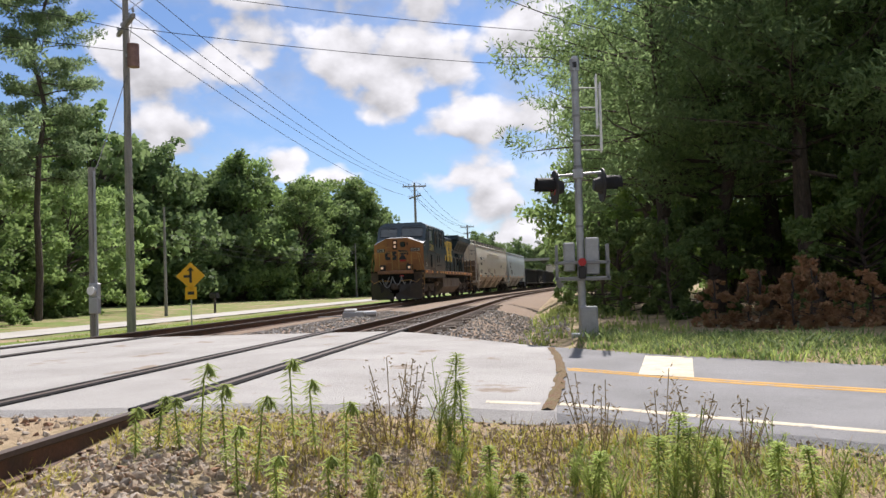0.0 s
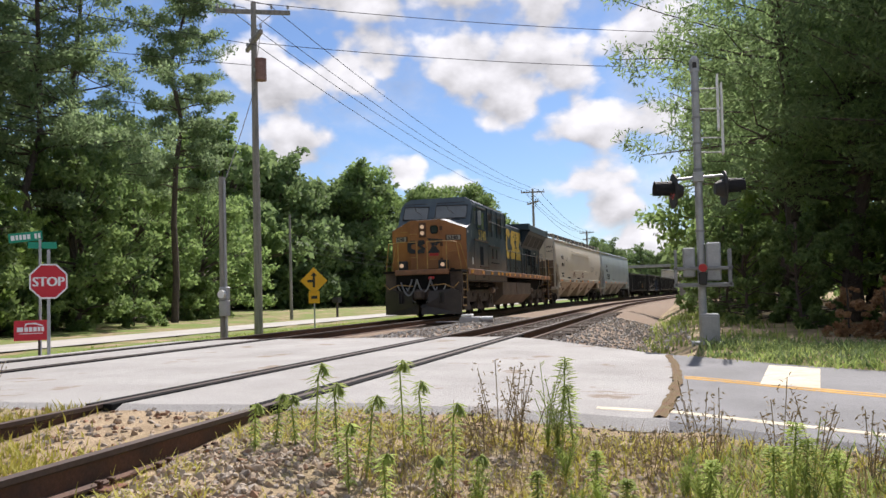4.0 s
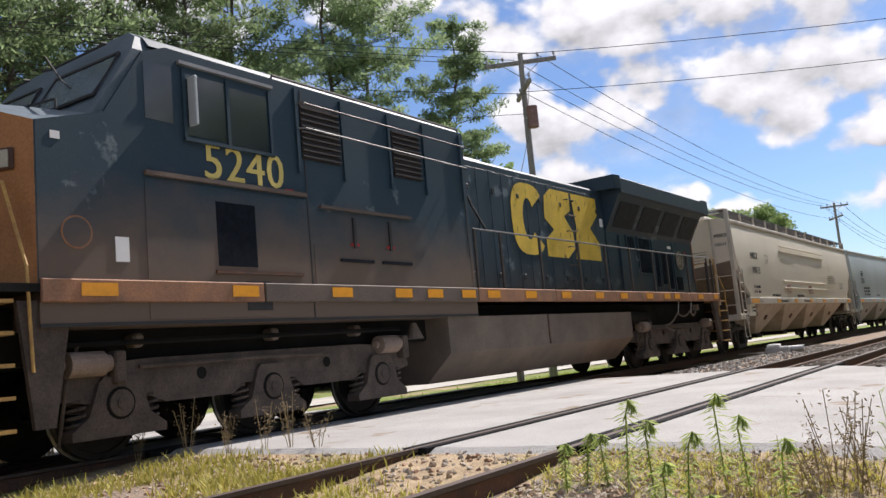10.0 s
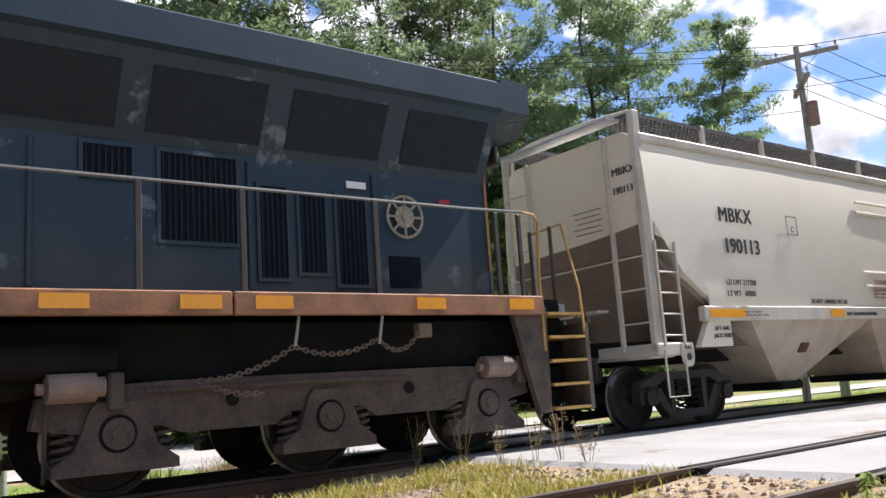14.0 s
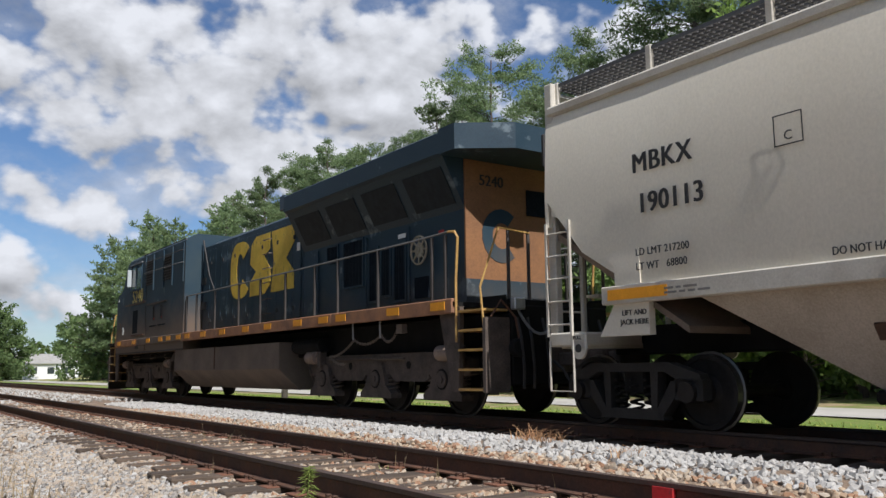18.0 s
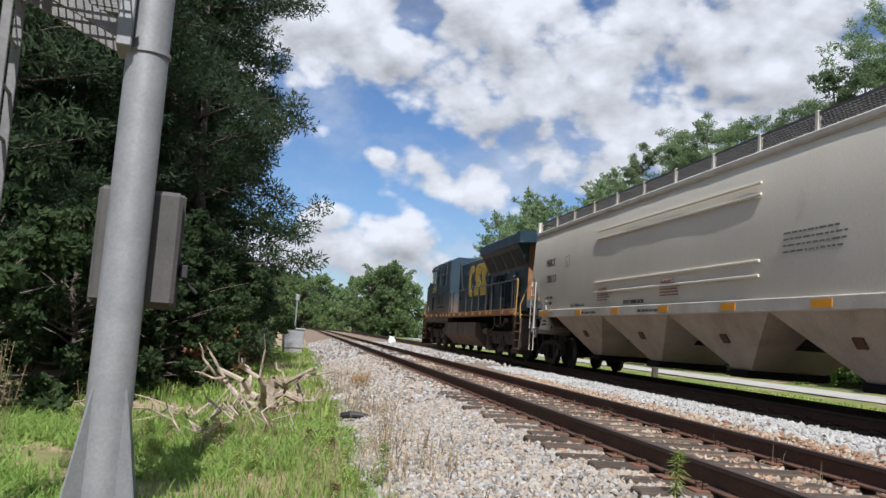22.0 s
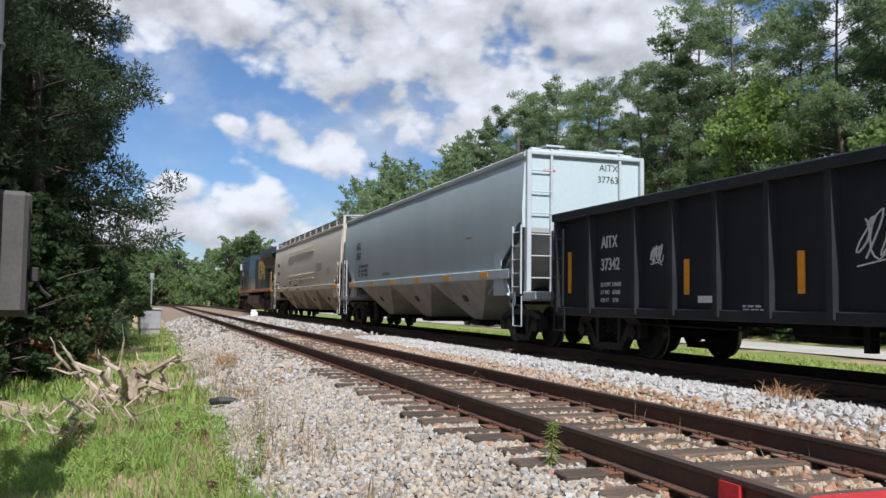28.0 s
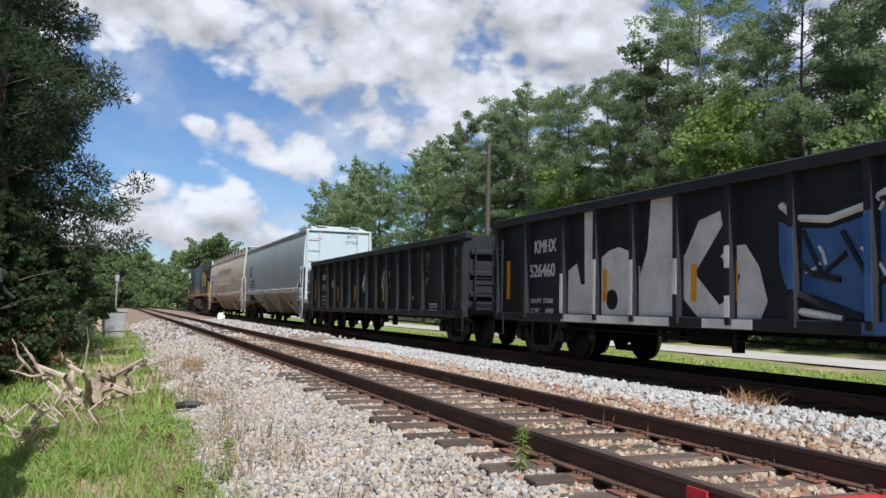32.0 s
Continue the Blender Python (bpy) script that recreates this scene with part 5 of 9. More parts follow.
        P("corner_plate", prismed([(1.6, 1.62), (2.15, 1.62), (1.95, 0.42), (1.75, 0.42)], "x", s * 1.4, s * 1.46), "truckframe")
        P("step_side", prismed([(0.92, 1.78), (1.02, 1.78), (1.02, 0.38), (0.92, 0.38)], "x", s * 1.04, s * 1.5), "truckframe")
        handrail(L, [(s * 0.95, 0.82, 2.86), (s * 1.32, 0.86, 2.82), (s * 1.46, 0.95, 2.0), (s * 1.46, 0.98, 1.0), (s * 1.36, 0.98, 0.86)])
        handrail(L, [(s * 1.2, 1.62, 2.8), (s * 1.3, 1.58, 2.76), (s * 1.5, 1.68, 1.95), (s * 1.5, 1.72, 0.95)])
        handrail(L, [(s * 0.2, 0.8, 2.86), (s * 0.95, 0.82, 2.86)])
        for x in (0.2, 0.95):
            P("stanchion", rod(bmesh.new(), (s * x, 0.82, 1.78), (s * x, 0.82, 2.86), 0.022, n=6), "rail_yellow")
        P("ditch_light_case", rod(bmesh.new(), (s * 0.8, 0.78, 1.98), (s * 0.8, 0.98, 1.98), 0.13, n=14), "black")
        P("ditch_light", rod(bmesh.new(), (s * 0.8, 0.765, 1.98), (s * 0.8, 0.78, 1.98), 0.08, n=16), "lens", "lit ditch light")
        P("ditch_light_bracket", boxed(s * 0.62, s * 0.98, 0.82, 1.02, 1.78, 2.15, 0.02), "black")
        # rear steps
        steps(L, 22.78, 23.4, s)
        P("step_side", prismed([(22.2, 1.7), (22.78, 1.7), (22.74, 0.4), (22.55, 0.4)], "x", s * 1.38, s * 1.46), "truckframe")
        P("step_side", prismed([(23.4, 1.5), (23.47, 1.5), (23.47, 0.4), (23.4, 0.4)], "x", s * 1.04, s * 1.5), "truckframe")
        handrail(L, [(s * 1.48, 23.42, 1.05), (s * 1.48, 23.42, 1.3), (s * 1.5, 23.36, 1.95), (s * 1.2, 23.44, 2.86), (s * 0.6, 23.44, 2.82)])
        for x in (0.6, 1.0):
            P("stanchion", rod(bmesh.new(), (s * x, 23.42, 1.78), (s * x, 23.42, 2.86), 0.028, n=6), "stanchion_black")
    # front end: anticlimber, plough, hoses
    P("anticlimber", boxed(-1.05, 1.05, 0.68, 0.8, 1.62, 1.82, 0.03), "sill")
    P("front_plate", boxed(-1.05, 1.05, 0.82, 0.95, 0.9, 1.7, 0.02), "underframe")
    for s in (-1, 1):
        pl = bmesh.new()
        v = [(0.06, 0.35, 0.14), (1.48, 0.8, 0.14), (1.48, 0.75, 0.95), (1.2, 0.66, 1.08), (0.32, 0.5, 1.0), (0.3, 0.45, 0.55), (0.06, 0.4, 0.5)]
        vf = [pl.verts.new((s * x, y, z)) for x, y, z in v]
        vb = [pl.verts.new((s * x, y + 0.06, z)) for x, y, z in v]
        pl.faces.new(vf), pl.faces.new(vb[::-1])
        for i in range(7):
            pl.faces.new((vf[i], vf[(i + 1) % 7], vb[(i + 1) % 7], vb[i]))
        bmesh.ops.recalc_face_normals(pl, faces=pl.faces)
        P("snow_plough", pl, "plough", "scuffed dark brown pilot plough")
        P("uncoupling_lever", piped([(s * 0.3, 0.55, 1.2), (s * 0.9, 0.55, 1.25), (s * 1.25, 0.6, 1.1), (s * 1.45, 0.62, 1.3)], 0.018), "rail_yellow")
        P("air_hose", piped(sag((s * 0.95, 0.66, 1.25), (s * 0.35, 0.6, 1.45), 0.42), 0.03), "hose", "grey hanging air hose")
        P("air_hose", piped(sag((s * 0.6, 0.66, 1.15), (s * 0.2, 0.5, 0.6), 0.1), 0.026), "hose")
        P("plough_slot", boxed(s * 0.72, s * 0.76, 0.44, 0.56, 0.55, 0.95), "black")
        P("plough_slot", boxed(s * 0.82, s * 0.86, 0.47, 0.6, 0.55, 0.95), "black")
    P("air_hose", piped(sag((-0.75, 0.5, 1.35), (-0.12, 0.46, 1.45), 0.55, 14), 0.03, 8), "hose", "grey hanging air hose")
    P("air_hose", piped(sag((-0.12, 0.46, 1.45), (0.42, 0.5, 1.5), 0.5, 14), 0.03, 8), "hose", "grey hanging air hose")
    P("red_connector", boxed(0.28, 0.5, 0.6, 0.72, 1.44, 1.54, 0.03), "red")
    coupler(L, 0.85, -1)
    coupler(L, 23.45, 1)
    P("rear_plate", boxed(-1.0, 1.0, 23.4, 23.48, 0.5, 1.7, 0.02), "underframe")
    for x in (-0.8, -0.5, 0.4, 0.7, 0.9):
        P("rear_hose", piped([(x, 23.48, 1.5), (x + 0.05, 23.63, 1.2), (x - 0.02, 23.6, 0.75), (x - 0.06, 23.54, 0.45)], 0.026), "black")
    P("jumper_cable", piped(sag((0.95, 23.5, 1.72), (0.25, 23.75, 1.6), 0.4, 10), 0.022), "hose", "grey sagging jumper cable")
    P("jumper_socket", boxed(0.8, 1.02, 23.46, 23.58, 1.62, 1.8, 0.02), "galv")
    P("cut_lever", piped([(1.45, 23.55, 1.5), (1.3, 23.6, 1.75), (1.05, 23.62, 1.5), (0.95, 23.6, 1.1)], 0.016), "rust")
    P("rear_air_tank", rod(bmesh.new(), (0.95, 23.5, 1.05), (0.95, 23.62, 1.05), 0.14, n=14), "underframe")
    # fuel tank and lower gear
    P("fuel_tank", prismed([(-1.46, 0.78), (-1.46, 1.36), (1.46, 1.36), (1.46, 0.78), (0.95, 0.32), (-0.95, 0.32)], "y", 8.55, 16.0), "tank", "dust-covered brown fuel tank")
    for s in (-1, 1):
        P("tank_seam", boxed(s * 1.46, s * 1.475, 11.9, 11.94, 0.8, 1.36), "rust")
        P("tank_bell", rod(bmesh.new(), (s * 1.25, 7.9, 1.05), (s * 1.25, 7.9, 1.3), 0.15, 0.04, 12), "tank")
        P("air_tank", rod(bmesh.new(), (s * 1.15, 16.3, 1.25), (s * 1.15, 17.6, 1.25), 0.16, n=14), "underframe")
        for a, b, d in (((s * 1.4, 18.3, 1.0), (s * 1.4, 19.3, 1.3), 0.08), ((s * 1.4, 19.3, 1.3), (s * 1.4, 20.3, 1.36), 0.12), ((s * 1.4, 20.3, 1.36), (s * 1.4, 20.85, 1.42), 0.16), ((s * 1.4, 18.35, 0.98), (s * 1.4, 18.95, 0.86), 0.05)):
            P("chain", chained(sag(a, b, d, 40)), "tank", "rusty hanging safety chain")
        for y in (19.3, 20.3):
            P("chain_hook", piped([(s * 1.42, y, 1.3), (s * 1.45, y + 0.04, 1.6)], 0.016), "hgrey_dirty")
        P("junction_box", boxed(s * 1.3, s * 1.42, 20.84, 21.02, 1.36, 1.52, 0.01), "tank")
        for y in (3.0, 5.0, 6.6):
            P("under_light", boxed(s * 1.0, s * 1.2, y, y + 0.14, 1.15, 1.3, 0.03), "tank")
        P("side_pipe", piped([(s * 1.2, 1.9, 1.2), (s * 1.2, 7.6, 1.22)], 0.03), "underframe")
    loco_bogie(L, 4.95)
    loco_bogie(L, 19.78)
    return L


# paler navy of nose and cab front, sunlight put into the colour
M["navy_top"] = material("sunlight_toned_navy", (0.085, 0.12, 0.145), 0.6, vary=0.3, scale=1.5, second=(0.05, 0.078, 0.098))
# navy near black: the shade under the wings is mixed into it
M["screen_navy"] = material("shade_dark_navy", (0.010, 0.019, 0.028), 0.6, vary=0.3, scale=6, spec=0.3)
M["nose_ink"] = material("worn_dark_nose_paint", (0.022, 0.028, 0.034), 0.65, vary=0.3, scale=3, spots=((0.26, 0.12, 0.045), 0.62, 4))
M["chrome_lens"] = material("clear_lamp_lens", (0.45, 0.46, 0.47), 0.15, 0.4, vary=0.1)
M["stanchion_black"] = material("dark_stanchion_steel", (0.06, 0.052, 0.048), 0.6, vary=0.4, scale=3)
M["number_yellow"] = material("pale_yellow_number", (0.72, 0.58, 0.17), 0.65, vary=0.2, scale=2.5)
M["hand_wheel"] = material("dusty_pale_wheel", (0.40, 0.36, 0.27), 0.8, vary=0.3, scale=6)
M["board"] = material("number_board_glass", (0.42, 0.40, 0.33), 0.4, vary=0.2)
M["plough"] = material("scuffed_plough_steel", (0.024, 0.021, 0.020), 0.45, vary=0.5, scale=2, second=(0.05, 0.042, 0.036), spots=((0.14, 0.12, 0.105), 0.7, 3))
M["rail_grey"] = material("grimy_handrail", (0.16, 0.16, 0.155), 0.6, vary=0.4, scale=3)


# dark grey because the backlit walkway's shade is put into the steel colour
M["mesh_grey"] = material("shade_dark_mesh_steel", (0.13, 0.13, 0.135), 0.6, 0.4, vary=0.3)


def hopper(length, name, tone, bays, marks, walkway):
    """A covered hopper car. length: over the end frames; local y from its front end."""
    H = thing("hopper_car", name, "hopper car")
    def P(n, b, mat, label="", smooth=False):
        return part(n, b, mat, H, label, smooth)
    mat, light, dirty = tone, tone + "_light", tone + "_dirty"
    a, b = 0.35, length - 0.35
    # body shell with bulging sides
    prof = [(-1.5, 1.72), (-1.53, 2.2), (-1.55, 3.0), (-1.5, 3.95), (-1.42, 4.22), (-1.15, 4.36), (1.15, 4.36), (1.42, 4.22), (1.5, 3.95), (1.55, 3.0), (1.53, 2.2), (1.5, 1.72)]
    body = bmesh.new()
    ys = np.linspace(a, b, 25)
    rings = []
    for i, y in enumerate(ys):
        d = 0.004 * math.sin(i * 2.1) + 0.003 * math.sin(i * 5.3)
        rings.append([body.verts.new((x * (1 + (d if 1.8 < z < 4.1 else 0) / 1.5), y, z)) for x, z in prof])
    k = len(prof)
    for r0, r1 in zip(rings, rings[1:]):
        for i in range(k):
            body.faces.new((r0[i], r0[(i + 1) % k], r1[(i + 1) % k], r1[i]))
    # slope sheets at the ends: cut the lower end corners back
    body.faces.new(rings[0][::-1]), body.faces.new(rings[-1])
    for v in body.verts:
        if v.co.z < 2.6:
            reach = 1.45 * (2.6 - v.co.z) / 0.88
            v.co.y = min(max(v.co.y, a + reach), b - reach)
    bmesh.ops.recalc_face_normals(body, faces=body.faces)
    bm_body = P("body", body, mat, smooth=True)
    bm_body.data.set_sharp_from_angle(angle=radians(28))
    for s in (-1, 1):
        P("side_sill", boxed(s * 1.44, s * 1.57, a + 1.0, b - 0.65, 1.5, 1.72, 0.015), light)
        P("top_chord", boxed(s * 1.36, s * 1.5, a, b, 4.14, 4.28, 0.03), light)
        for y, w in ((1.12, 0.92), (4.54, 0.46), (7.21, 0.48), (9.91, 0.5), (12.6, 0.5), (15.3, 0.5), (18.5, 0.9)):
            if a + y + w < b - 0.6:
                P("reflector", boxed(s * 1.57, s * 1.578, a + y, a + y + w, 1.545, 1.672), "reflector")
        # cut-out end posts and corner gussets
        for e, way in ((a, 1), (b, -1)):
            P("end_post", boxed(s * 1.36, s * 1.47, e - 0.05, e + 0.1, 1.1, 4.62 if walkway else 4.3, 0.015), light)
            P("gusset", prismed([(e + way * 0.1, 2.75), (e + way * 0.55, 2.62), (e + way * 1.2, 1.95), (e + way * 1.2, 1.72), (e + way * 1.6, 1.72), (e + way * 1.6, 2.7), (e + way * 0.1, 3.0)], "x", s * 1.5, s * 1.525), mat)
            P("end_sill", boxed(s * 0.35, s * 1.5, e - 0.05, e + 0.55, 1.02, 1.2, 0.02), light)
            P("jack_pad", prismed([(e + way * 0.9, 1.12), (e + way * 1.7, 1.12), (e + way * 1.7, 1.5), (e + way * 1.15, 1.5)], "x", s * 1.4, s * 1.5), mat)
            P("pull_lug", ring(boxed(s * 1.5, s * 1.54, e + way * 0.55 - 0.14, e + way * 0.55 + 0.14, 0.95, 1.2, 0.03), e + way * 0.55, 0.97, 0.12, s * 1.5, s * 1.54, 14), light)
            P("pull_hole", ring(bmesh.new(), e + way * 0.55, 0.99, 0.055, s * 1.54, s * 1.546, 12), "black")
            lo, hi = sorted((e + way * 0.02, e + way * 0.46))
            ladder(H, s * 1.56, lo, hi, 1.15, 2.65, 5, light)
            P("stirrup", piped([(s * 1.54, lo, 1.1), (s * 1.54, lo, 0.45), (s * 1.54, hi, 0.45), (s * 1.54, hi, 1.1)], 0.016), light)
    for e, way in ((a, 1), (b, -1)):
        # sloped end sheet and its frame
        P("slope_sheet", prismed([(e, 2.6), (e + way * 2.2, 1.2), (e + way * 2.2, 1.12), (e - way * 0.0, 2.5)], "x", -1.42, 1.42), "grime" if tone == "tan" else dirty, "grimy sloped end sheet")
        y0, y1 = sorted((e - way * 0.002, e + way * 0.05))
        P("end_sheet", prismed([(-1.54, 2.6), (-1.55, 3.0), (-1.5, 3.95), (-1.42, 4.22), (-1.15, 4.35), (1.15, 4.35), (1.42, 4.22), (1.5, 3.95), (1.55, 3.0), (1.54, 2.6)], "y", y0, y1), dirty if way < 0 and walkway else mat)
        P("end_platform", boxed(-1.3, 1.3, e - 0.02, e + 0.5 * way + 0.02, 1.0, 1.06), light)
        # inner posts with rungs out to the corner posts
        yo = e - way * 0.07
        for x, zs in ((way * 0.86, (1.5, 1.98, 2.45)), (-way * 0.86, (1.5, 1.98, 2.45, 2.92, 3.39, 3.86))):
            P("inner_post", boxed(x - 0.03, x + 0.03, min(yo, e), max(yo, e), 1.1, 4.36, 0.008), light)
            for z in zs:
                P("rung", rod(bmesh.new(), (x, yo, z), (math.copysign(1.42, x), yo, z), 0.014, n=6), light)
        P("end_rail", rod(bmesh.new(), (-0.86, yo, 2.42), (0.86, yo, 2.45), 0.014, n=6), light)
        P("brake_platform", boxed(-0.6, 0.6, e - way * 0.25, e, 1.72, 1.76), light)
        coupler(H, e, -way)
    P("brake_wheel", ring(bmesh.new(), 0, 0, 0.28, -0.02, 0.02, 20), light).matrix_basis = pose(-0.5, b + 0.16, 2.4, 0, 0, 90)
    P("roof_hatch_rib", boxed(-1.2, 1.2, b - 0.45, b - 0.3, 4.36, 4.44, 0.02), light)
    # discharge bays
    x0, x1 = a + 2.35, b - 2.35
    w = (x1 - x0) / bays
    P("centre_sill", boxed(-0.32, 0.32, a, b, 0.92, 1.3, 0.02), "underframe")
    for i in range(bays):
        c = x0 + w * (i + 0.5)
        bay = bmesh.new()
        t = [(s * 1.42, c + q * w * 0.5, 1.52) for s, q in ((-1, -1), (1, -1), (1, 1), (-1, 1))]
        l = [(s * 0.75, c + q * 0.3, 0.5) for s, q in ((-1, -1), (1, -1), (1, 1), (-1, 1))]
        tv, lv = [bay.verts.new(p) for p in t], [bay.verts.new(p) for p in l]
        for j in range(4):
            bay.faces.new((tv[j], tv[(j + 1) % 4], lv[(j + 1) % 4], lv[j]))
        bay.faces.new(lv), bay.faces.new(tv[::-1])
        bmesh.ops.recalc_face_normals(bay, faces=bay.faces)
        P("discharge_bay", bay, dirty, "sloped discharge bay with dust streaks")
        P("outlet_gate", boxed(-0.85, 0.85, c - 0.35, c + 0.35, 0.36, 0.5, 0.03), "underframe")
        for s in (-1, 1):
            h = boxed(-0.02, 0.02, -0.12, 0.12, -0.09, 0.09)
            bmesh.ops.transform(h, matrix=pose(s * 1.13, c, 1.06, 0, s * 33, 0), verts=h.verts)
            P("vibrator_bracket", h, "rust")
    # roof
    if walkway:
        for s in (-1, 1):
            q = bmesh.new()
            n_cells = int((b - a) / 0.10)
            for i in range(n_cells):
                y = a + (b - a) * i / n_cells
                box(q, s * 0.74, s * 1.36, y, y + 0.03, 4.57, 4.60)
            for i in range(8):
                x = 0.74 + i * 0.088
                box(q, s * x, s * (x + 0.02), a, b, 4.56, 4.61)
            P("roof_walkway", q, "mesh_grey", "expanded-metal roof walkway, shade in its dark colour")
            for i in range(13):
                y = a + 0.1 + (b - a - 0.2) * i / 12
                P("walkway_post", boxed(s * 1.33, s * 1.39, y - 0.045, y + 0.045, 4.2, 4.63, 0.01), light)
        P("roof_hatch", boxed(-0.45, 0.45, a + 0.8, b - 0.8, 4.36, 4.62, 0.05), light)
        for e, way in ((a, -1), (b, 1)):
            P("roof_end_rail", piped([(1.36, e, 4.2), (1.36, e + way * 0.02, 4.62), (0.6, e + way * 0.12, 4.64), (-0.6, e + way * 0.12, 4.64), (-1.36, e, 4.62), (-1.36, e, 4.2)], 0.03), light)
            P("end_walkway", boxed(-1.2, 1.2, e + way * 0.02, e + way * 0.3, 4.5, 4.54), "galv")
    else:
        P("roof_hatch", boxed(-0.4, 0.4, a + 0.6, b - 0.6, 4.36, 4.5, 0.05), light)
        for x in (-0.75, 0.75):
            P("roof_walkway", boxed(x - 0.22, x + 0.22, a, b, 4.42, 4.46), light)
        for e, way in ((a, -1), (b, 1)):
            P("roof_end_rail", boxed(-1.4, 1.4, e + way * 0.0, e + way * 0.08, 4.2, 4.3, 0.02), light)
    freight_bogie(H, 1.35)
    freight_bogie(H, length - 1.35)
    marks(H, a, b)
    return H


def tan_marks(H, a, b):
    X = 1.575
    side_text(H, "reporting_mark", "MBKX", a + 1.6, 3.03, 0.335, "ink", X, 0.006, 0.92, 1.1)
    side_text(H, "car_number", "190113", a + 1.66, 2.54, 0.335, "ink", X, 0.006, 0.92, 1.05)
    side_text(H, "load_limit", "LD LMT 217200", a + 1.6, 2.04, 0.125, "ink", X, 0.0012, 0.9, 1.05)
    side_text(H, "light_weight", "LT WT   68800", a + 1.6, 1.87, 0.125, "ink", X, 0.0012, 0.9, 1.05)
    for y in (4.01, 7.91):
        side_text(H, "warning_text", "DO NOT HAMMER ON CAR", a + y, 1.77, 0.115, "ink", X - 0.03, 0.001, 0.82)
    side_text(H, "warning_text", "VENT CAR WHEN UNLOADING", a + 8.84, 1.565, 0.085, "ink", 1.575, 0.001, 0.9)
    side_text(H, "warning_text", "VENT CAR WHEN UNLOADING", a + 5.06, 1.565, 0.085, "ink", 1.575, 0.001, 0.9)
    side_text(H, "jack_text", "LIFT AND", a + 1.28, 1.36, 0.09, "ink", 1.5, 0.001)
    side_text(H, "jack_text", "JACK HERE", a + 1.25, 1.25, 0.09, "ink", 1.5, 0.001)
    side_text(H, "pull_text", "PULL", a + 0.46, 1.1, 0.07, "ink", 1.542, 0.001)
    b_ = bmesh.new()
    for y0, y1, z0, z1 in ((0, 0.32, 0, 0.012), (0, 0.32, 0.31, 0.322), (0, 0.012, 0, 0.32), (0.31, 0.322, 0, 0.32)):
        box(b_, X, X + 0.004, a + 3.5 + y0, a + 3.5 + y1, 2.92 + z0, 2.92 + z1)
    part("plate_mark", b_, "ink", H)
    side_text(H, "plate_letter", "C", a + 3.61, 2.97, 0.14, "ink", X)
    for y in (6.2, 9.95):
        side_text(H, "warning_word", "WARNING", a + y + 0.05, 2.14, 0.13, "ink_rust", X - 0.005)
        bars(H, "stencil_block", a + y, 2.10, 0.85, 4, "ink_rust", 0.03, 0.062, X - 0.01)
    bars(H, "stencil_block", b - 5.6, 2.75, 1.7, 4, "ink_grey", 0.028, 0.1, X - 0.02)
    bars(H, "stencil_block", b - 3.0, 2.45, 0.8, 4, "ink_grey", 0.022, 0.08, X - 0.02)
    bars(H, "stencil_block", a + 2.0, 1.64, 0.6, 2, "ink_grey", 0.025, 0.05, 1.575)
    for z, y0, y1 in ((3.66, 5.98, 13.8), (3.46, 5.98, 13.8), (2.33, 5.94, 13.8), (2.08, 5.94, 13.8)):
        part("pressed_rib", boxed(X - 0.04, X + 0.0, a + y0, a + y1, z, z + 0.05, 0.010), "tan", H)
    end_text(H, "reporting_mark", "MBKX", 0.93, a - 0.003, 3.72, 0.165, "ink", 0.002)
    end_text(H, "car_number", "190113", 0.92, a - 0.003, 3.44, 0.15, "ink", 0.002, 0.88)
    e_ = bmesh.new()
    for i in range(5):
        box(e_, 0.06 + 0.04 * (i % 3), 0.66 - 0.03 * (i % 2), a - 0.006, a - 0.002, 3.3 - i * 0.085, 3.318 - i * 0.085)
    part("end_stencil", e_, "ink_grey", H)
    part("end_stain", prismed([(-1.35, 2.6), (-1.35, 2.72), (-0.6, 2.78), (0.2, 2.82), (0.9, 2.88), (1.35, 2.93), (1.35, 2.6)], "y", a - 0.005, a - 0.001), "grime", H)


def grey_marks(H, a, b):
    X = 1.555
    side_text(H, "reporting_mark", "AITX", a + 2.15, 2.95, 0.38, "ink", X, 0.0, 0.8)
    side_text(H, "car_number", "37763", a + 2.1, 2.56, 0.38, "ink", X, 0.0, 0.8)
    for z, words in ((2.24, "LD LMT  222800   101050 KG"), (2.07, "LT WT    63200    28660 KG"), (1.90, "CU FT     5808      164 CUM")):
        side_text(H, "load_data", words, a + 2.5, z, 0.145, "ink", X, 0.001, 0.86)
    bars(H, "stencil_block", a + 6.0, 1.95, 0.9, 1, "ink_grey", 0.09, 0.1, X - 0.02)
    bars(H, "stencil_block", b - 3.4, 2.6, 0.4, 1, "ink_grey", 0.05, 0.1, X)
    end_text(H, "reporting_mark", "AITX", -0.35, b, 3.95, 0.22, "ink", 0.0, rear=True)
    end_text(H, "car_number", "37763", -0.3, b, 3.68, 0.22, "ink", 0.0, rear=True)
    part("red_label", boxed(0.75, 1.05, b, b + 0.004, 3.85, 3.9), "red", H)


PAINTED_POSTS = (0.1, 1.44, 2.97, 4.1, 5.2, 6.33, 7.46, 8.6, 9.73, 10.87, 12.0, 13.13, 14.66, 16.0)


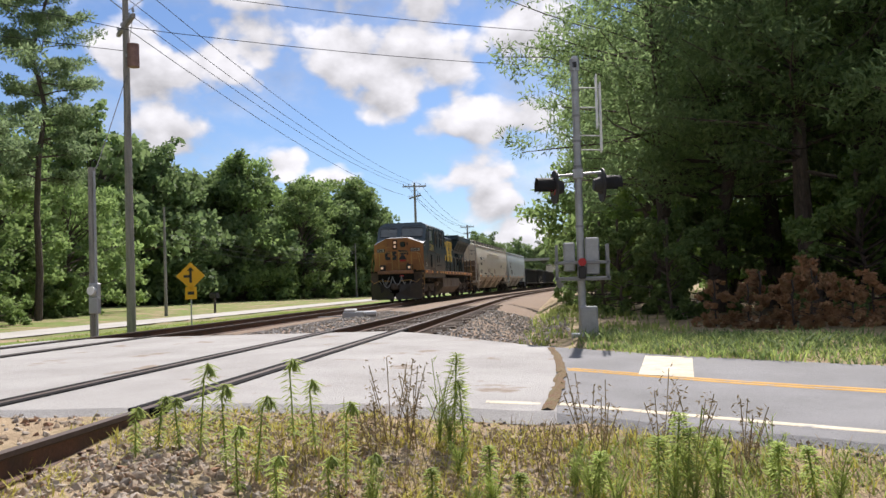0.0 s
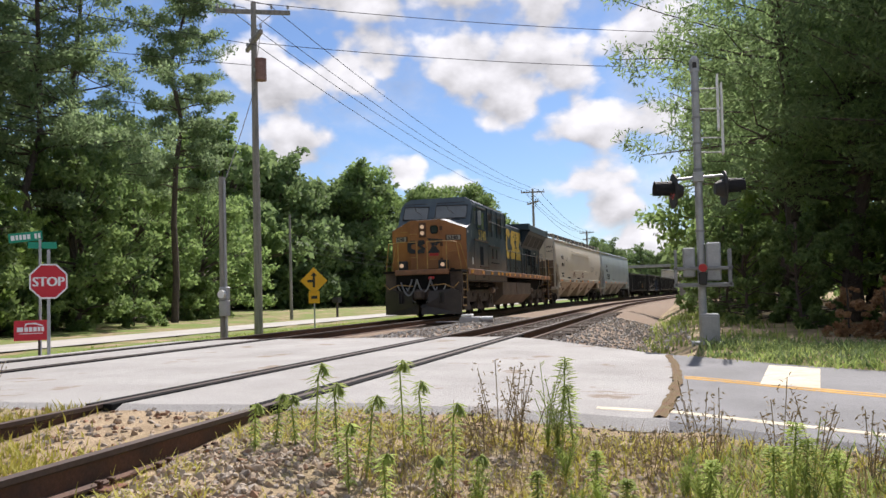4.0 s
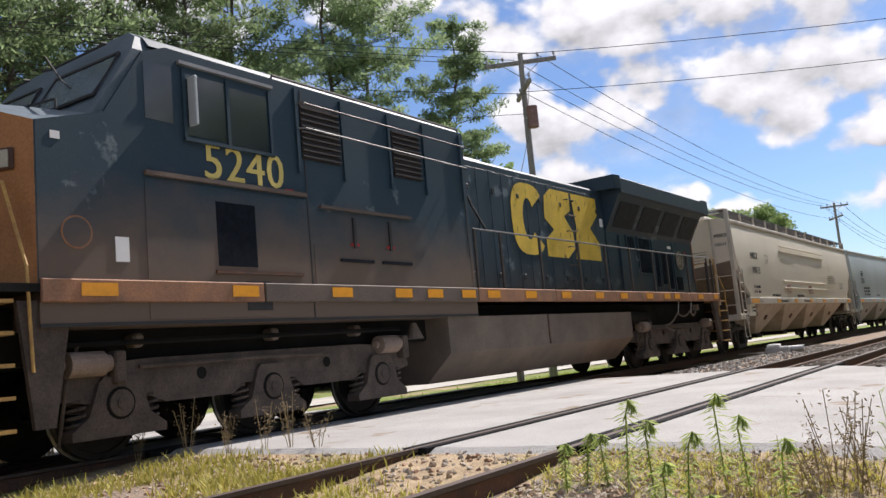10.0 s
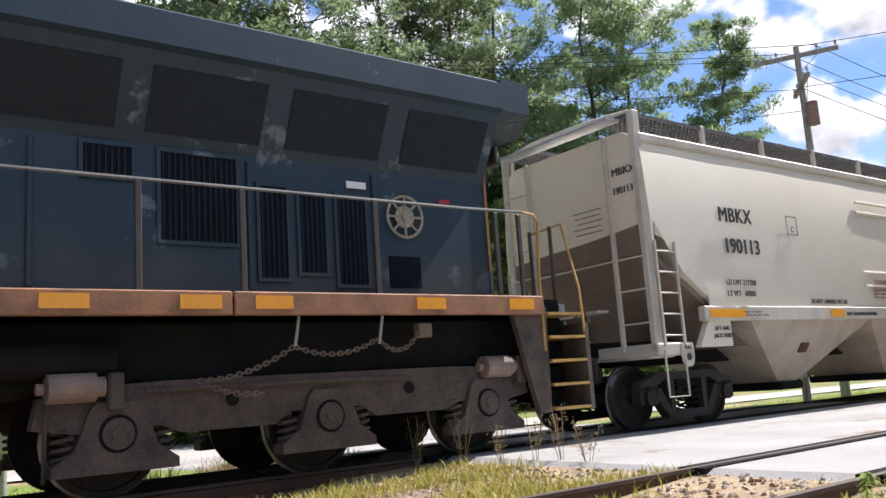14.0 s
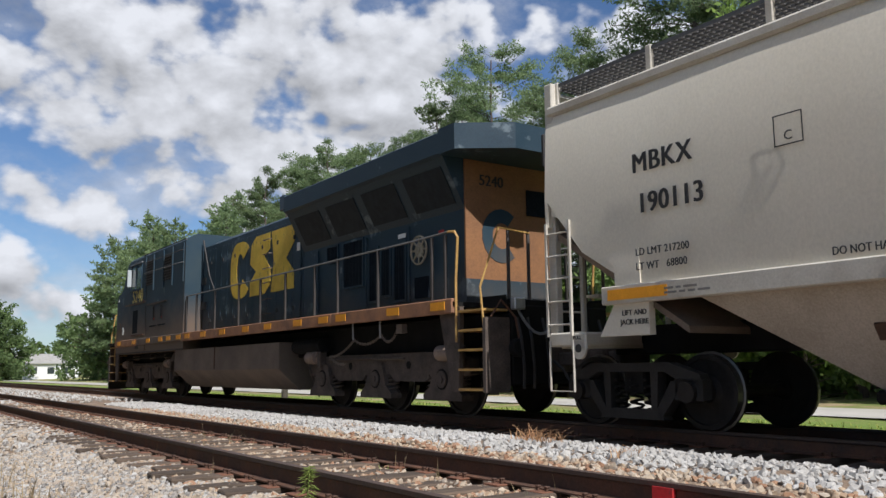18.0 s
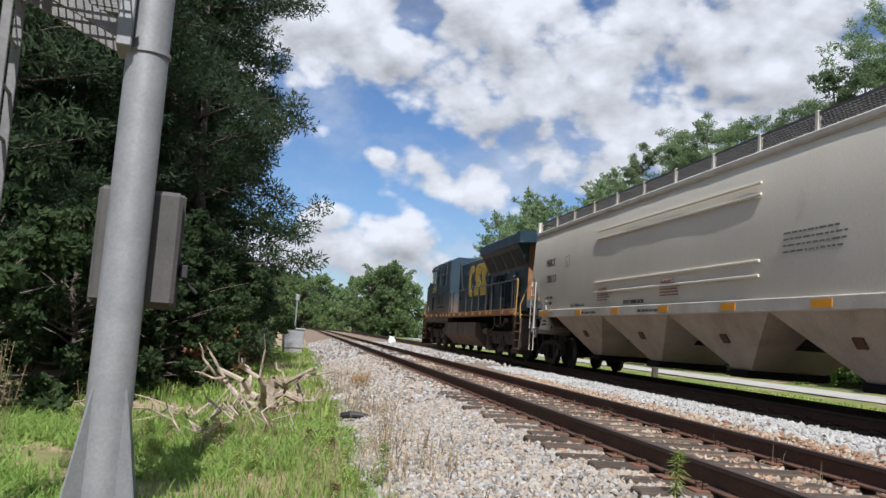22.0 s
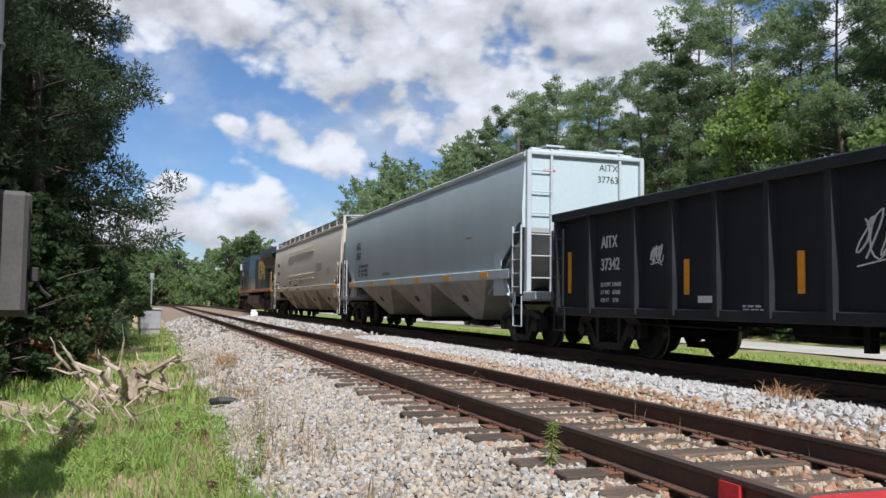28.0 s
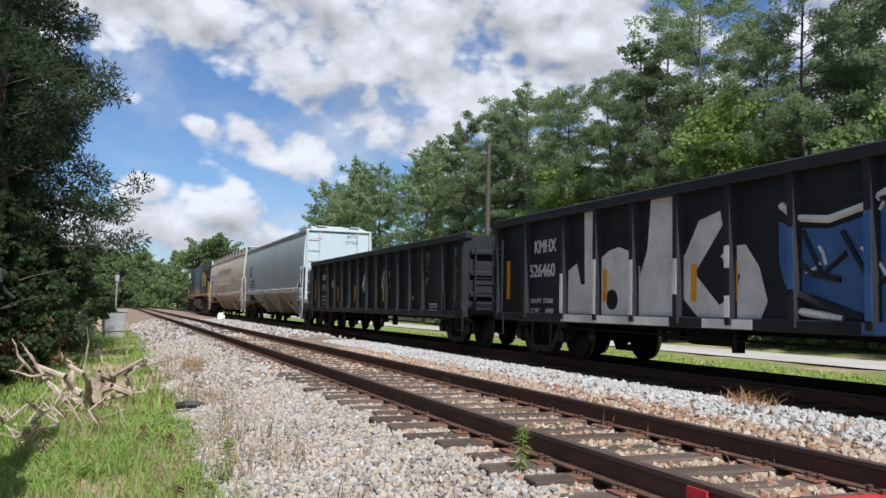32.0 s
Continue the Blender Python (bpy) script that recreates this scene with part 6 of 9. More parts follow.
def gondola(length, name, height, marks, posts, glints):
    G = thing("gondola_car", name, "gondola car")
    def P(n, b, mat, label=""):
        return part(n, b, mat, G, label)
    a, b = 0.3, length - 0.3
    z0, z1 = 0.78, height
    for s in (-1, 1):
        P("side_wall", boxed(s * 1.36, s * 1.42, a, b, z0, z1), "gond")
        P("top_chord", boxed(s * 1.34, s * 1.54, a - 0.05, b + 0.05, z1 - 0.1, z1 + 0.06, 0.02), "gond")
        P("bottom_sill", boxed(s * 1.36, s * 1.5, a, b, z0 - 0.06, z0 + 0.1, 0.015), "gond")
        for k in posts:
            y = a + k
            P("side_post", prismed([(s * 1.42, y - 0.09), (s * 1.53, y - 0.05), (s * 1.53, y + 0.05), (s * 1.42, y + 0.09)], "z", z0, z1 - 0.08), "gond")
        for y in glints:
            P("reflector", boxed(s * 1.42, s * 1.443, a + y - 0.06, a + y + 0.06, 1.1, 1.64, 0.003), "reflector")
        for y in (0.55, b - a - 0.8):
            P("reflector", boxed(s * 1.42, s * 1.443, a + y - 0.06, a + y + 0.06, 1.15, 1.95, 0.003), "reflector")
    for e, way in ((a, 1), (b, -1)):
        P("end_wall", boxed(-1.36, 1.36, e, e + way * 0.06, z0, z1), "gond")
        for z in (1.2, 1.7, 2.2):
            P("end_rib", boxed(-1.4, 1.4, e - way * 0.1, e, z, z + 0.12, 0.02), "gond")
        for s in (-1, 1):
            lo, hi = sorted((e + way * 0.05, e + way * 0.5))
            ladder(G, s * 1.56, lo, hi, 0.9, 2.4, 4, "gond")
            P("stirrup", piped([(s * 1.52, lo, 0.85), (s * 1.52, lo, 0.42), (s * 1.52, hi, 0.42), (s * 1.52, hi, 0.85)], 0.016), "gond")
        ladder(G, e - way * 0.14, 0.8, 1.3, 0.9, 2.4, 5, "gond", "x")
        coupler(G, e, -way)
    P("floor", boxed(-1.4, 1.4, a, b, 0.95, 1.05), "gond")
    P("centre_sill", boxed(-0.3, 0.3, a, b, 0.62, 0.98, 0.02), "underframe")
    P("brake_rod", piped([(1.2, 3.0, 0.62), (1.2, 9.0, 0.56), (1.2, length - 2.6, 0.5)], 0.018), "underframe")
    P("air_reservoir", rod(bmesh.new(), (0.7, length * 0.36, 0.62), (0.7, length * 0.36 + 1.0, 0.62), 0.17, n=12), "underframe")
    for y in (0.45, 0.62):
        P("under_bracket", boxed(1.1, 1.24, length * y, length * y + 0.1, 0.4, 0.75), "underframe")
    freight_bogie(G, 1.75)
    freight_bogie(G, length - 1.75)
    marks(G, a, b)
    return G


def scrawl(car, name, y, z, size, seed, mat="ink_white", x=1.425):
    """A spray-painted tag of looping strokes, no letters."""
    rng = random.Random(seed)
    for k in range(4):
        pts = []
        c, h, ph = y + size * (0.12 + 0.2 * k), size * rng.uniform(0.2, 0.34), rng.uniform(0, 6.28)
        for i in range(15):
            t = i / 14
            pts.append((x + 0.003, c + size * (0.13 * math.sin(2 * math.pi * t * 1.4 + ph) + 0.1 * (t - 0.5)), z + h * math.cos(2 * math.pi * t * 1.1 + 0.7 * ph) + 0.03 * rng.random()))
        part(name, piped(pts, 0.013, 4), mat, car, "sprayed scribble stroke" if k == 0 else "")
    part(name, piped([(x + 0.003, y, z - size * 0.38), (x + 0.003, y + size * 0.5, z - size * 0.30), (x + 0.003, y + size * 0.8, z - size * 0.42)], 0.012, 4), mat, car)


def gond_marks_a(G, a, b):
    X = 1.425
    side_text(G, "reporting_mark", "AITX", a + 1.76, 1.95, 0.31, "ink_white", X, 0.004, 0.8)
    side_text(G, "car_number", "37342", a + 1.74, 1.55, 0.31, "ink_white", X, 0.004, 0.84)
    side_text(G, "load_limit", "LD LMT 218400", a + 1.74, 1.26, 0.105, "ink_white", X, 0.001)
    side_text(G, "light_weight", "LT WT   67600", a + 1.74, 1.12, 0.105, "ink_white", X, 0.001)
    side_text(G, "volume", "CU FT    2791", a + 1.74, 0.98, 0.105, "ink_white", X, 0.001)
    scrawl(G, "scribble", a + 3.35, 1.75, 0.4, 3)
    scrawl(G, "scribble", a + 7.6, 1.75, 0.9, 4)
    scrawl(G, "scribble", a + 9.85, 1.75, 0.95, 5)
    scrawl(G, "scribble", a + 13.4, 2.2, 0.8, 6, "ink_grey")
    scrawl(G, "scribble", a + 13.5, 1.6, 0.6, 7, "ink_grey")
    part("white_plate", boxed(X, X + 0.006, a + 4.6, a + 4.95, 0.98, 1.08), "ink_white", G)
    part("white_plate", boxed(X, X + 0.006, a + 12.45, a + 12.85, 1.14, 1.25), "ink_white", G)
    bars(G, "stencil_block", a + 5.6, 0.95, 0.5, 2, "ink_white", 0.03, 0.05, X)
    bars(G, "stencil_block", a + 14.1, 1.05, 0.6, 3, "ink_white", 0.04, 0.07, X)


def gond_marks_b(G, a, b):
    X = 1.425
    side_text(G, "reporting_mark", "KMHX", a + 1.70, 2.05, 0.36, "ink_white", X, 0.006, 0.86)
    side_text(G, "car_number", "526460", a + 1.52, 1.58, 0.36, "ink_white", X, 0.006, 0.96)
    side_text(G, "load_limit", "LD LMT  217600", a + 1.58, 1.07, 0.13, "ink_white", X, 0.001)
    side_text(G, "light_weight", "LT WT      68400", a + 1.58, 0.88, 0.13, "ink_white", X, 0.001)
    # large sprayed shapes over panels, posts and sill
    def crossings(outline, y):
        zs = []
        for (y0, z0), (y1, z1) in zip(outline, outline[1:] + outline[:1]):
            if (y0 - y) * (y1 - y) < 0:
                zs.append(z0 + (z1 - z0) * (y - y0) / (y1 - y0))
        return sorted(zs)
    def spray(outline, mat, label, x=1.426):
        outline = [(y + 0.31, z) for y, z in outline]
        part("sprayed_shape", prismed([(a + y, z) for y, z in outline], "x", x, x + 0.004), mat, G, label)
        for yy in PAINTED_POSTS:
            zs = crossings(outline, yy)
            for lo, hi in zip(zs[::2], zs[1::2]):
                part("sprayed_shape", boxed(1.531, 1.535, a + yy - 0.05, a + yy + 0.05, max(lo, 0.885), min(hi, 2.67)), mat, G)
        low = sorted(y for y, z in outline if z < 0.8)
        for lo, hi in zip(low[::2], low[1::2]):
            part("sprayed_shape", boxed(1.501, 1.505, a + lo, a + hi, 0.735, 0.865), mat, G)
    white = "large white sprayed shape with rust spots"
    spray([(2.42, 1.0), (2.42, 1.35), (2.7, 1.65), (3.05, 1.78), (3.2, 1.4), (3.33, 1.4), (3.3, 2.7), (3.75, 2.7), (3.75, 1.8), (4.1, 1.95), (4.4, 2.0), (4.75, 1.9), (5.0, 1.65), (5.0, 0.74), (2.6, 0.74)], "graffiti_white", white)
    spray([(5.0, 0.741), (5.0, 1.5), (5.2, 1.9), (5.3, 2.7), (5.85, 2.7), (5.85, 0.741)], "graffiti_white", white)
    spray([(5.87, 1.65), (6.15, 1.8), (6.45, 2.25), (6.9, 2.35), (6.95, 2.15), (6.35, 1.5), (6.88, 1.05), (7.2, 1.2), (7.3, 1.45), (6.9, 1.72), (7.1, 1.85), (7.4, 1.85), (7.65, 1.55), (7.8, 1.1), (7.6, 0.74), (6.6, 0.74), (5.9, 1.3)], "graffiti_white", white)
    spray([(8.1, 1.3), (8.0, 1.6), (8.0, 2.1), (8.3, 2.0), (8.8, 1.95), (9.3, 2.05), (9.9, 2.3), (10.5, 2.5), (11.2, 2.2), (12.2, 2.5), (13.0, 2.0), (13.2, 1.1), (12.4, 0.74), (9.3, 0.74), (8.8, 1.1)], "graffiti_blue", "blue sprayed shape")
    part("sprayed_hole", rod(bmesh.new(), (1.431, a + 4.52, 1.13), (1.437, a + 4.52, 1.13), 0.17, n=20), "gond", G)
    def streak(points, r, mat):
        part("sprayed_stroke", piped([(1.432, a + 0.31 + y, z) for y, z in points], r, 6), mat, G)
    streak([(8.05, 2.3), (8.3, 2.12), (8.8, 2.06), (9.3, 2.16), (9.9, 2.42), (10.5, 2.6)], 0.05, "graffiti_white")
    streak([(10.6, 2.6), (11.2, 2.32), (12.2, 2.6)], 0.05, "graffiti_white")
    for k, (y, z, dy, dz) in enumerate(((8.45, 1.45, 0.22, 0.1), (8.65, 1.75, 0.1, -0.22), (9.25, 1.7, 0.35, -0.35), (9.5, 2.1, 0.12, 0.25), (10.1, 1.8, -0.25, -0.4), (10.5, 1.3, 0.4, 0.3), (11.3, 1.7, 0.3, -0.4), (12.0, 1.3, 0.2, 0.5))):
        streak([(y, z), (y + dy * 0.6, z + dz * 0.4), (y + dy, z + dz)], 0.022, "graffiti_white")
        streak([(y - 0.25, z + 0.2), (y + dy * 0.5, z + dz - 0.12), (y + dy + 0.3, z - 0.1)], 0.04, "gond")
    streak([(8.1, 1.25), (8.8, 1.05), (9.3, 0.9)], 0.06, "gond")
    streak([(8.2, 1.0), (8.6, 0.95), (9.0, 0.9)], 0.05, "graffiti_white")


def assemble():
    TRAIN.append((locomotive(), 7.0))
    TRAIN.append((hopper(20.8, "pale tan covered hopper car with walkway on its roof", "tan", 4, tan_marks, True), 31.55))
    TRAIN.append((hopper(18.4, "pale blue-grey covered hopper car with dented sides", "hgrey", 3, grey_marks, False), 52.5))
    TRAIN.append((gondola(17.3, "black open gondola car with orange reflectors", 2.68, gond_marks_a, [0.1, 1.44] + [2.97 + 1.076 * i for i in range(11)] + [15.2, 16.6], (4.33, 6.72, 10.04, 12.45)), 71.7))
    g = gondola(16.7, "black open gondola car covered in white and blue spray paint", 2.78, gond_marks_b, PAINTED_POSTS, (4.31, 6.65, 7.5, 11.05, 12.75))
    TRAIN.append((g, 90.05))
    for i, u in enumerate((107.6, 125.6, 143.6, 162.4)):
        TRAIN.append((copy_thing(TRAIN[3][0], Matrix.Identity(4)) if i != 2 else copy_thing(TRAIN[1][0], Matrix.Identity(4)), u if i < 3 else u + 3.6))


assemble()


# ---- masts, signs and poles ----
def flasher(parent, x, y, z, face):
    """A round crossing light with backing disc and hood; face: degrees of its heading."""
    f = part("light_backing", rod(bmesh.new(), (0, 0.02, 0), (0, -0.005, 0), 0.30, n=28), "black", parent, "round black backing disc")
    f.matrix_basis = pose(x, y, z, 0, 0, face)
    part("lens", rod(bmesh.new(), (0, -0.005, 0), (0, -0.03, 0), 0.15, 0.13, 20), "red_lens", f, "dark red lens")
    hood = bmesh.new()
    n = 14
    ring0, ring1 = [], []
    for i in range(n + 1):
        a = radians(-20 + 220 * i / n)
        ring0.append(hood.verts.new((0.17 * math.cos(a), 0.0, 0.17 * math.sin(a))))
        ring1.append(hood.verts.new((0.17 * math.cos(a), -0.32 - 0.0 * i, 0.17 * math.sin(a))))
    for i in range(n):
        hood.faces.new((ring0[i], ring0[i + 1], ring1[i + 1], ring1[i]))
    bmesh.ops.solidify(hood, geom=hood.faces[:], thickness=0.008)
    part("hood", hood, "black", f, "black hood over the lens")
    part("lamp_housing", rod(bmesh.new(), (0, 0.02, 0), (0, 0.16, 0), 0.16, 0.1, 16), "black", f)
    return f


M["red_lens"] = material("dark_red_lens", (0.16, 0.01, 0.012), 0.25, vary=0.1)
M["bungalow"] = material("grey_concrete_cabin", (0.34, 0.33, 0.31), 0.9, vary=0.25, scale=2)


def crossing_mast():
    x0, y0 = 0.48, 14.9
    z0 = land(x0, y0)
    m = thing("crossing_signal", "galvanised level crossing mast with two red flashers and equipment cabinet", "crossing signal", pose(x0, y0, z0, 0, 0.6, 0))
    def P(n, b, mat, label=""):
        return part(n, b, mat, m, label)
    P("mast", rod(bmesh.new(), (0, 0, 0), (0, 0, 4.65), 0.068, 0.064, 18), "galv")
    P("mast_top", rod(rod(bmesh.new(), (0, 0, 4.65), (0, 0, 4.86), 0.085, n=18), (0, 0, 4.86), (0, 0, 4.92), 0.075, 0.04, 18), "galv")
    P("top_opening", boxed(-0.035, 0.035, -0.09, -0.08, 4.7, 4.8), "black")
    for z in (4.3, 3.85, 3.4, 2.95, 1.9):
        P("clamp", rod(bmesh.new(), (0, 0, z - 0.02), (0, 0, z + 0.02), 0.078, n=18), "alu")
    P("base_cabinet", boxed(-0.05, 0.26, -0.16, 0.16, 0, 0.5, 0.015), "galv", "grey junction cabinet at the foot")
    P("base_cabinet_door", boxed(-0.02, 0.23, -0.175, -0.16, 0.04, 0.46, 0.008), "galv")
    P("foot", boxed(-0.2, 0.3, -0.2, 0.2, -0.12, 0.03, 0.01), "galv")
    # cross arm with the two lights
    P("cross_arm", piped([(-0.42, 0, 2.80), (0.46, 0, 2.84)], 0.025, 8), "galv")
    P("arm_clamp", boxed(-0.09, 0.09, -0.1, 0.1, 2.74, 2.90, 0.01), "galv")
    flasher(m, -0.42, -0.05, 2.60, -76)
    flasher(m, 0.42, 0.05, 2.62, 100)
    # short ladder rack beside the top
    for a, b in (((0.36, 0, 4.55), (0.4, 0, 3.62)), ((0.42, 0, 4.4), (0.47, 0, 3.2))):
        P("sign_edge", boxed(a[0] - 0.012, a[0] + 0.018, -0.14, 0.14, b[2], a[2], 0.004), "sign_white", "narrow white crossbuck board seen edge-on")
    for z in (4.35, 4.0, 3.5, 3.25):
        P("bracket", piped([(0.06, 0, z), (0.42, 0, z - 0.02)], 0.012, 6), "galv")
    # equipment cage
    for z in (0.97, 1.24):
        P("cage_rail", boxed(-0.46, 0.5, -0.17, -0.12, z, z + 0.05, 0.008), "alu")
        P("cage_rail", boxed(-0.46, 0.5, 0.12, 0.17, z, z + 0.05, 0.008), "alu")
    for x in (-0.42, 0.46):
        P("cage_post", boxed(x - 0.025, x + 0.025, -0.17, -0.12, 0.95, 1.58, 0.005), "alu")
        P("cage_post", boxed(x - 0.025, x + 0.025, 0.12, 0.17, 0.95, 1.58, 0.005), "alu")
    P("cage_floor", boxed(-0.46, 0.5, -0.16, 0.16, 0.95, 0.98), "alu")
    P("relay_case", boxed(0.08, 0.32, -0.1, 0.12, 1.05, 1.70, 0.02), "galv", "grey equipment case")
    P("relay_case", boxed(-0.30, -0.10, -0.1, 0.12, 1.12, 1.62, 0.02), "galv", "grey equipment case")
    for z in (1.22, 1.38, 1.54):
        P("conduit_cap", rod(bmesh.new(), (-0.22, -0.1, z), (-0.22, -0.14, z), 0.045, n=12), "galv")
    P("red_knob", rod(bmesh.new(), (0.02, -0.16, 1.27), (0.02, -0.22, 1.27), 0.07, n=12), "red")
    P("bell", boxed(-0.05, 0.08, -0.22, -0.14, 0.98, 1.2, 0.02), "black")


def signal_mast():
    """The tall mast with ladder and platform close beside the camera."""
    x0, y0 = 1.125, -5.95
    z0 = land(x0, y0) + 0.06
    m = thing("signal_mast", "grey painted steel signal mast with ladder, platform and junction box", "signal mast", pose(x0, y0, z0, 0, 0, 8))
    def P(n, b, mat, label=""):
        return part(n, b, mat, m, label)
    P("foundation", boxed(-0.36, 0.36, -0.36, 0.36, -0.5, -0.02, 0.03), "bungalow", "concrete foundation block")
    P("base_plate", boxed(-0.34, 0.34, -0.34, 0.34, -0.02, 0.015, 0.004), "alu")
    part("mast_tube", rod(bmesh.new(), (0, 0, 0), (0, 0, 6.5), 0.152, 0.132, 32), "alu", m, smooth=True).data.set_sharp_from_angle(angle=radians(40))
    for k in range(4):
        g = prismed([(0.12, 0.012), (0.34, 0.012), (0.34, 0.08), (0.15, 0.92), (0.12, 0.92)], "y", -0.008, 0.008)
        bmesh.ops.transform(g, matrix=Matrix.Rotation(radians(45 + 90 * k), 4, "Z"), verts=g.verts)
        P("base_gusset", g, "alu")
        b = rod(bmesh.new(), (0.25, 0.0, 0.0), (0.25, 0, 0.11), 0.018, n=8)
        rod(b, (0.25, 0, 0.015), (0.25, 0, 0.055), 0.036, n=6)
        bmesh.ops.transform(b, matrix=Matrix.Rotation(radians(90 * k), 4, "Z"), verts=b.verts)
        P("anchor_bolt", b, "rust")
    P("seam_weld", piped([(0.1, 0.1, 0.02), (0.1, 0.095, 0.6)], 0.008, 5), "alu")
    P("collar", rod(bmesh.new(), (0, 0, 3.2), (0, 0, 3.225), 0.157, n=32), "alu")
    # junction box behind the tube
    P("junction_box", boxed(-0.34, 0.23, -0.42, -0.17, 1.48, 2.30, 0.03), "box_grey", "dark grey junction box")
    P("box_lid", boxed(-0.36, 0.25, -0.47, -0.42, 1.46, 2.32, 0.02), "box_grey")
    P("box_latch", boxed(-0.42, -0.36, -0.46, -0.38, 1.70, 1.80, 0.008), "black")
    P("box_cable", piped([(-0.39, -0.44, 1.72), (-0.45, -0.45, 1.64), (-0.5, -0.45, 1.60)], 0.012), "black")
    for z in (1.45, 1.92):
        P("box_bracket", boxed(-0.12, 0.12, -0.18, -0.1, z, z + 0.05), "alu")
    # ladder and platform, away from the track
    for y in (-0.02, 0.36):
        P("ladder_stile", boxed(0.80, 0.86, y - 0.012, y + 0.012, -0.05, 6.4, 0.004), "ladder_grey")
    for i in range(18):
        P("ladder_rung", rod(bmesh.new(), (0.83, -0.02, 0.25 + i * 0.32), (0.83, 0.36, 0.25 + i * 0.32), 0.013, n=8), "ladder_grey")
    P("platform_bracket", prismed([(0.1, 3.22), (0.95, 3.58), (0.95, 3.66), (0.1, 3.34)], "y", 0.14, 0.17), "ladder_grey")
    P("platform_bracket", prismed([(0.1, 3.22), (0.95, 3.58), (0.95, 3.66), (0.1, 3.34)], "y", -0.26, -0.23), "ladder_grey")
    P("mast_bracket", boxed(0.1, 0.2, -0.16, 0.2, 3.2, 4.1, 0.008), "alu")
    for y in (-0.5, 0.5):
        P("platform_edge", boxed(0.14, 1.25, y - 0.02, y + 0.02, 3.64, 3.72), "ladder_grey")
    g = bmesh.new()
    for i in range(22):
        box(g, 0.16 + i * 0.05, 0.166 + i * 0.05, -0.48, 0.48, 3.66, 3.69)
    for j in range(14):
        box(g, 0.16, 1.24, -0.48 + j * 0.074, -0.474 + j * 0.074, 3.67, 3.685)
    P("platform_grating", g, "ladder_grey", "steel mesh platform floor")


M["box_grey"] = material("dull_grey_box_paint", (0.085, 0.08, 0.075), 0.7, vary=0.25, scale=3)
M["ladder_grey"] = material("weathered_grey_steel", (0.2, 0.195, 0.19), 0.6, 0.3, vary=0.3, scale=5)


def utility_pole(x, y, top, label, mat="pole_wood", arms=True, r=0.15, name="utility_pole"):
    z = land(x, y)
    p = thing(name, label, "utility pole", pose(x, y, z))
    part("pole", rod(bmesh.new(), (0, 0, -0.4), (0, 0, top - z), r, r * 0.62, 14), mat, p)
    if not arms:
        return p
    for zz, half, turn in ((top - z - 0.32, 1.26, 35), (top - z - 1.35, 1.0, -48)):
        a = part("crossarm", boxed(-half, half, -0.06, 0.06, -0.07, 0.07, 0.01), mat, p, "weathered timber crossarm")
        a.matrix_basis = pose(0, 0, zz, 0, -3, turn)
        for q in (-0.95, -0.5, 0.5, 0.95):
            part("insulator", rod(rod(bmesh.new(), (q * half, 0, 0.07), (q * half, 0, 0.17), 0.018, n=6), (q * half, 0, 0.15), (q * half, 0, 0.26), 0.05, 0.035, 10), "sign_back", a)
        for s in (-1, 1):
            part("brace", piped([(s * half * 0.55, 0.07, 0), (0, 0.1, -0.55)], 0.016, 4), "galv", a)
    return p


def wire(a, b, drop, label="sagging overhead wire", r=0.012):
    ob = part("overhead_wire", piped(sag(a, b, drop, 14), r, 4), "wire")
    return tagged(ob, "thin black sagging overhead wire", "wire", "overhead wires")


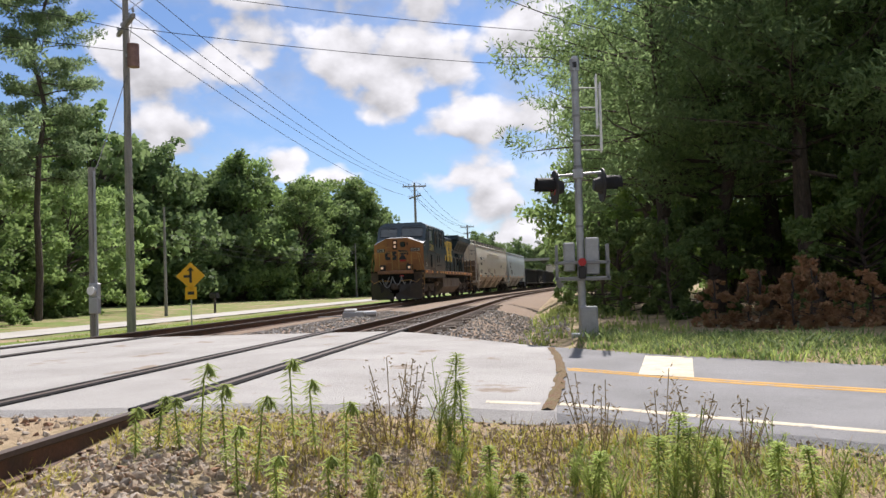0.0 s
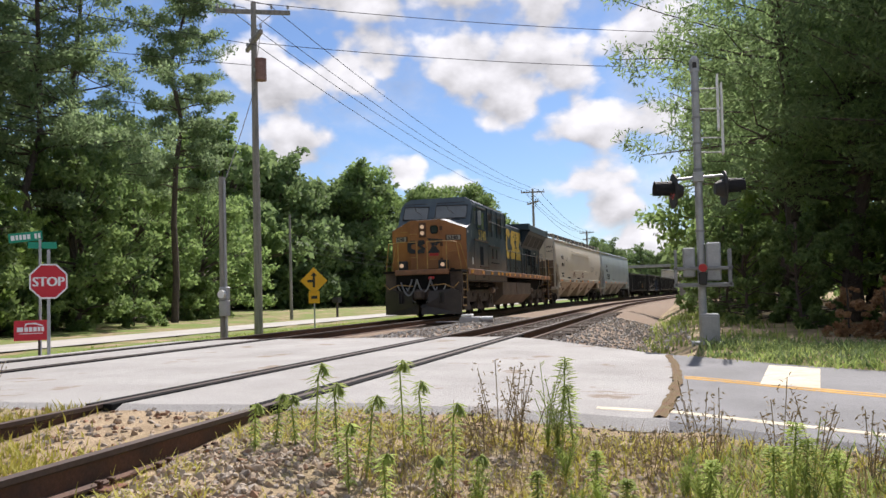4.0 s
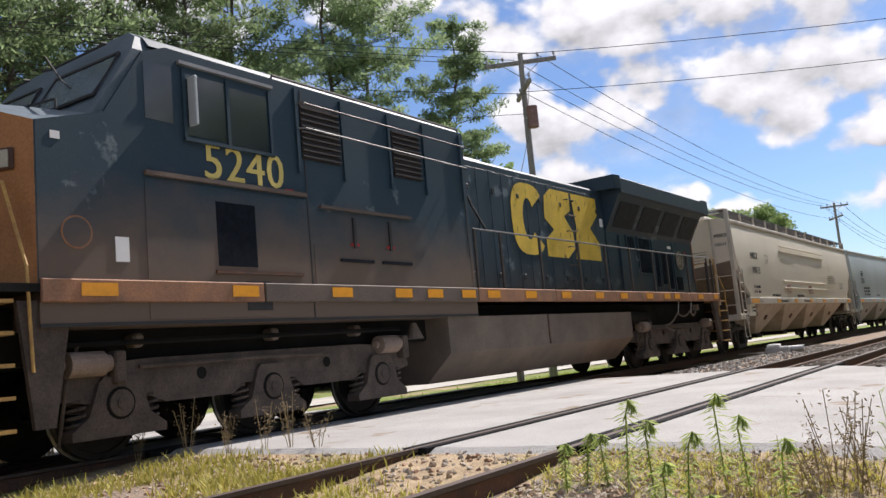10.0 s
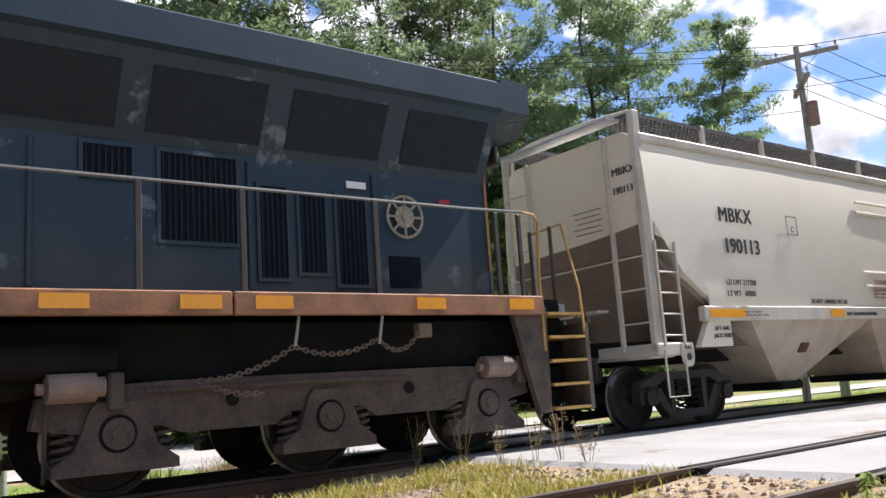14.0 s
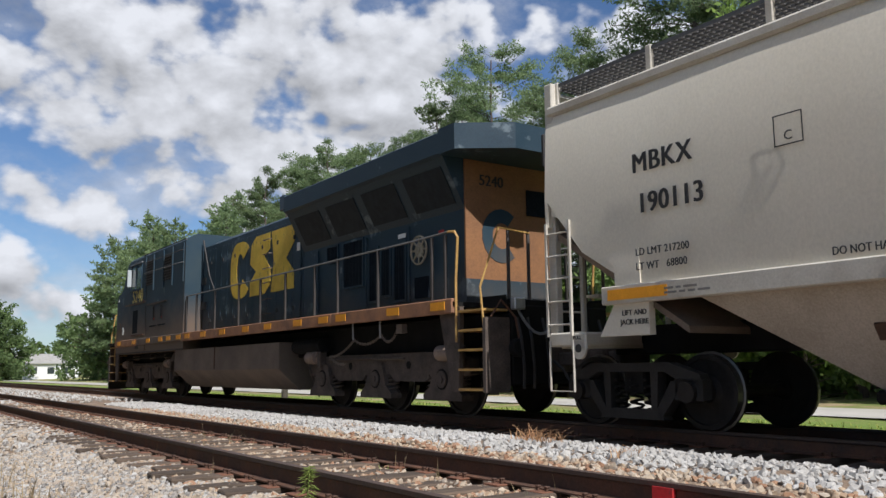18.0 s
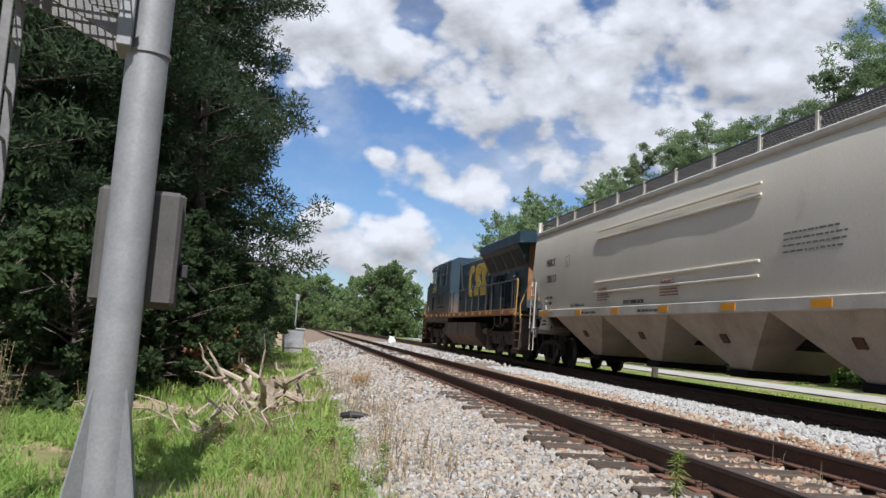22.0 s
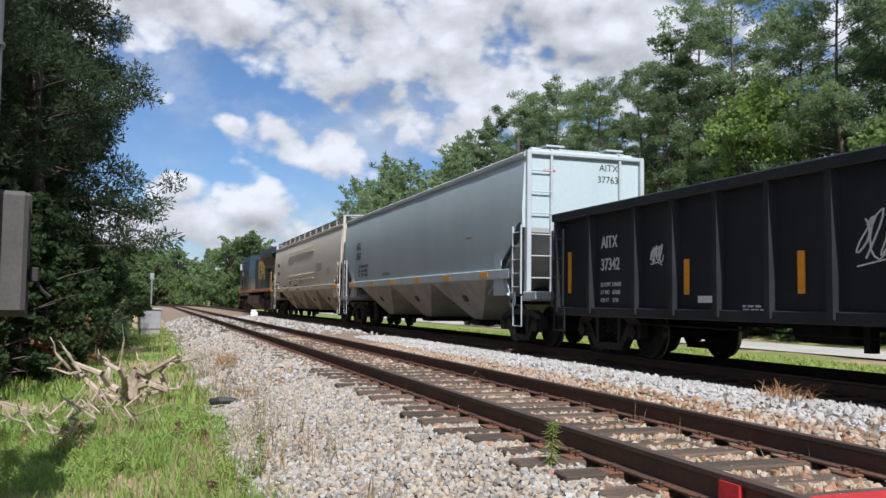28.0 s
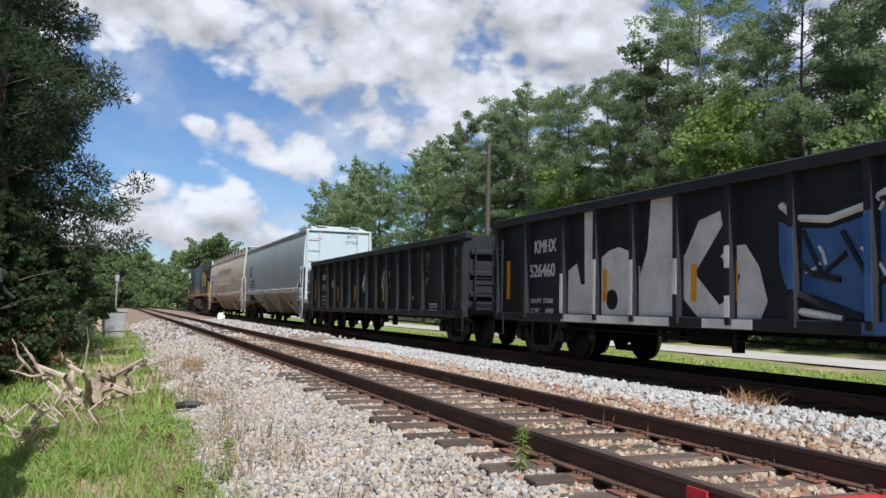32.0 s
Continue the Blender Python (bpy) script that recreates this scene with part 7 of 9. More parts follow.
def poles():
    p = utility_pole(-13.6, 25.7, 11.1, "weathered utility pole with crossarms and a transformer")
    t = part("transformer", rod(bmesh.new(), (0.3, -0.1, 8.75), (0.3, -0.1, 9.5), 0.19, n=14), "rusty_can", p, "rust-streaked transformer can")
    part("transformer_bracket", boxed(0.05, 0.35, -0.14, -0.06, 9.1, 9.2), "galv", p)
    utility_pole(-13.2, 81, 11.0, "distant utility pole with crossarm", r=0.16)
    utility_pole(-13.7, 136, 10.6, "distant utility pole with crossarm", r=0.2)
    utility_pole(-13.9, -31.0, 7.7, "dark round utility pole without arms", "pole_dark", False, 0.13)
    utility_pole(-27.0, -41.0, 10.6, "utility pole among the roadside trees", "pole_dark", True, 0.14)
    for dx, z in ((-0.9, 10.95), (-0.3, 10.95), (0.6, 10.95), (0.1, 9.6)):
        wire((-13.6 + dx, 25.7, z), (-13.2 + dx, 81, z - 0.1), 0.9)
        wire((-13.2 + dx, 81, z - 0.1), (-13.7 + dx, 136, z - 0.5), 0.9, r=0.018)
        wire((-13.6 + dx, 25.7, z), (-30 + dx, -8.0 + 2 * dx, z - 0.4), 0.5)
    wire((-13.6, 25.7, 8.9), (-30, 0, 8.2), 0.5)
    wire((-13.6, 25.7, 8.1), (-11.0, 19.2, 4.0), 0.05)
    for z, d in ((11.1, 0.35), (9.7, 0.4)):
        wire((-13.6, 25.7, z), (8.0, 39.7, z + 0.6), d)
    for k in range(3):
        wire((-27.0 + k * 0.4, -41.0, 10.4), (-15.0 + k * 0.3, 2.0, 10.9 + 0.15 * k), 1.0)
    wire((-13.9, -31.0, 7.6), (-25, -36, 8.4), 0.2)
    # meter pole
    z = land(-11.0, 19.0)
    m = thing("meter_pole", "short grey service pole with an electric meter and box", "service pole", pose(-11.0, 19.0, z))
    part("pole", rod(bmesh.new(), (0, 0, -0.3), (0, 0, 4.0 - z), 0.10, 0.085, 12), "pole_wood", m)
    part("conduit", rod(bmesh.new(), (0.1, -0.06, 0.1), (0.1, -0.06, 3.9 - z), 0.03, n=8), "galv", m)
    part("meter_box", boxed(0.02, 0.26, -0.28, -0.12, 1.05, 1.45, 0.02), "sign_back", m)
    part("meter", rod(bmesh.new(), (0.14, -0.28, 1.6), (0.14, -0.38, 1.6), 0.1, n=14), "sign_white", m, "round glass electric meter")
    part("meter_socket", boxed(0.02, 0.26, -0.27, -0.12, 1.45, 1.78, 0.02), "sign_back", m)
    for x, y, top in ((-23.2, 48.0, 6.2), (-26.5, 111.0, 7.0)):
        q = utility_pole(x, y, top, "plain thin service pole beside the lawn", "pole_wood", False, 0.11, "service_pole")
    for z in (4.2, 4.6, 5.0):
        wire((-23.2, 48.0, z), (-26.5, 111.0, z + 1.6), 1.4, r=0.014)


M["rusty_can"] = material("rust_streaked_can", (0.3, 0.17, 0.14), 0.7, vary=0.4, scale=4)


def plate_sign(name, label, x, y, z, facing, outline, mat, post_h, back="sign_back", posts=((0, 0),)):
    """A thin sign on a post; outline in the sign's plane, z is its middle, facing in degrees of heading."""
    s = thing(name, label, "road sign", pose(x, y, land(x, y), 0, 0, facing))
    zz = z - land(x, y)
    for px, _ in posts:
        part("post", boxed(px - 0.028, px + 0.028, 0.01, 0.05, -0.3, post_h, 0.006), "galv", s)
    b = prismed(outline, "y", -0.006, 0.0)
    f = part("sign_face", b, mat, s)
    f.matrix_basis = pose(0, 0, zz)
    b = prismed(outline, "y", 0.0005, 0.003)
    part("sign_back", b, back, s).matrix_basis = pose(0, 0, zz)
    return s, zz


def ngon(n, r, turn=0.0, sx=1.0):
    return [(sx * r * math.cos(2 * math.pi * i / n + turn), r * math.sin(2 * math.pi * i / n + turn)) for i in range(n)]


def signs():
    oct_ = math.pi / 8
    s, z = plate_sign("stop_sign", "red octagonal stop sign on a steel post", -10.7, 12.5, 1.27, 38, ngon(8, 0.335, oct_), "sign_white", 1.9)
    f = part("red_field", prismed(ngon(8, 0.305, oct_), "y", -0.009, -0.006), "sign_red", s)
    f.matrix_basis = pose(0, 0, z)
    writing("word", "STOP", 0.235, "sign_white", s, pose(0, -0.0095, z - 0.085, 90), 0.006, 0.92, align="CENTER")
    g = thing("street_sign", "pair of green street name blades on a thin post", "street sign", pose(-11.1, 12.75, land(-11.1, 12.75), 0, 0, 44))
    part("post", rod(bmesh.new(), (0, 0, -0.3), (0, 0, 2.15), 0.025, n=8), "galv", g)
    b = part("name_blade", boxed(-0.29, 0.27, -0.006, 0.006, 2.12, 2.29, 0.003), "sign_green", g)
    b.matrix_basis = pose(0, 0, 0, 0, -6, -10)
    q = bmesh.new()
    for i, (x0, x1) in enumerate(((-0.25, -0.19), (-0.17, -0.13), (-0.11, -0.07), (-0.05, 0.0), (0.02, 0.07), (0.14, 0.18), (0.2, 0.24))):
        box(q, x0, x1, -0.009, -0.006, 2.16, 2.25)
    part("name_bars", q, "sign_white", b)
    part("name_blade", boxed(-0.2, 0.28, -0.006, 0.006, 1.98, 2.1, 0.003), "sign_green", g)
    y = thing("yard_sign", "small red campaign yard sign with white bars", "yard sign", pose(-11.15, 12.6, land(-11.15, 12.6), 0, 0, 38))
    part("panel", boxed(-0.29, 0.26, -0.006, 0.006, 0.32, 0.68, 0.004), "sign_red", y)
    q = bmesh.new()
    for x0, x1 in ((-0.24, -0.14), (-0.12, -0.06), (-0.045, 0.01), (0.025, 0.08), (0.095, 0.14), (0.155, 0.2)):
        box(q, x0, x1, -0.01, -0.006, 0.48, 0.56)
    box(q, -0.2, 0.18, -0.01, -0.006, 0.44, 0.452)
    part("name_bars", q, "sign_white", y)
    part("emblem", prismed([(-0.12, 0.58), (-0.1, 0.63), (0.06, 0.64), (0.18, 0.59), (0.18, 0.57), (0.05, 0.61), (-0.08, 0.61), (-0.1, 0.57)], "y", -0.01, -0.006), "sign_white", y)
    part("stake", boxed(0.1, 0.14, 0.008, 0.03, -0.3, 0.6), "pole_dark", y)
    # seen from behind
    d, z = plate_sign("warning_sign", "diamond road sign seen from its bare metal back", -16.0, 15.8, 1.15, 205, ngon(4, 0.43), "sign_yellow", 1.8)
    part("lower_plate", boxed(-0.16, 0.16, -0.006, 0.0, z - 0.85, z - 0.5, 0.003), "sign_back", d)
    # yellow side road sign
    d, z = plate_sign("warning_sign", "yellow diamond side road sign with a small plate", -13.9, 30.9, 1.56, 18, ngon(4, 0.54), "sign_yellow", 2.3)
    part("symbol", box(boxed(-0.045, 0.045, -0.012, -0.006, z - 0.26, z + 0.26), -0.26, 0.0, -0.012, -0.006, z - 0.06, z + 0.04), "black", d)
    part("symbol_head", prismed([(-0.13, z + 0.2), (0, z + 0.34), (0.13, z + 0.2)], "y", -0.012, -0.006), "black", d)
    part("lower_plate", boxed(-0.22, 0.22, -0.006, 0.0, z - 0.9, z - 0.42, 0.003), "sign_yellow", d)
    part("plate_bars", boxed(-0.12, 0.12, -0.01, -0.006, z - 0.72, z - 0.6), "black", d)
    # mailbox
    b = thing("mailbox", "dark mailbox on a short post", "mailbox", pose(-21.8, 52.0, land(-21.8, 52.0), 0, 0, 60))
    part("post", boxed(-0.06, 0.06, -0.06, 0.06, -0.2, 1.0, 0.01), "pole_dark", b)
    part("box", prismed([(-0.15, 1.0), (-0.15, 1.25), (-0.1, 1.36), (0.1, 1.36), (0.15, 1.25), (0.15, 1.0)], "y", -0.3, 0.35), "black", b)
    # lowered gate arm past the main track
    a = thing("crossing_gate", "red and white striped crossing gate arm, lowered, with a red lamp", "crossing gate", pose(-13.9, 3.0, land(-13.9, 3.0)))
    part("gate_mast", rod(bmesh.new(), (0, -0.6, -0.2), (0, -0.6, 2.4), 0.07, n=14), "galv", a)
    part("gate_mechanism", boxed(-0.2, 0.2, -0.85, -0.4, 0.75, 1.35, 0.03), "galv", a)
    part("arm", boxed(-0.015, 0.015, -0.4, 9.2, 1.06, 1.19, 0.004), "sign_white", a)
    for i in range(12):
        part("stripe", boxed(-0.018, 0.018, 0.2 + 0.8 * i, 0.6 + 0.8 * i, 1.058, 1.192), "sign_red", a)
    for y_ in (5.0, 8.95):
        part("arm_lamp", rod(bmesh.new(), (0, y_, 1.19), (0, y_, 1.34), 0.06, 0.05, 10), "red", a)


def small_things():
    # switch machine between the tracks
    z = -0.19
    w = thing("switch_machine", "pale grey track machine between the tracks", "track machine", pose(-6.9, 28.6, z, 0, 0, 6))
    part("case", boxed(-0.4, 0.35, -0.3, 0.3, 0.0, 0.24, 0.04), "sign_back", w)
    part("lid", boxed(-0.34, 0.05, -0.26, 0.26, 0.24, 0.33, 0.03), "sign_white", w)
    part("motor", rod(bmesh.new(), (0.35, 0, 0.14), (0.75, 0, 0.14), 0.1, n=12), "galv", w)
    part("rod", piped([(-0.4, 0.1, 0.08), (-1.3, 0.1, 0.08)], 0.02), "galv", w)
    # relay case down the line
    r = thing("relay_case", "grey equipment case on legs beside the track", "relay case", pose(0.05, -40.0, land(0.05, -40.0), 0, 0, 10))
    part("case", boxed(-0.45, 0.45, -0.35, 0.35, 0.3, 1.15, 0.03), "galv", r)
    part("roof", boxed(-0.5, 0.5, -0.4, 0.4, 1.15, 1.22, 0.02), "sign_back", r)
    part("base", boxed(-0.4, 0.4, -0.3, 0.3, -0.1, 0.3), "bungalow", r)
    part("antenna_mast", rod(bmesh.new(), (-0.1, -0.3, 0), (-0.1, -0.3, 2.6), 0.035, n=8), "galv", r)
    part("antenna_head", boxed(-0.2, 0.0, -0.36, -0.24, 2.5, 2.8, 0.03), "galv", r)
    part("conduit", piped([(0.5, 0.1, 0.05), (-0.9, 0.2, 0.05), (-1.6, 0.4, 0.1)], 0.03), "black", r)
    # instrument cabin beyond the crossing
    c = thing("signal_cabin", "low grey signal cabin beside the track", "cabin", pose(1.1, 78, land(1.1, 78)))
    part("wall", boxed(-0.9, 0.9, -1.2, 1.2, -0.1, 1.95, 0.02), "bungalow", c)
    part("roof", boxed(-1.0, 1.0, -1.3, 1.3, 1.95, 2.05, 0.02), "galv", c)
    part("door", boxed(-0.4, 0.4, -1.23, -1.2, 0.0, 1.8, 0.01), "galv", c)
    # bridge over the line, far ahead
    b = thing("footbridge", "distant pale steel bridge across the tracks", "bridge", pose(0, 150, 0))
    part("deck", boxed(-24, 14, -1, 1, 4.7, 5.15), "hgrey_dirty", b)
    for x in (-20, 9):
        part("pier", boxed(x - 0.6, x + 0.6, -0.8, 0.8, -0.3, 4.6), "bungalow", b)
    # white marker stone between the tracks, far down the line
    s = thing("marker_post", "low white marker between the tracks", "marker", pose(-6.9, -60.5, -0.2))
    part("block", boxed(-0.25, 0.25, -0.2, 0.2, 0, 0.35, 0.05), "sign_white", s)
    part("cap", boxed(-0.15, 0.2, -0.12, 0.12, 0.35, 0.5, 0.04), "sign_white", s)
    # houses past the end of the lane
    h = thing("house", "low white house with a grey roof behind the trees", "house", pose(-25.5, -158, land(-25.5, -158), 0, 0, 20))
    part("wall", boxed(-5, 5, -3.5, 3.5, 0, 2.6), "sign_white", h)
    part("roof", prismed([(-3.9, 2.6), (0, 4.3), (3.9, 2.6)], "x", -5.3, 5.3), "bungalow", h)
    for x in (-3, 0, 3):
        wn = part("window", boxed(x - 0.6, x + 0.6, 3.5, 3.53, 0.9, 2.0), "glass_dark", h)
    # litter by the bank
    t = thing("tyre_scrap", "black scrap of tyre rubber on the bank", "litter", pose(-1.04, -12.7, max(land(-1.04, -12.7), lerp_table(-1.04, BANK)) + 0.03))
    part("rubber", piped([(-0.2, 0, 0.02), (-0.1, 0.12, 0.05), (0.08, 0.12, 0.06), (0.2, 0.02, 0.03)], 0.05, 8), "black", t)


crossing_mast()
signal_mast()
poles()
signs()
small_things()


# ---- trees ----
def leaf_cloud(centres, radii, count, size, rng, flat=0.6, long=1.0, wide=0.5, burst=0.0):
    """Many small leaf blades round the centres: corners, four a blade."""
    w = radii ** 2
    k = rng.choice(len(centres), count, p=w / w.sum())
    v = rng.normal(size=(count, 3))
    v /= np.linalg.norm(v, axis=1, keepdims=True)
    p = centres[k] + v * radii[k][:, None] * (rng.random((count, 1)) ** 0.5) * [1, 1, flat]
    a = rng.normal(size=(count, 3)) * (1.0 - 0.65 * burst) + v * (0.8 + burst)
    a /= np.linalg.norm(a, axis=1, keepdims=True)
    b = np.cross(a, rng.normal(size=(count, 3)))
    b /= np.linalg.norm(b, axis=1, keepdims=True) + 1e-9
    s = size * (0.55 + 0.9 * rng.random((count, 1)))
    a, b = a * s * long, b * s * wide
    return np.stack([p - a, p + b, p + a, p - b], 1).reshape(-1, 3)


def mesh_of(name, verts, mat, per=4):
    me = bpy.data.meshes.new(name)
    n = len(verts) // per
    me.vertices.add(len(verts))
    me.vertices.foreach_set("co", np.ascontiguousarray(verts, dtype=np.float32).ravel())
    me.loops.add(len(verts))
    me.loops.foreach_set("vertex_index", np.arange(len(verts), dtype=np.int32))
    me.polygons.add(n)
    me.polygons.foreach_set("loop_start", np.arange(0, len(verts), per, dtype=np.int32))
    me.update(calc_edges=True)
    me.materials.append(M[mat])
    return me


def limb(bm, a, b, r0, r1, rng, n=5, steps=4, wob=0.25):
    a, b = Vector(a), Vector(b)
    pts = [a.lerp(b, i / steps) + Vector(rng.normal(size=3) * wob * (b - a).length * 0.12 * (0 < i < steps)) for i in range(steps + 1)]
    for i in range(steps):
        rod(bm, pts[i], pts[i + 1], r0 + (r1 - r0) * i / steps, r0 + (r1 - r0) * (i + 1) / steps, n, caps=False)
    return pts


def tree_parts(kind, height, seed, leaves, size, bare=0.35, spread=0.2, mat="needles", trunk_r=0.22, lumps=40, droop=0.15, blade=(1.5, 0.28), cone=False):
    """Trunk with limbs, and a crown of leaf clumps on them, as two meshes."""
    rng = np.random.default_rng(seed)
    bm = bmesh.new()
    lean = rng.normal(size=2) * height * 0.012
    limb(bm, (0, 0, -0.3), (lean[0], lean[1], height * 0.97), trunk_r, 0.04, rng, 9, 7, 0.1)
    centres, radii = [], []
    if kind == "pine":
        z = height * bare
        while z < height * 0.985:
            k = (z - height * bare) / (height * (1 - bare))
            reach = height * spread * (0.35 + 0.75 * math.sin(math.pi * min(1.0, 0.22 + 0.72 * k)) ** 0.8) * (1.0 if k < 0.75 else 1.0 - 2.2 * (k - 0.75)) + 0.2
            if cone:
                reach = height * spread * 1.25 * (1.0 - k) ** 0.6 * (0.8 + 0.4 * rng.random()) + 0.3
            for _ in range(4):
                ang = rng.random() * 2 * math.pi
                r = reach * (0.45 + 0.6 * rng.random())
                base = Vector((lean[0] * z / height, lean[1] * z / height, z))
                tip = base + Vector((math.cos(ang) * r, math.sin(ang) * r, r * (droop * rng.normal() + 0.10 + 0.45 * k * k)))
                limb(bm, base, tip, 0.045 * (1.25 - k), 0.012, rng, 4, 3)
                across = Vector((-math.sin(ang), math.cos(ang), 0))
                for q in (0.45, 0.62, 0.78, 0.9, 1.0):
                    if q * r > 0.6:
                        # tufts sit on twigs to either side of the branch
                        c = base.lerp(tip, q) + across * rng.normal() * (0.10 + 0.16 * r * q)
                        centres.append((c.x, c.y, c.z + 0.10 + rng.normal() * 0.16))
                        radii.append(0.28 + 0.05 * r + 0.2 * rng.random())
            z += height * (0.024 + 0.02 * rng.random())
        flat, (long, wide) = 0.66, blade
    else:
        for i in range(lumps):
            k = rng.random()
            z = height * (bare + (0.95 - bare) * k)
            prof = math.sin(math.pi * min(1, 0.30 + 0.64 * k)) ** 0.8
            ang, r = rng.random() * 2 * math.pi, height * spread * prof * (0.35 + 0.7 * rng.random())
            base, tip = Vector((0, 0, z * 0.72)), Vector((math.cos(ang) * r, math.sin(ang) * r, z))
            limb(bm, base, tip, 0.007 * height, 0.0015 * height, rng, 4, 3)
            for q in range(3):
                centres.append(tuple(np.array(tip) + rng.normal(size=3) * height * 0.045))
                radii.append(height * 0.035 + 0.05 * height * rng.random())
        flat, long, wide = 0.75, 1.0, 0.55
    q = leaf_cloud(np.array(centres), np.array(radii), leaves, size, rng, flat, long, wide, 0.35 if kind == "pine" else 0.0)
    me_t = bpy.data.meshes.new("trunk")
    bm.to_mesh(me_t)
    bm.free()
    me_t.materials.append(M["bark"])
    return me_t, mesh_of("crown", q, mat)


TREE_KINDS = {}


def tree_kind(key, name, label, *args, **kw):
    TREE_KINDS[key] = (name, label, tree_parts(*args, **kw))


def tree(key, x, y, turn=0.0, size=1.0, group=""):
    name, label, (trunk, crown) = TREE_KINDS[key]
    ob = thing(name, label, "bush" if "bush" in name else "tree", pose(x, y, land(x, y) - 0.05, 0, 0, turn), group)
    ob.scale = (size, size, size)
    for n, me in (("trunk", trunk), ("crown", crown)):
        c = new(n, me)
        c.parent = ob
    return ob


tree_kind("pine_a", "pine_tree", "tall pine with a bare lower trunk and open green crown", "pine", 22, 11, 34000, 0.1, bare=0.26, spread=0.17, blade=(1.15, 0.36))
tree_kind("pine_b", "pine_tree", "tall pine with ragged layered branches", "pine", 20, 12, 34000, 0.1, bare=0.16, spread=0.18, blade=(1.15, 0.36))
tree_kind("pine_c", "pine_tree", "slender pine with a rounded crown", "pine", 21.5, 13, 34000, 0.1, bare=0.36, spread=0.135, blade=(1.15, 0.36))
tree_kind("pine_d", "pine_tree", "broad old pine with heavy needle clumps", "pine", 23, 31, 34000, 0.1, bare=0.32, spread=0.2, blade=(1.15, 0.36))
# these pines carry their shade in the needle colour
tree_kind("dark_a", "pine_tree", "large pine with low hanging branches, needles coloured as shaded", "pine", 17, 14, 70000, 0.07, bare=0.14, spread=0.20, blade=(1.3, 0.27), mat="needles_in_shade", trunk_r=0.26)
tree_kind("dark_b", "pine_tree", "large pine at the edge of the wood, needles coloured as shaded", "pine", 15, 15, 80000, 0.07, bare=0.03, spread=0.21, blade=(1.3, 0.27), mat="needles_in_shade", trunk_r=0.24)
tree_kind("edge_a", "pine_tree", "pine with low branches at the wood's edge", "pine", 11, 34, 26000, 0.08, bare=0.34, spread=0.34, trunk_r=0.3, blade=(1.25, 0.3), mat="needles_lifted")
tree_kind("edge_b", "pine_tree", "pine with a tapering crown at the wood's edge", "pine", 10, 35, 26000, 0.08, bare=0.34, spread=0.34, trunk_r=0.3, blade=(1.25, 0.3), mat="needles_lifted")
tree_kind("edge_wide", "pine_tree", "spreading pine with branches reaching over the track's bank", "pine", 12, 24, 26000, 0.08, bare=0.34, spread=0.42, trunk_r=0.32, droop=0.1, blade=(1.25, 0.3), mat="needles_lifted")
tree_kind("oak_a", "broadleaf_tree", "full green broadleaf tree in summer leaf", "oak", 15, 16, 12000, 0.2, bare=0.08, spread=0.36, mat="leaves", lumps=70)
tree_kind("oak_b", "broadleaf_tree", "rounded green broadleaf tree at the wood's edge", "oak", 11, 17, 10000, 0.17, bare=0.04, spread=0.42, mat="leaves", lumps=60)
tree_kind("light_a", "broadleaf_tree", "young light green broadleaf tree", "oak", 9, 18, 10000, 0.14, bare=0.04, spread=0.34, mat="leaves_light")
tree_kind("light_tall", "broadleaf_tree", "tall light green broadleaf tree among the pines", "oak", 16, 38, 17000, 0.15, bare=0.12, spread=0.2, mat="leaves_light", lumps=64)
tree_kind("bush_a", "bush", "leafy green undergrowth bush", "oak", 3.4, 19, 2600, 0.13, bare=0.0, spread=0.6, mat="leaves", trunk_r=0.05, lumps=30)
# the sunny_bush shape again, with shade put into its leaf colour
tree_kind("near_bush", "bush", "leafy green shrub at the wood's edge, coloured as shaded", "oak", 3.0, 21, 9000, 0.06, bare=0.0, spread=0.55, mat="leaves_in_shade", trunk_r=0.04, lumps=34)
tree_kind("sunny_bush", "bush", "mid-green leafy shrub at the wood's sunny edge", "oak", 3.0, 21, 9000, 0.06, bare=0.0, spread=0.55, mat="leaves", trunk_r=0.04, lumps=34)
tree_kind("rust_bush", "bush", "brown dried-out bush at the wood's edge", "oak", 2.2, 20, 5000, 0.06, bare=0.0, spread=0.6, mat="rustbush", trunk_r=0.04, lumps=26)
tree_kind("far_oak", "broadleaf_tree", "distant rounded green tree", "oak", 14, 22, 7000, 0.28, bare=0.0, spread=0.42, mat="leaves_far", lumps=80)
tree_kind("far_pine", "pine_tree", "distant pine in the wood", "pine", 20, 23, 8000, 0.22, bare=0.2, spread=0.18, blade=(1.1, 0.36))


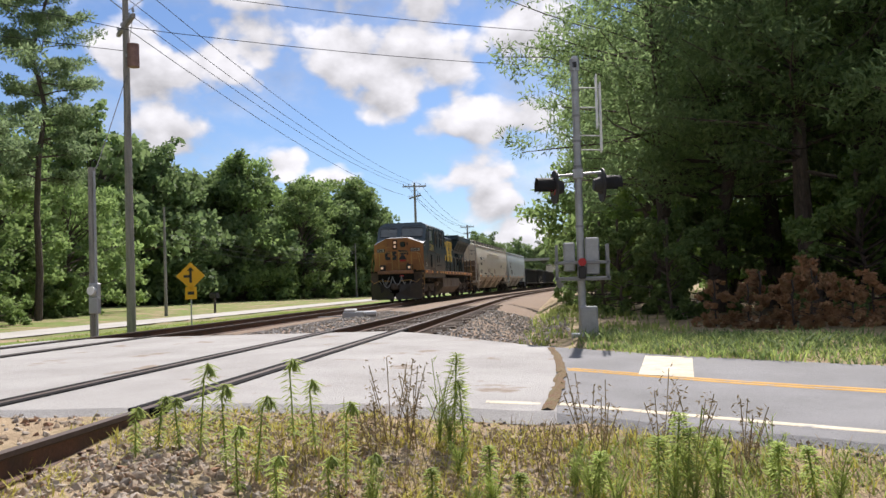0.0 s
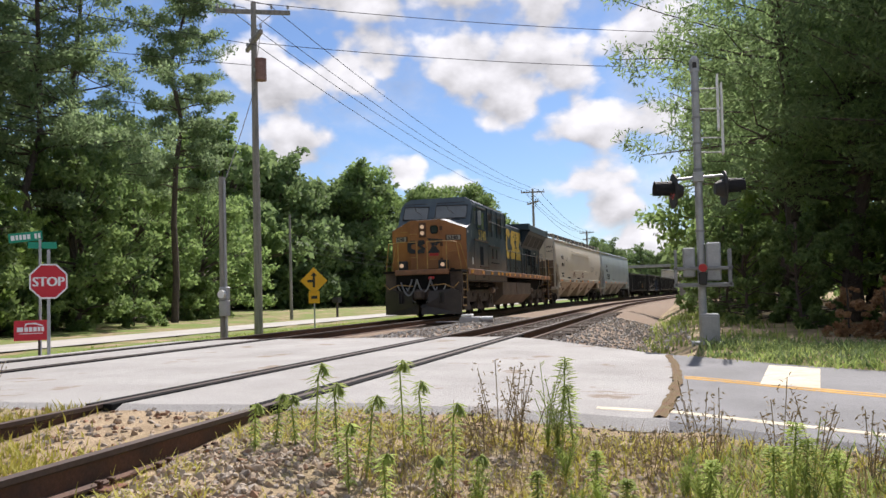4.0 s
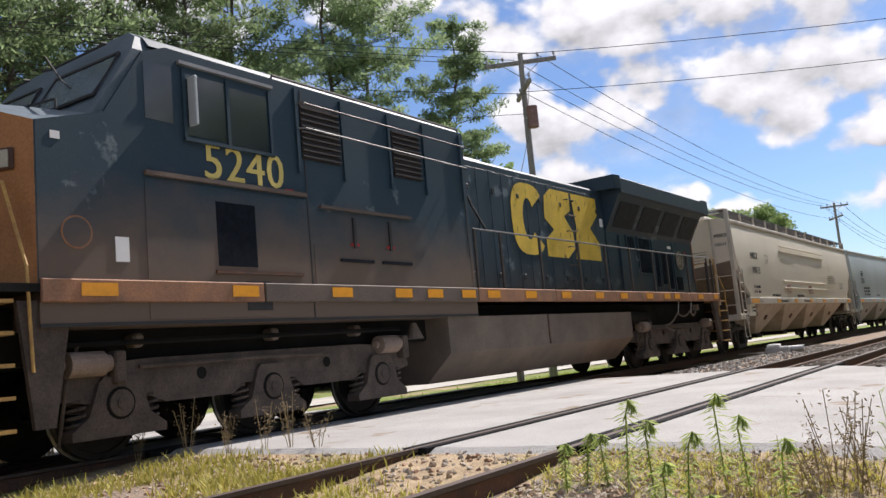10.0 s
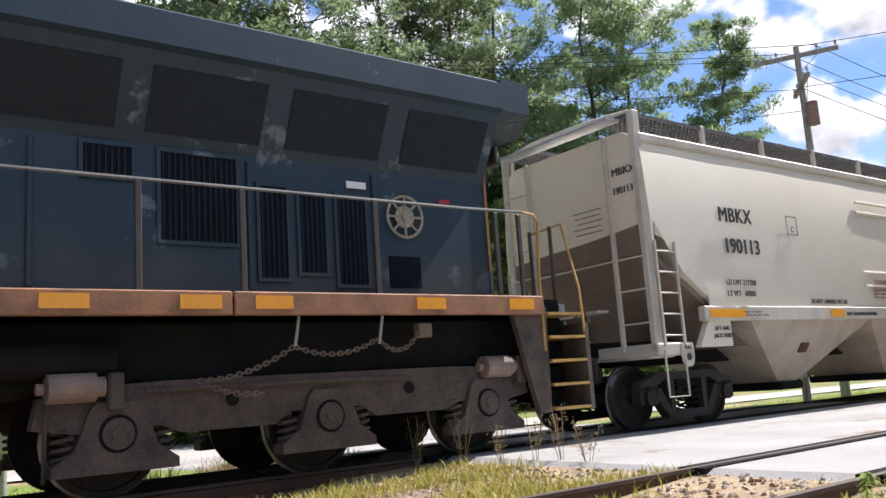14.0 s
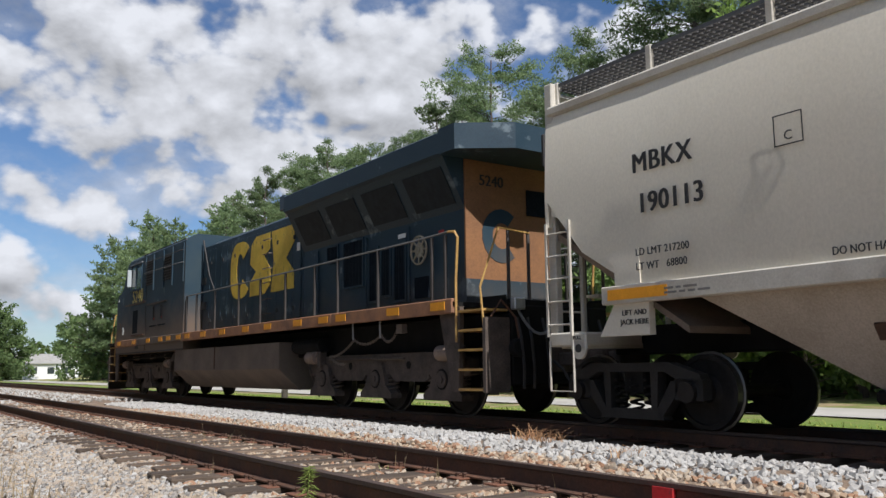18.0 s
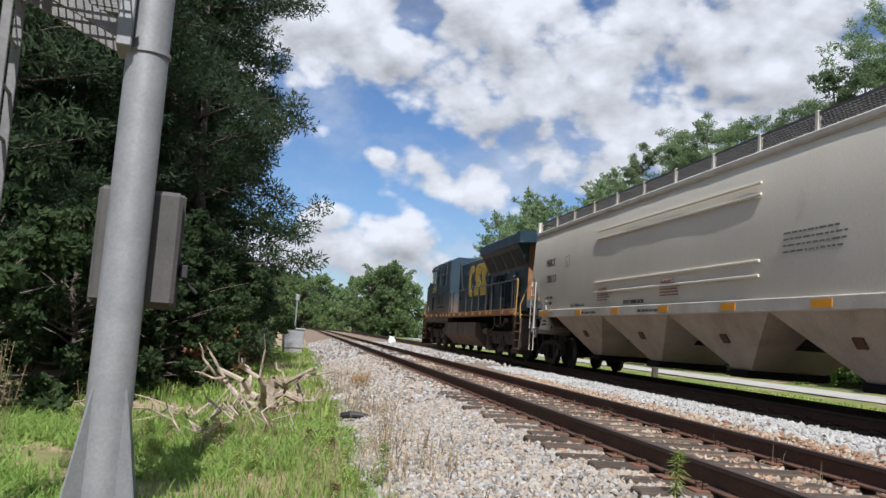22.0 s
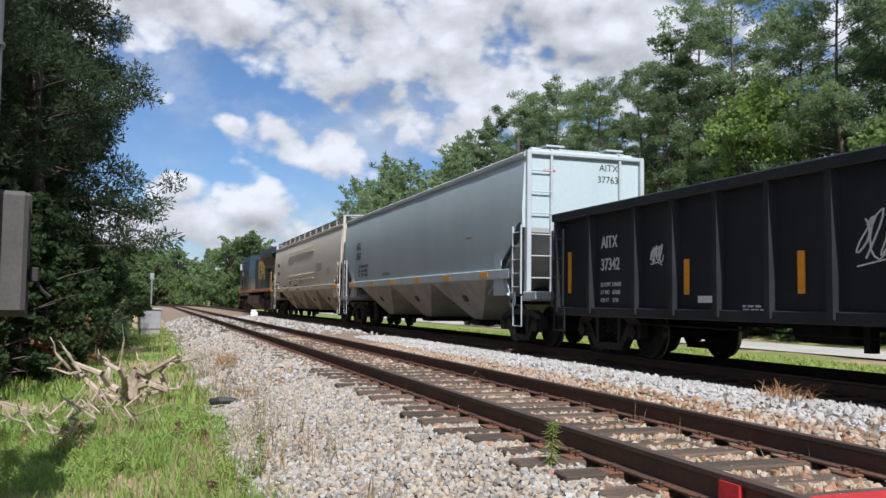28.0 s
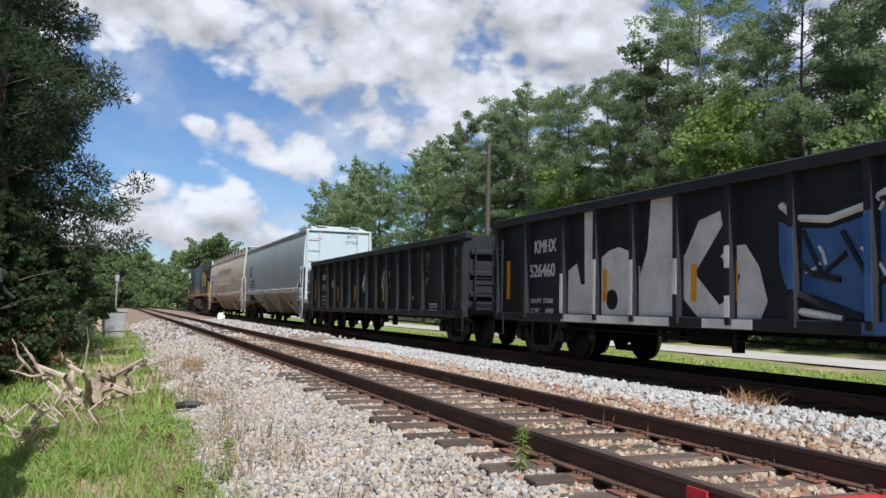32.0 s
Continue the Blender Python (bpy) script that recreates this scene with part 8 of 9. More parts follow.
def woods():
    rng = random.Random(5)
    # behind the lane, ahead of and beside the crossing
    for y in np.arange(-62, 37, 4.3):
        near = y > -25
        size = rng.uniform(0.9, 1.08) * (1.0 if near else 0.78)
        tree(rng.choice(["pine_a", "pine_b", "pine_d"]), -28.5 + rng.uniform(-1.5, 1.5), y + rng.uniform(-1.5, 1.5), rng.uniform(0, 360), size, "trees along the lane")
        tree(rng.choice(["far_pine", "oak_a", "far_pine", "pine_b"]), -34 + rng.uniform(-2, 2), y + rng.uniform(-1.5, 1.5), rng.uniform(0, 360), rng.uniform(0.9, 1.1) * (0.9 if y > 0 else 0.95 if near else 0.78), "trees along the lane")
    for y in np.arange(-60, 34, 5.2):
        tree(rng.choice(["oak_b", "light_a", "pine_c", "oak_b"] if y > -8 else ["pine_b", "light_a", "pine_c", "oak_b", "pine_a"]), (-27.4 if y > -8 else -25.6) + rng.uniform(-0.8, 0.8), y + rng.uniform(-2, 2), rng.uniform(0, 360), rng.uniform(0.62, 0.85), "trees along the lane")
    for x, y, size in ((-25.5, -17.0, 0.85), (-26.0, -31.5, 0.72), (-25.8, -46.0, 0.66)):
        tree("light_tall", x, y, y * 31, size, "trees along the lane")
    for y in np.arange(-62, 38, 2.6):
        tree("bush_a", (-27.0 if y > -8 else -25.2) + rng.uniform(-0.7, 0.7), y + rng.uniform(-1, 1), rng.uniform(0, 360), rng.uniform(0.7, 1.3), "undergrowth along the lane")
    for y in np.arange(-122, -62, 5.0):
        tree(rng.choice(["far_pine", "far_oak", "far_pine"]), -27 + rng.uniform(-2, 2), y, rng.uniform(0, 360), rng.uniform(0.74, 0.9), "trees along the lane")
    for y in np.arange(-64, 50, 3.4):
        tree("bush_a", -31 + rng.uniform(-1, 1), y, rng.uniform(0, 360), rng.uniform(1.1, 1.7), "undergrowth along the lane")
        tree("bush_a", -38 + rng.uniform(-2, 2), y, rng.uniform(0, 360), rng.uniform(1.3, 2.0), "undergrowth along the lane")
    for i in range(18):
        tree("bush_a", rng.uniform(7, 18), rng.uniform(17, 40), rng.uniform(0, 360), rng.uniform(0.8, 1.3), "undergrowth of the shaded wood")
    for i in range(24):
        tree("bush_a", rng.uniform(4.5, 14), rng.uniform(-60, -14), rng.uniform(0, 360), rng.uniform(0.9, 1.5), "undergrowth of the shaded wood")
    # a slender pine that stands alone above lower trees
    tree("pine_c", -27.9, 42.5, 40, 1.0, "trees along the lane")
    for x, y, size in ((-31.5, 44.0, 0.8), (-35.0, 47.0, 0.9), (-31.0, 50.5, 0.8), (-36.0, 54.0, 0.95), (-33.5, 57.0, 0.85), (-38.0, 50.0, 0.9)):
        tree("oak_b", x, y, x * 41, size, "trees along the lane")
    # beyond the lawn
    for i in range(46):
        k = i / 45
        y = 62 + 75 * k + rng.uniform(-5, 5)
        x = -52 + 26 * k + rng.uniform(-7, 4)
        tree(rng.choice(["far_oak", "oak_a", "far_oak", "far_oak"]), x, y, rng.uniform(0, 360), rng.uniform(0.85, 1.1) * (1.28 - 0.24 * k), "trees behind the lawn")
    for i in range(14):
        tree("bush_a", -50 + 24 * i / 13 + rng.uniform(0, 3), 60 + 72 * i / 13, rng.uniform(0, 360), rng.uniform(0.9, 1.4), "undergrowth behind the lawn")
    # the shaded wood on the camera's side of the track, past the road
    for key, x, y, turn, size in (("edge_wide", 2.9, 23.6, 20, 0.86), ("edge_a", 5.9, 20.4, 200, 0.9), ("edge_b", 7.9, 20.8, 80, 0.98), ("edge_wide", 6.2, 24.6, 140, 1.0), ("edge_a", 9.0, 17.6, 300, 0.85), ("edge_wide", 11.5, 17.8, 60, 0.82), ("edge_a", 4.4, 33.0, 110, 1.15), ("edge_b", 5.0, 42.0, 10, 1.3), ("edge_b", 4.3, 22.6, 210, 0.9), ("edge_a", 10.2, 21.8, 30, 1.0), ("edge_wide", 8.6, 28.0, 250, 1.1)):
        tree(key, x, y, turn, size, "trees of the shaded wood")
    for x, y, size in ((5.2, 25.6, 0.6), (8.2, 24.0, 0.7), (10.6, 21.5, 0.62), (3.4, 28.0, 0.62), (12.6, 19.5, 0.6)):
        tree("light_a", x, y, x * 57, size, "understory of the shaded wood")
    for i in range(11):
        y = rng.uniform(34, 64)
        tree(rng.choice(["far_pine", "oak_a", "far_oak"]), 8.5 + rng.uniform(0, 12), y, rng.uniform(0, 360), rng.uniform(0.8, 1.0), "trees of the shaded wood")
    for i in range(10):
        y = 48 + 8 * i
        tree(rng.choice(["oak_a", "far_oak", "far_pine"]), 2.6 + bend(y) + rng.uniform(0, 3), y, rng.uniform(0, 360), rng.uniform(0.75, 0.95), "trees beside the line")
    for x, y, s in ((3.0, 16.4, 0.42), (3.7, 15.9, 0.5), (4.5, 15.6, 0.5), (5.4, 15.2, 0.45), (6.2, 14.9, 0.5), (7.2, 14.3, 0.45), (8.0, 14.0, 0.4), (5.0, 17.0, 0.6), (3.4, 15.5, 0.4), (4.1, 15.3, 0.42), (5.0, 15.0, 0.4), (5.9, 14.6, 0.42), (6.7, 14.3, 0.4), (7.7, 13.6, 0.38), (8.8, 13.2, 0.4)):
        tree("rust_bush", x, y, x * 50, s, "brown bushes at the wood's edge")
    for x, y, s in ((2.6, 19.5, 0.8), (1.8, 23, 0.9), (8.6, 17, 1.0), (11, 15.6, 1.1), (6.6, 19.0, 1.1), (4.0, 22, 1.0), (12.5, 14, 1.2), (1.6, 28, 1.0), (1.5, 34, 1.1), (1.9, 40, 1.2)):
        tree("sunny_bush", x, y, x * 70, s, "shrubs at the wood's edge")
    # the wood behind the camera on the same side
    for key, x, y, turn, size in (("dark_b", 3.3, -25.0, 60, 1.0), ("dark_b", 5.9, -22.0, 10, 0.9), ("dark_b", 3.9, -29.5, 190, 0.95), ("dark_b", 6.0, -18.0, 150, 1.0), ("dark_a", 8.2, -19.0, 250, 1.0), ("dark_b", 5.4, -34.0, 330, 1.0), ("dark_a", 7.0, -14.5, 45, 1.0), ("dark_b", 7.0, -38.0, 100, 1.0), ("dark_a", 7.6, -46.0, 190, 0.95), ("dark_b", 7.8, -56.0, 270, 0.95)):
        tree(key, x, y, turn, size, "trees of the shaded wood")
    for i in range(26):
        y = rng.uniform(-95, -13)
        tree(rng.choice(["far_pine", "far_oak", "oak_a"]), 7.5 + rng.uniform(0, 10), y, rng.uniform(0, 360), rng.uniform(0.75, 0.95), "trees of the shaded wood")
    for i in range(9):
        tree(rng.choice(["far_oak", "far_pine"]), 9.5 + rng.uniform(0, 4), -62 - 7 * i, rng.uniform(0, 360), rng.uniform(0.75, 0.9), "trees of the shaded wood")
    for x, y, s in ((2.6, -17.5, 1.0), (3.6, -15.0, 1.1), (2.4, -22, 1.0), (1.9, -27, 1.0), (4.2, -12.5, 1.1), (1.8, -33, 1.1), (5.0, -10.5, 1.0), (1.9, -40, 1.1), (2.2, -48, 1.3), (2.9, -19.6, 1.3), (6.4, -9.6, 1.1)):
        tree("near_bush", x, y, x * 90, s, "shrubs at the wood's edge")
    for x, y, s in ((1.6, -23.5, 0.6), (1.5, -30, 0.7), (2.0, -20, 0.5)):
        tree("rust_bush", x, y, x * 90, s, "brown bushes at the wood's edge")
    for i in range(30):
        tree("bush_a", -75 + 4.2 * i, -168 - 8 * (i % 3), i * 47, 1.6 + 0.5 * (i % 4) / 3, "distant undergrowth at the end of the line")
    # far end of the line
    for x, y, s in ((-16, -150, 0.95), (-13, -152, 0.88), (-18.5, -151, 0.85), (-15, -156, 0.9), (1.5, -168, 0.8), (-1, -166, 0.75), (4.5, -166, 0.85), (-11, -170, 0.8), (-5, -190, 0.9), (0, -200, 0.9), (5, -190, 0.85), (9, -180, 0.9), (-3, -215, 1.0), (13, -170, 0.95), (3, -225, 1.0), (-9, -205, 0.8), (18, -180, 1.0), (-36, -185, 0.9)):
        tree("far_oak", x, y, x * 33, s, "distant trees at the end of the line")
    for i in range(16):
        y = rng.uniform(130, 220)
        tree("far_oak", rng.uniform(10, 40) + (y - 110) * 0.1, y, rng.uniform(0, 360), rng.uniform(0.9, 1.2), "distant trees beside the line")
    for i in range(12):
        tree("far_oak", -2 + 2.4 * i, 215 + 6 * (i % 4), i * 61, 0.7 + 0.08 * (i % 3), "distant trees beside the line")
    for i in range(9):
        tree("far_oak", -16 + 2.2 * i, 236 + 5 * (i % 3), i * 77, 0.75 + 0.08 * (i % 4), "distant trees beside the line")
    for i in range(14):
        y = rng.uniform(150, 230)
        tree("far_oak", -24 + rng.uniform(-14, 12), y, rng.uniform(0, 360), rng.uniform(0.7, 0.85), "distant trees beside the line")


woods()


# ---- low plants ----
def blades(name, spots, mat, label, height, width, per, seed, spread=0.12, category="grass", bend_=0.45):
    """Tufts of bent grass blades at the spots, one object."""
    rng = np.random.default_rng(seed)
    out = []
    for x, y, s in spots:
        n = max(3, int(per * (0.6 + 0.8 * rng.random())))
        base = np.array([x, y, 0]) + np.c_[rng.normal(size=(n, 2)) * spread, np.zeros(n)]
        base[:, 2] = max(land(x, y), lerp_table(x, BANK) if -11.6 < x < -0.5 and not 5.9 < y < 16.4 else -9) - 0.02
        h = height * s * (0.4 + 0.8 * rng.random((n, 1)))
        d = rng.normal(size=(n, 3)) * [1, 1, 0]
        side = np.cross(d, [0, 0, 1.0])
        side /= np.linalg.norm(side, axis=1, keepdims=True) + 1e-9
        w = width * (0.6 + 0.8 * rng.random((n, 1)))
        mid = base + h * 0.55 * [0, 0, 1] + d * h * bend_ * 0.3
        tip = base + h * [0, 0, 1] + d * h * bend_
        out.append(np.stack([base - side * w, base + side * w, mid + side * w * 0.8, mid - side * w * 0.8], 1).reshape(-1, 3))
        out.append(np.stack([mid - side * w * 0.8, mid + side * w * 0.8, tip + side * w * 0.1, tip - side * w * 0.1], 1).reshape(-1, 3))
    ob = new(name, mesh_of(name, np.concatenate(out), mat))
    return tagged(ob, label, category, kind="stuff")


def scatter(n, x0, x1, y0, y1, seed, keep=None):
    rng = random.Random(seed)
    out = []
    while len(out) < n:
        x, y = rng.uniform(x0, x1), rng.uniform(y0, y1)
        if keep is None or keep(x, y, rng.random()):
            out.append((x, y, rng.uniform(0.5, 1.2)))
    return out


def patchy(x, y, r):
    return noise.noise((x * 0.9, y * 0.9, 3.3)) > -0.25 + 0.5 * r


def off_road(x, y, r):
    return patchy(x, y, r) and not (lerp_table(x, ROAD_NEAR) - 0.1 < y < lerp_table(x, ROAD_FAR) + 0.1)


blades("verge_grass", scatter(620, -2.9, -0.6, 3.2, 6.1, 1, off_road), "grass_yellow", "sparse yellowed grass tufts on stony soil", 0.075, 0.005, 14, 1, 0.07, bend_=0.8)
blades("verge_grass", scatter(760, -0.8, 6.0, 3.2, 5.9, 1, off_road), "grass_yellow", "yellow-green grass tufts on the road's verge", 0.08, 0.0045, 14, 1, bend_=0.7)
blades("verge_grass", scatter(420, -2.0, 6.0, 3.2, 6.0, 11, off_road), "dry", "dry brown grass on the road's verge", 0.13, 0.004, 9, 12)
blades("verge_grass", scatter(520, 0.1, 6.0, 3.4, 5.6, 61, off_road), "weed", "bright green grass tufts on the road's verge", 0.08, 0.0045, 16, 61, 0.07, bend_=0.7)
blades("track_grass", scatter(420, -7.6, -4.6, 3.0, 5.9, 2, patchy), "grass_yellow", "yellowed grass between the tracks", 0.13, 0.007, 12, 2)
blades("track_grass", scatter(260, -4.3, -3.1, 3.4, 5.8, 3, patchy), "grass_yellow", "yellowed grass between the rails", 0.11, 0.007, 12, 3)
blades("track_grass", scatter(260, -13.0, -10.3, 3.0, 6.2, 4, patchy), "dry", "dry grass beside the main track", 0.3, 0.006, 12, 4)
blades("wood_verge", scatter(420, 0.6, 12, 9.6, 18, 5, lambda x, y, r: lerp_table(x, ROAD_FAR) + 0.15 < y < lerp_table(x, ROAD_FAR) + 3.0), "weed", "green weeds along the wood's edge", 0.13, 0.007, 16, 5, 0.2, bend_=0.8)
blades("wood_verge", scatter(420, 0.6, 12, 9.6, 18, 15, lambda x, y, r: lerp_table(x, ROAD_FAR) + 0.1 < y < lerp_table(x, ROAD_FAR) + 3.4), "leaves", "broad-leaved weeds along the wood's edge", 0.16, 0.012, 14, 16, 0.16, bend_=1.0)
blades("bank_grass", scatter(1100, -0.9, 4.2, -13, -3.8, 6, lambda x, y, r: x > -0.75 - 0.25 * r and patchy(x, y, r * 0.6)), "bank_green", "short green grass on the bank", 0.19, 0.0045, 20, 6, 0.16)
blades("bank_clover", scatter(1400, -0.8, 4.2, -13, -4.5, 26, lambda x, y, r: patchy(y, x, r)), "leaves_light", "low broad-leaved green plants on the bank", 0.13, 0.013, 13, 27, 0.1, bend_=0.9)
blades("bank_grass", scatter(380, -1.6, 0.3, -22, -4.0, 7, patchy), "dry", "dry grass stalks along the ballast", 0.26, 0.005, 8, 7)
blades("bank_grass", scatter(1900, -0.9, 4.0, -48, -13, 8, patchy), "bank_green", "green grass on the bank", 0.22, 0.012, 9, 8, 0.25)
blades("lane_verge", scatter(3600, -15.9, -11.7, -45, 60, 9, lambda x, y, r: not (5 < y < 17)), "grass", "mown green grass beside the lane", 0.09, 0.02, 9, 9, 0.35)


def weed(key, x, y, height, label, mat, name="weed", drooping=False, bare=False, seed=0):
    """An upright stem with narrow leaves; the tip may hang over; or thin dry branching stalks."""
    rng = random.Random(seed)
    z = max(land(x, y), lerp_table(x, BANK) if -11.6 < x < -0.5 and not 5.9 < y < 16.4 else -9) - 0.03
    w = thing(name, label, "weed", pose(x, y, z), "weeds on the verge")
    if bare:
        for k in range(5):
            a, l = rng.uniform(0, 6.28), height * rng.uniform(0.6, 1.0)
            dx, dy = math.cos(a) * 0.1, math.sin(a) * 0.1
            pts = [(dx * 0.2, dy * 0.2, 0), (dx * 0.7, dy * 0.7, l * 0.5), (dx * 1.3 + rng.uniform(-.03, .03), dy * 1.3, l)]
            part("stalk", piped(pts, 0.0035, 4), "dry", w)
            q = []
            for i in range(26):
                t = rng.uniform(0.35, 1.0)
                c = Vector(pts[1]).lerp(Vector(pts[2]), max(0, t * 2 - 1)) if t > 0.5 else Vector(pts[0]).lerp(Vector(pts[1]), t * 2)
                c += Vector((rng.uniform(-.05, .05), rng.uniform(-.05, .05), rng.uniform(-.02, .04)))
                d, e = Vector((rng.uniform(-1, 1), rng.uniform(-1, 1), rng.uniform(-.2, 1))).normalized() * 0.018, Vector((rng.uniform(-1, 1), rng.uniform(-1, 1), rng.uniform(-1, 1))).normalized() * 0.006
                q += [c - d, c + e, c + d, c - e]
            me = mesh_of("seed_head", np.array([tuple(v) for v in q]), mat)
            sh = new("seed_head", me)
            sh.parent = w
            tagged(sh, kind="stuff")
        return w
    lean = rng.uniform(-0.05, 0.05), rng.uniform(-0.05, 0.05)
    pts = [Vector((lean[0] * t, lean[1] * t, height * t)) for t in (0, 0.3, 0.6, 0.85)]
    if drooping:
        pts += [Vector((lean[0] + 0.03, lean[1] - 0.02, height)), Vector((lean[0] + 0.05, lean[1] - 0.03, height * 0.97)), Vector((lean[0] + 0.06, lean[1] - 0.035, height * 0.91))]
    else:
        pts.append(Vector((lean[0], lean[1], height)))
    part("stem", piped(pts, 0.0055, 5), "weed", w)
    q, n = [], 120
    for i in range(n):
        t = 0.12 + 0.88 * (i / n) ** (1.5 if drooping else 0.8)
        f = t * (len(pts) - 1)
        j = min(int(f), len(pts) - 2)
        c = pts[j].lerp(pts[j + 1], f - j)
        a = i * 2.4 + rng.uniform(-.3, .3)
        l = (0.05 + 0.05 * math.sin(math.pi * t)) * (0.85 if drooping else 1.0) * rng.uniform(0.7, 1.3) * (height / 0.55) ** 0.5
        hang = -1.3 if drooping and t > 0.7 else -0.25 if drooping else (0.25 if t > 0.6 else -0.2)
        d = Vector((math.cos(a), math.sin(a), hang + rng.uniform(-.3, .3))).normalized()
        e = d.cross(Vector((0, 0, 1))).normalized() * 0.006
        m_ = c + d * l * 0.5
        q += [c, m_ + e, c + d * l - Vector((0, 0, 0.012)), m_ - e]
    me = mesh_of("leaves", np.array([tuple(v) for v in q]), mat)
    new("leaves", me).parent = w
    return w


def bushy_weed(x, y, height, label, mat, seed):
    """Several thin stems from one root, feathered with very narrow leaves."""
    rng = random.Random(seed)
    w = thing("bushy_weed", label, "weed", pose(x, y, land(x, y) - 0.02), "weeds on the verge")
    q = []
    for k in range(9):
        a, l = rng.uniform(0, 6.28), height * rng.uniform(0.5, 1.05)
        r = l * rng.uniform(0.1, 0.5)
        pts = [Vector((math.cos(a) * r * t * t, math.sin(a) * r * t * t, l * t)) for t in (0, 0.35, 0.7, 1.0)]
        part("stem", piped(pts, 0.003, 4), mat, w)
        for i in range(24):
            t = 0.12 + 0.88 * rng.random()
            c = Vector((math.cos(a) * r * t * t, math.sin(a) * r * t * t, l * t))
            b = rng.uniform(0, 6.28)
            d = Vector((math.cos(b), math.sin(b), rng.uniform(0.2, 1.3))).normalized() * rng.uniform(0.04, 0.095) * (1.15 - 0.5 * t)
            e = d.cross(Vector((rng.uniform(-1, 1), rng.uniform(-1, 1), 0.3))).normalized() * 0.0024
            q += [c, c + d * 0.5 + e, c + d, c + d * 0.5 - e]
    leaves = new("leaves", mesh_of("leaves", np.array([tuple(v) for v in q]), mat))
    leaves.parent = w
    return w


def weeds():
    for i, (x, y, h) in enumerate(((-0.46, 4.5, 0.30), (-0.36, 4.7, 0.26), (0.18, 4.75, 0.34), (0.10, 4.95, 0.3), (0.30, 4.6, 0.32), (0.59, 4.5, 0.5), (0.70, 4.55, 0.55), (0.82, 4.6, 0.42), (1.15, 4.8, 0.36), (1.4, 4.5, 0.32), (-0.78, 5.6, 0.62), (-0.70, 5.5, 0.5), (0.0, 4.4, 0.24), (0.95, 4.3, 0.28), (-1.0, 4.5, 0.3), (-0.6, 5.1, 0.3))):
        bushy_weed(x, y, h, "feathery green weed on the verge" if i % 4 else "bright feathery weed with many thin stems", "weed", 300 + i)
    def at(az, d):
        return -math.sin(radians(az)) * d, math.cos(radians(az)) * d
    for i, (az, d, h) in enumerate(((23.7, 5.3, 0.5), (22.0, 5.0, 0.46), (20.2, 4.9, 0.44), (17.6, 5.5, 0.52), (16.2, 5.4, 0.44), (14.3, 4.9, 0.46), (26.3, 5.6, 0.3), (24.9, 5.5, 0.3), (21.3, 4.7, 0.35), (18.8, 4.6, 0.28), (12.6, 4.7, 0.3), (15.4, 4.6, 0.3), (27.6, 5.4, 0.28))):
        weed("a", *at(az, d), h * 1.18, "green weed with a drooping leafy tip", "weed", drooping=True, seed=i)
    for i, (az, d, h) in enumerate(((7.0, 5.75, 0.62), (6.2, 5.7, 0.45), (-7.4, 4.75, 0.5), (-8.2, 4.7, 0.42), (-6.4, 4.65, 0.4), (4.5, 4.9, 0.3), (-2.5, 4.8, 0.3), (-13.8, 4.7, 0.34), (-10.5, 4.8, 0.32), (2.6, 4.6, 0.28), (8.5, 4.7, 0.28), (-16, 4.8, 0.3))):
        weed("b", *at(az, d), h, "upright green weed with narrow leaves", "weed", seed=20 + i)
    for i, (az, d, h) in enumerate(((11.2, 5.7, 0.62), (10.2, 5.65, 0.66), (9.4, 5.6, 0.55), (-1.8, 5.5, 0.56), (-2.8, 5.4, 0.5), (-6.6, 5.4, 0.55), (-8.8, 5.3, 0.5), (1.2, 5.2, 0.35), (12.2, 5.5, 0.4), (-12, 5.2, 0.4), (45.5, 8.9, 0.75), (47.2, 9.1, 0.7), (43.8, 8.6, 0.5), (49.5, 9.4, 0.55), (52.0, 9.8, 0.7), (55, 10, 0.6))):
        weed("c", *at(az, d), h, "thin dry stalks with brown seed heads", "dry", name="dry_weed", bare=True, seed=50 + i)
    for i, (x, y, h) in enumerate(((-2.66, -5.4, 0.36), (-0.5, -9.6, 0.5), (-0.9, -7.6, 0.45), (-0.65, -11.0, 0.5), (0.2, -8.4, 0.4), (1.9, -9.2, 0.6))):
        weed("b", x, y, h, "upright green weed beside the track", "weed", seed=80 + i)
    for i, (x, y, h) in enumerate(((-1.1, -9.5, 0.6), (-1.0, -8.2, 0.55), (-1.3, -10.6, 0.6), (-0.4, -7.4, 0.5), (0.5, -10.5, 0.6), (-1.5, -17, 0.5), (-1.4, -16.2, 0.5), (2.6, -8.6, 1.1), (3.0, -9.6, 1.2), (2.2, -10.2, 1.0))):
        weed("c", x, y, h, "thin dry stalks with brown seed heads", "dry", name="dry_weed", bare=True, seed=90 + i)


    # along the bank
    rng = random.Random(77)
    for i in range(18):
        weed("b", rng.uniform(-0.8, 1.8), rng.uniform(-12, -6.5), rng.uniform(0.22, 0.45), "leafy green weed on the grassy bank", "weed" if i % 3 else "dry", seed=120 + i)


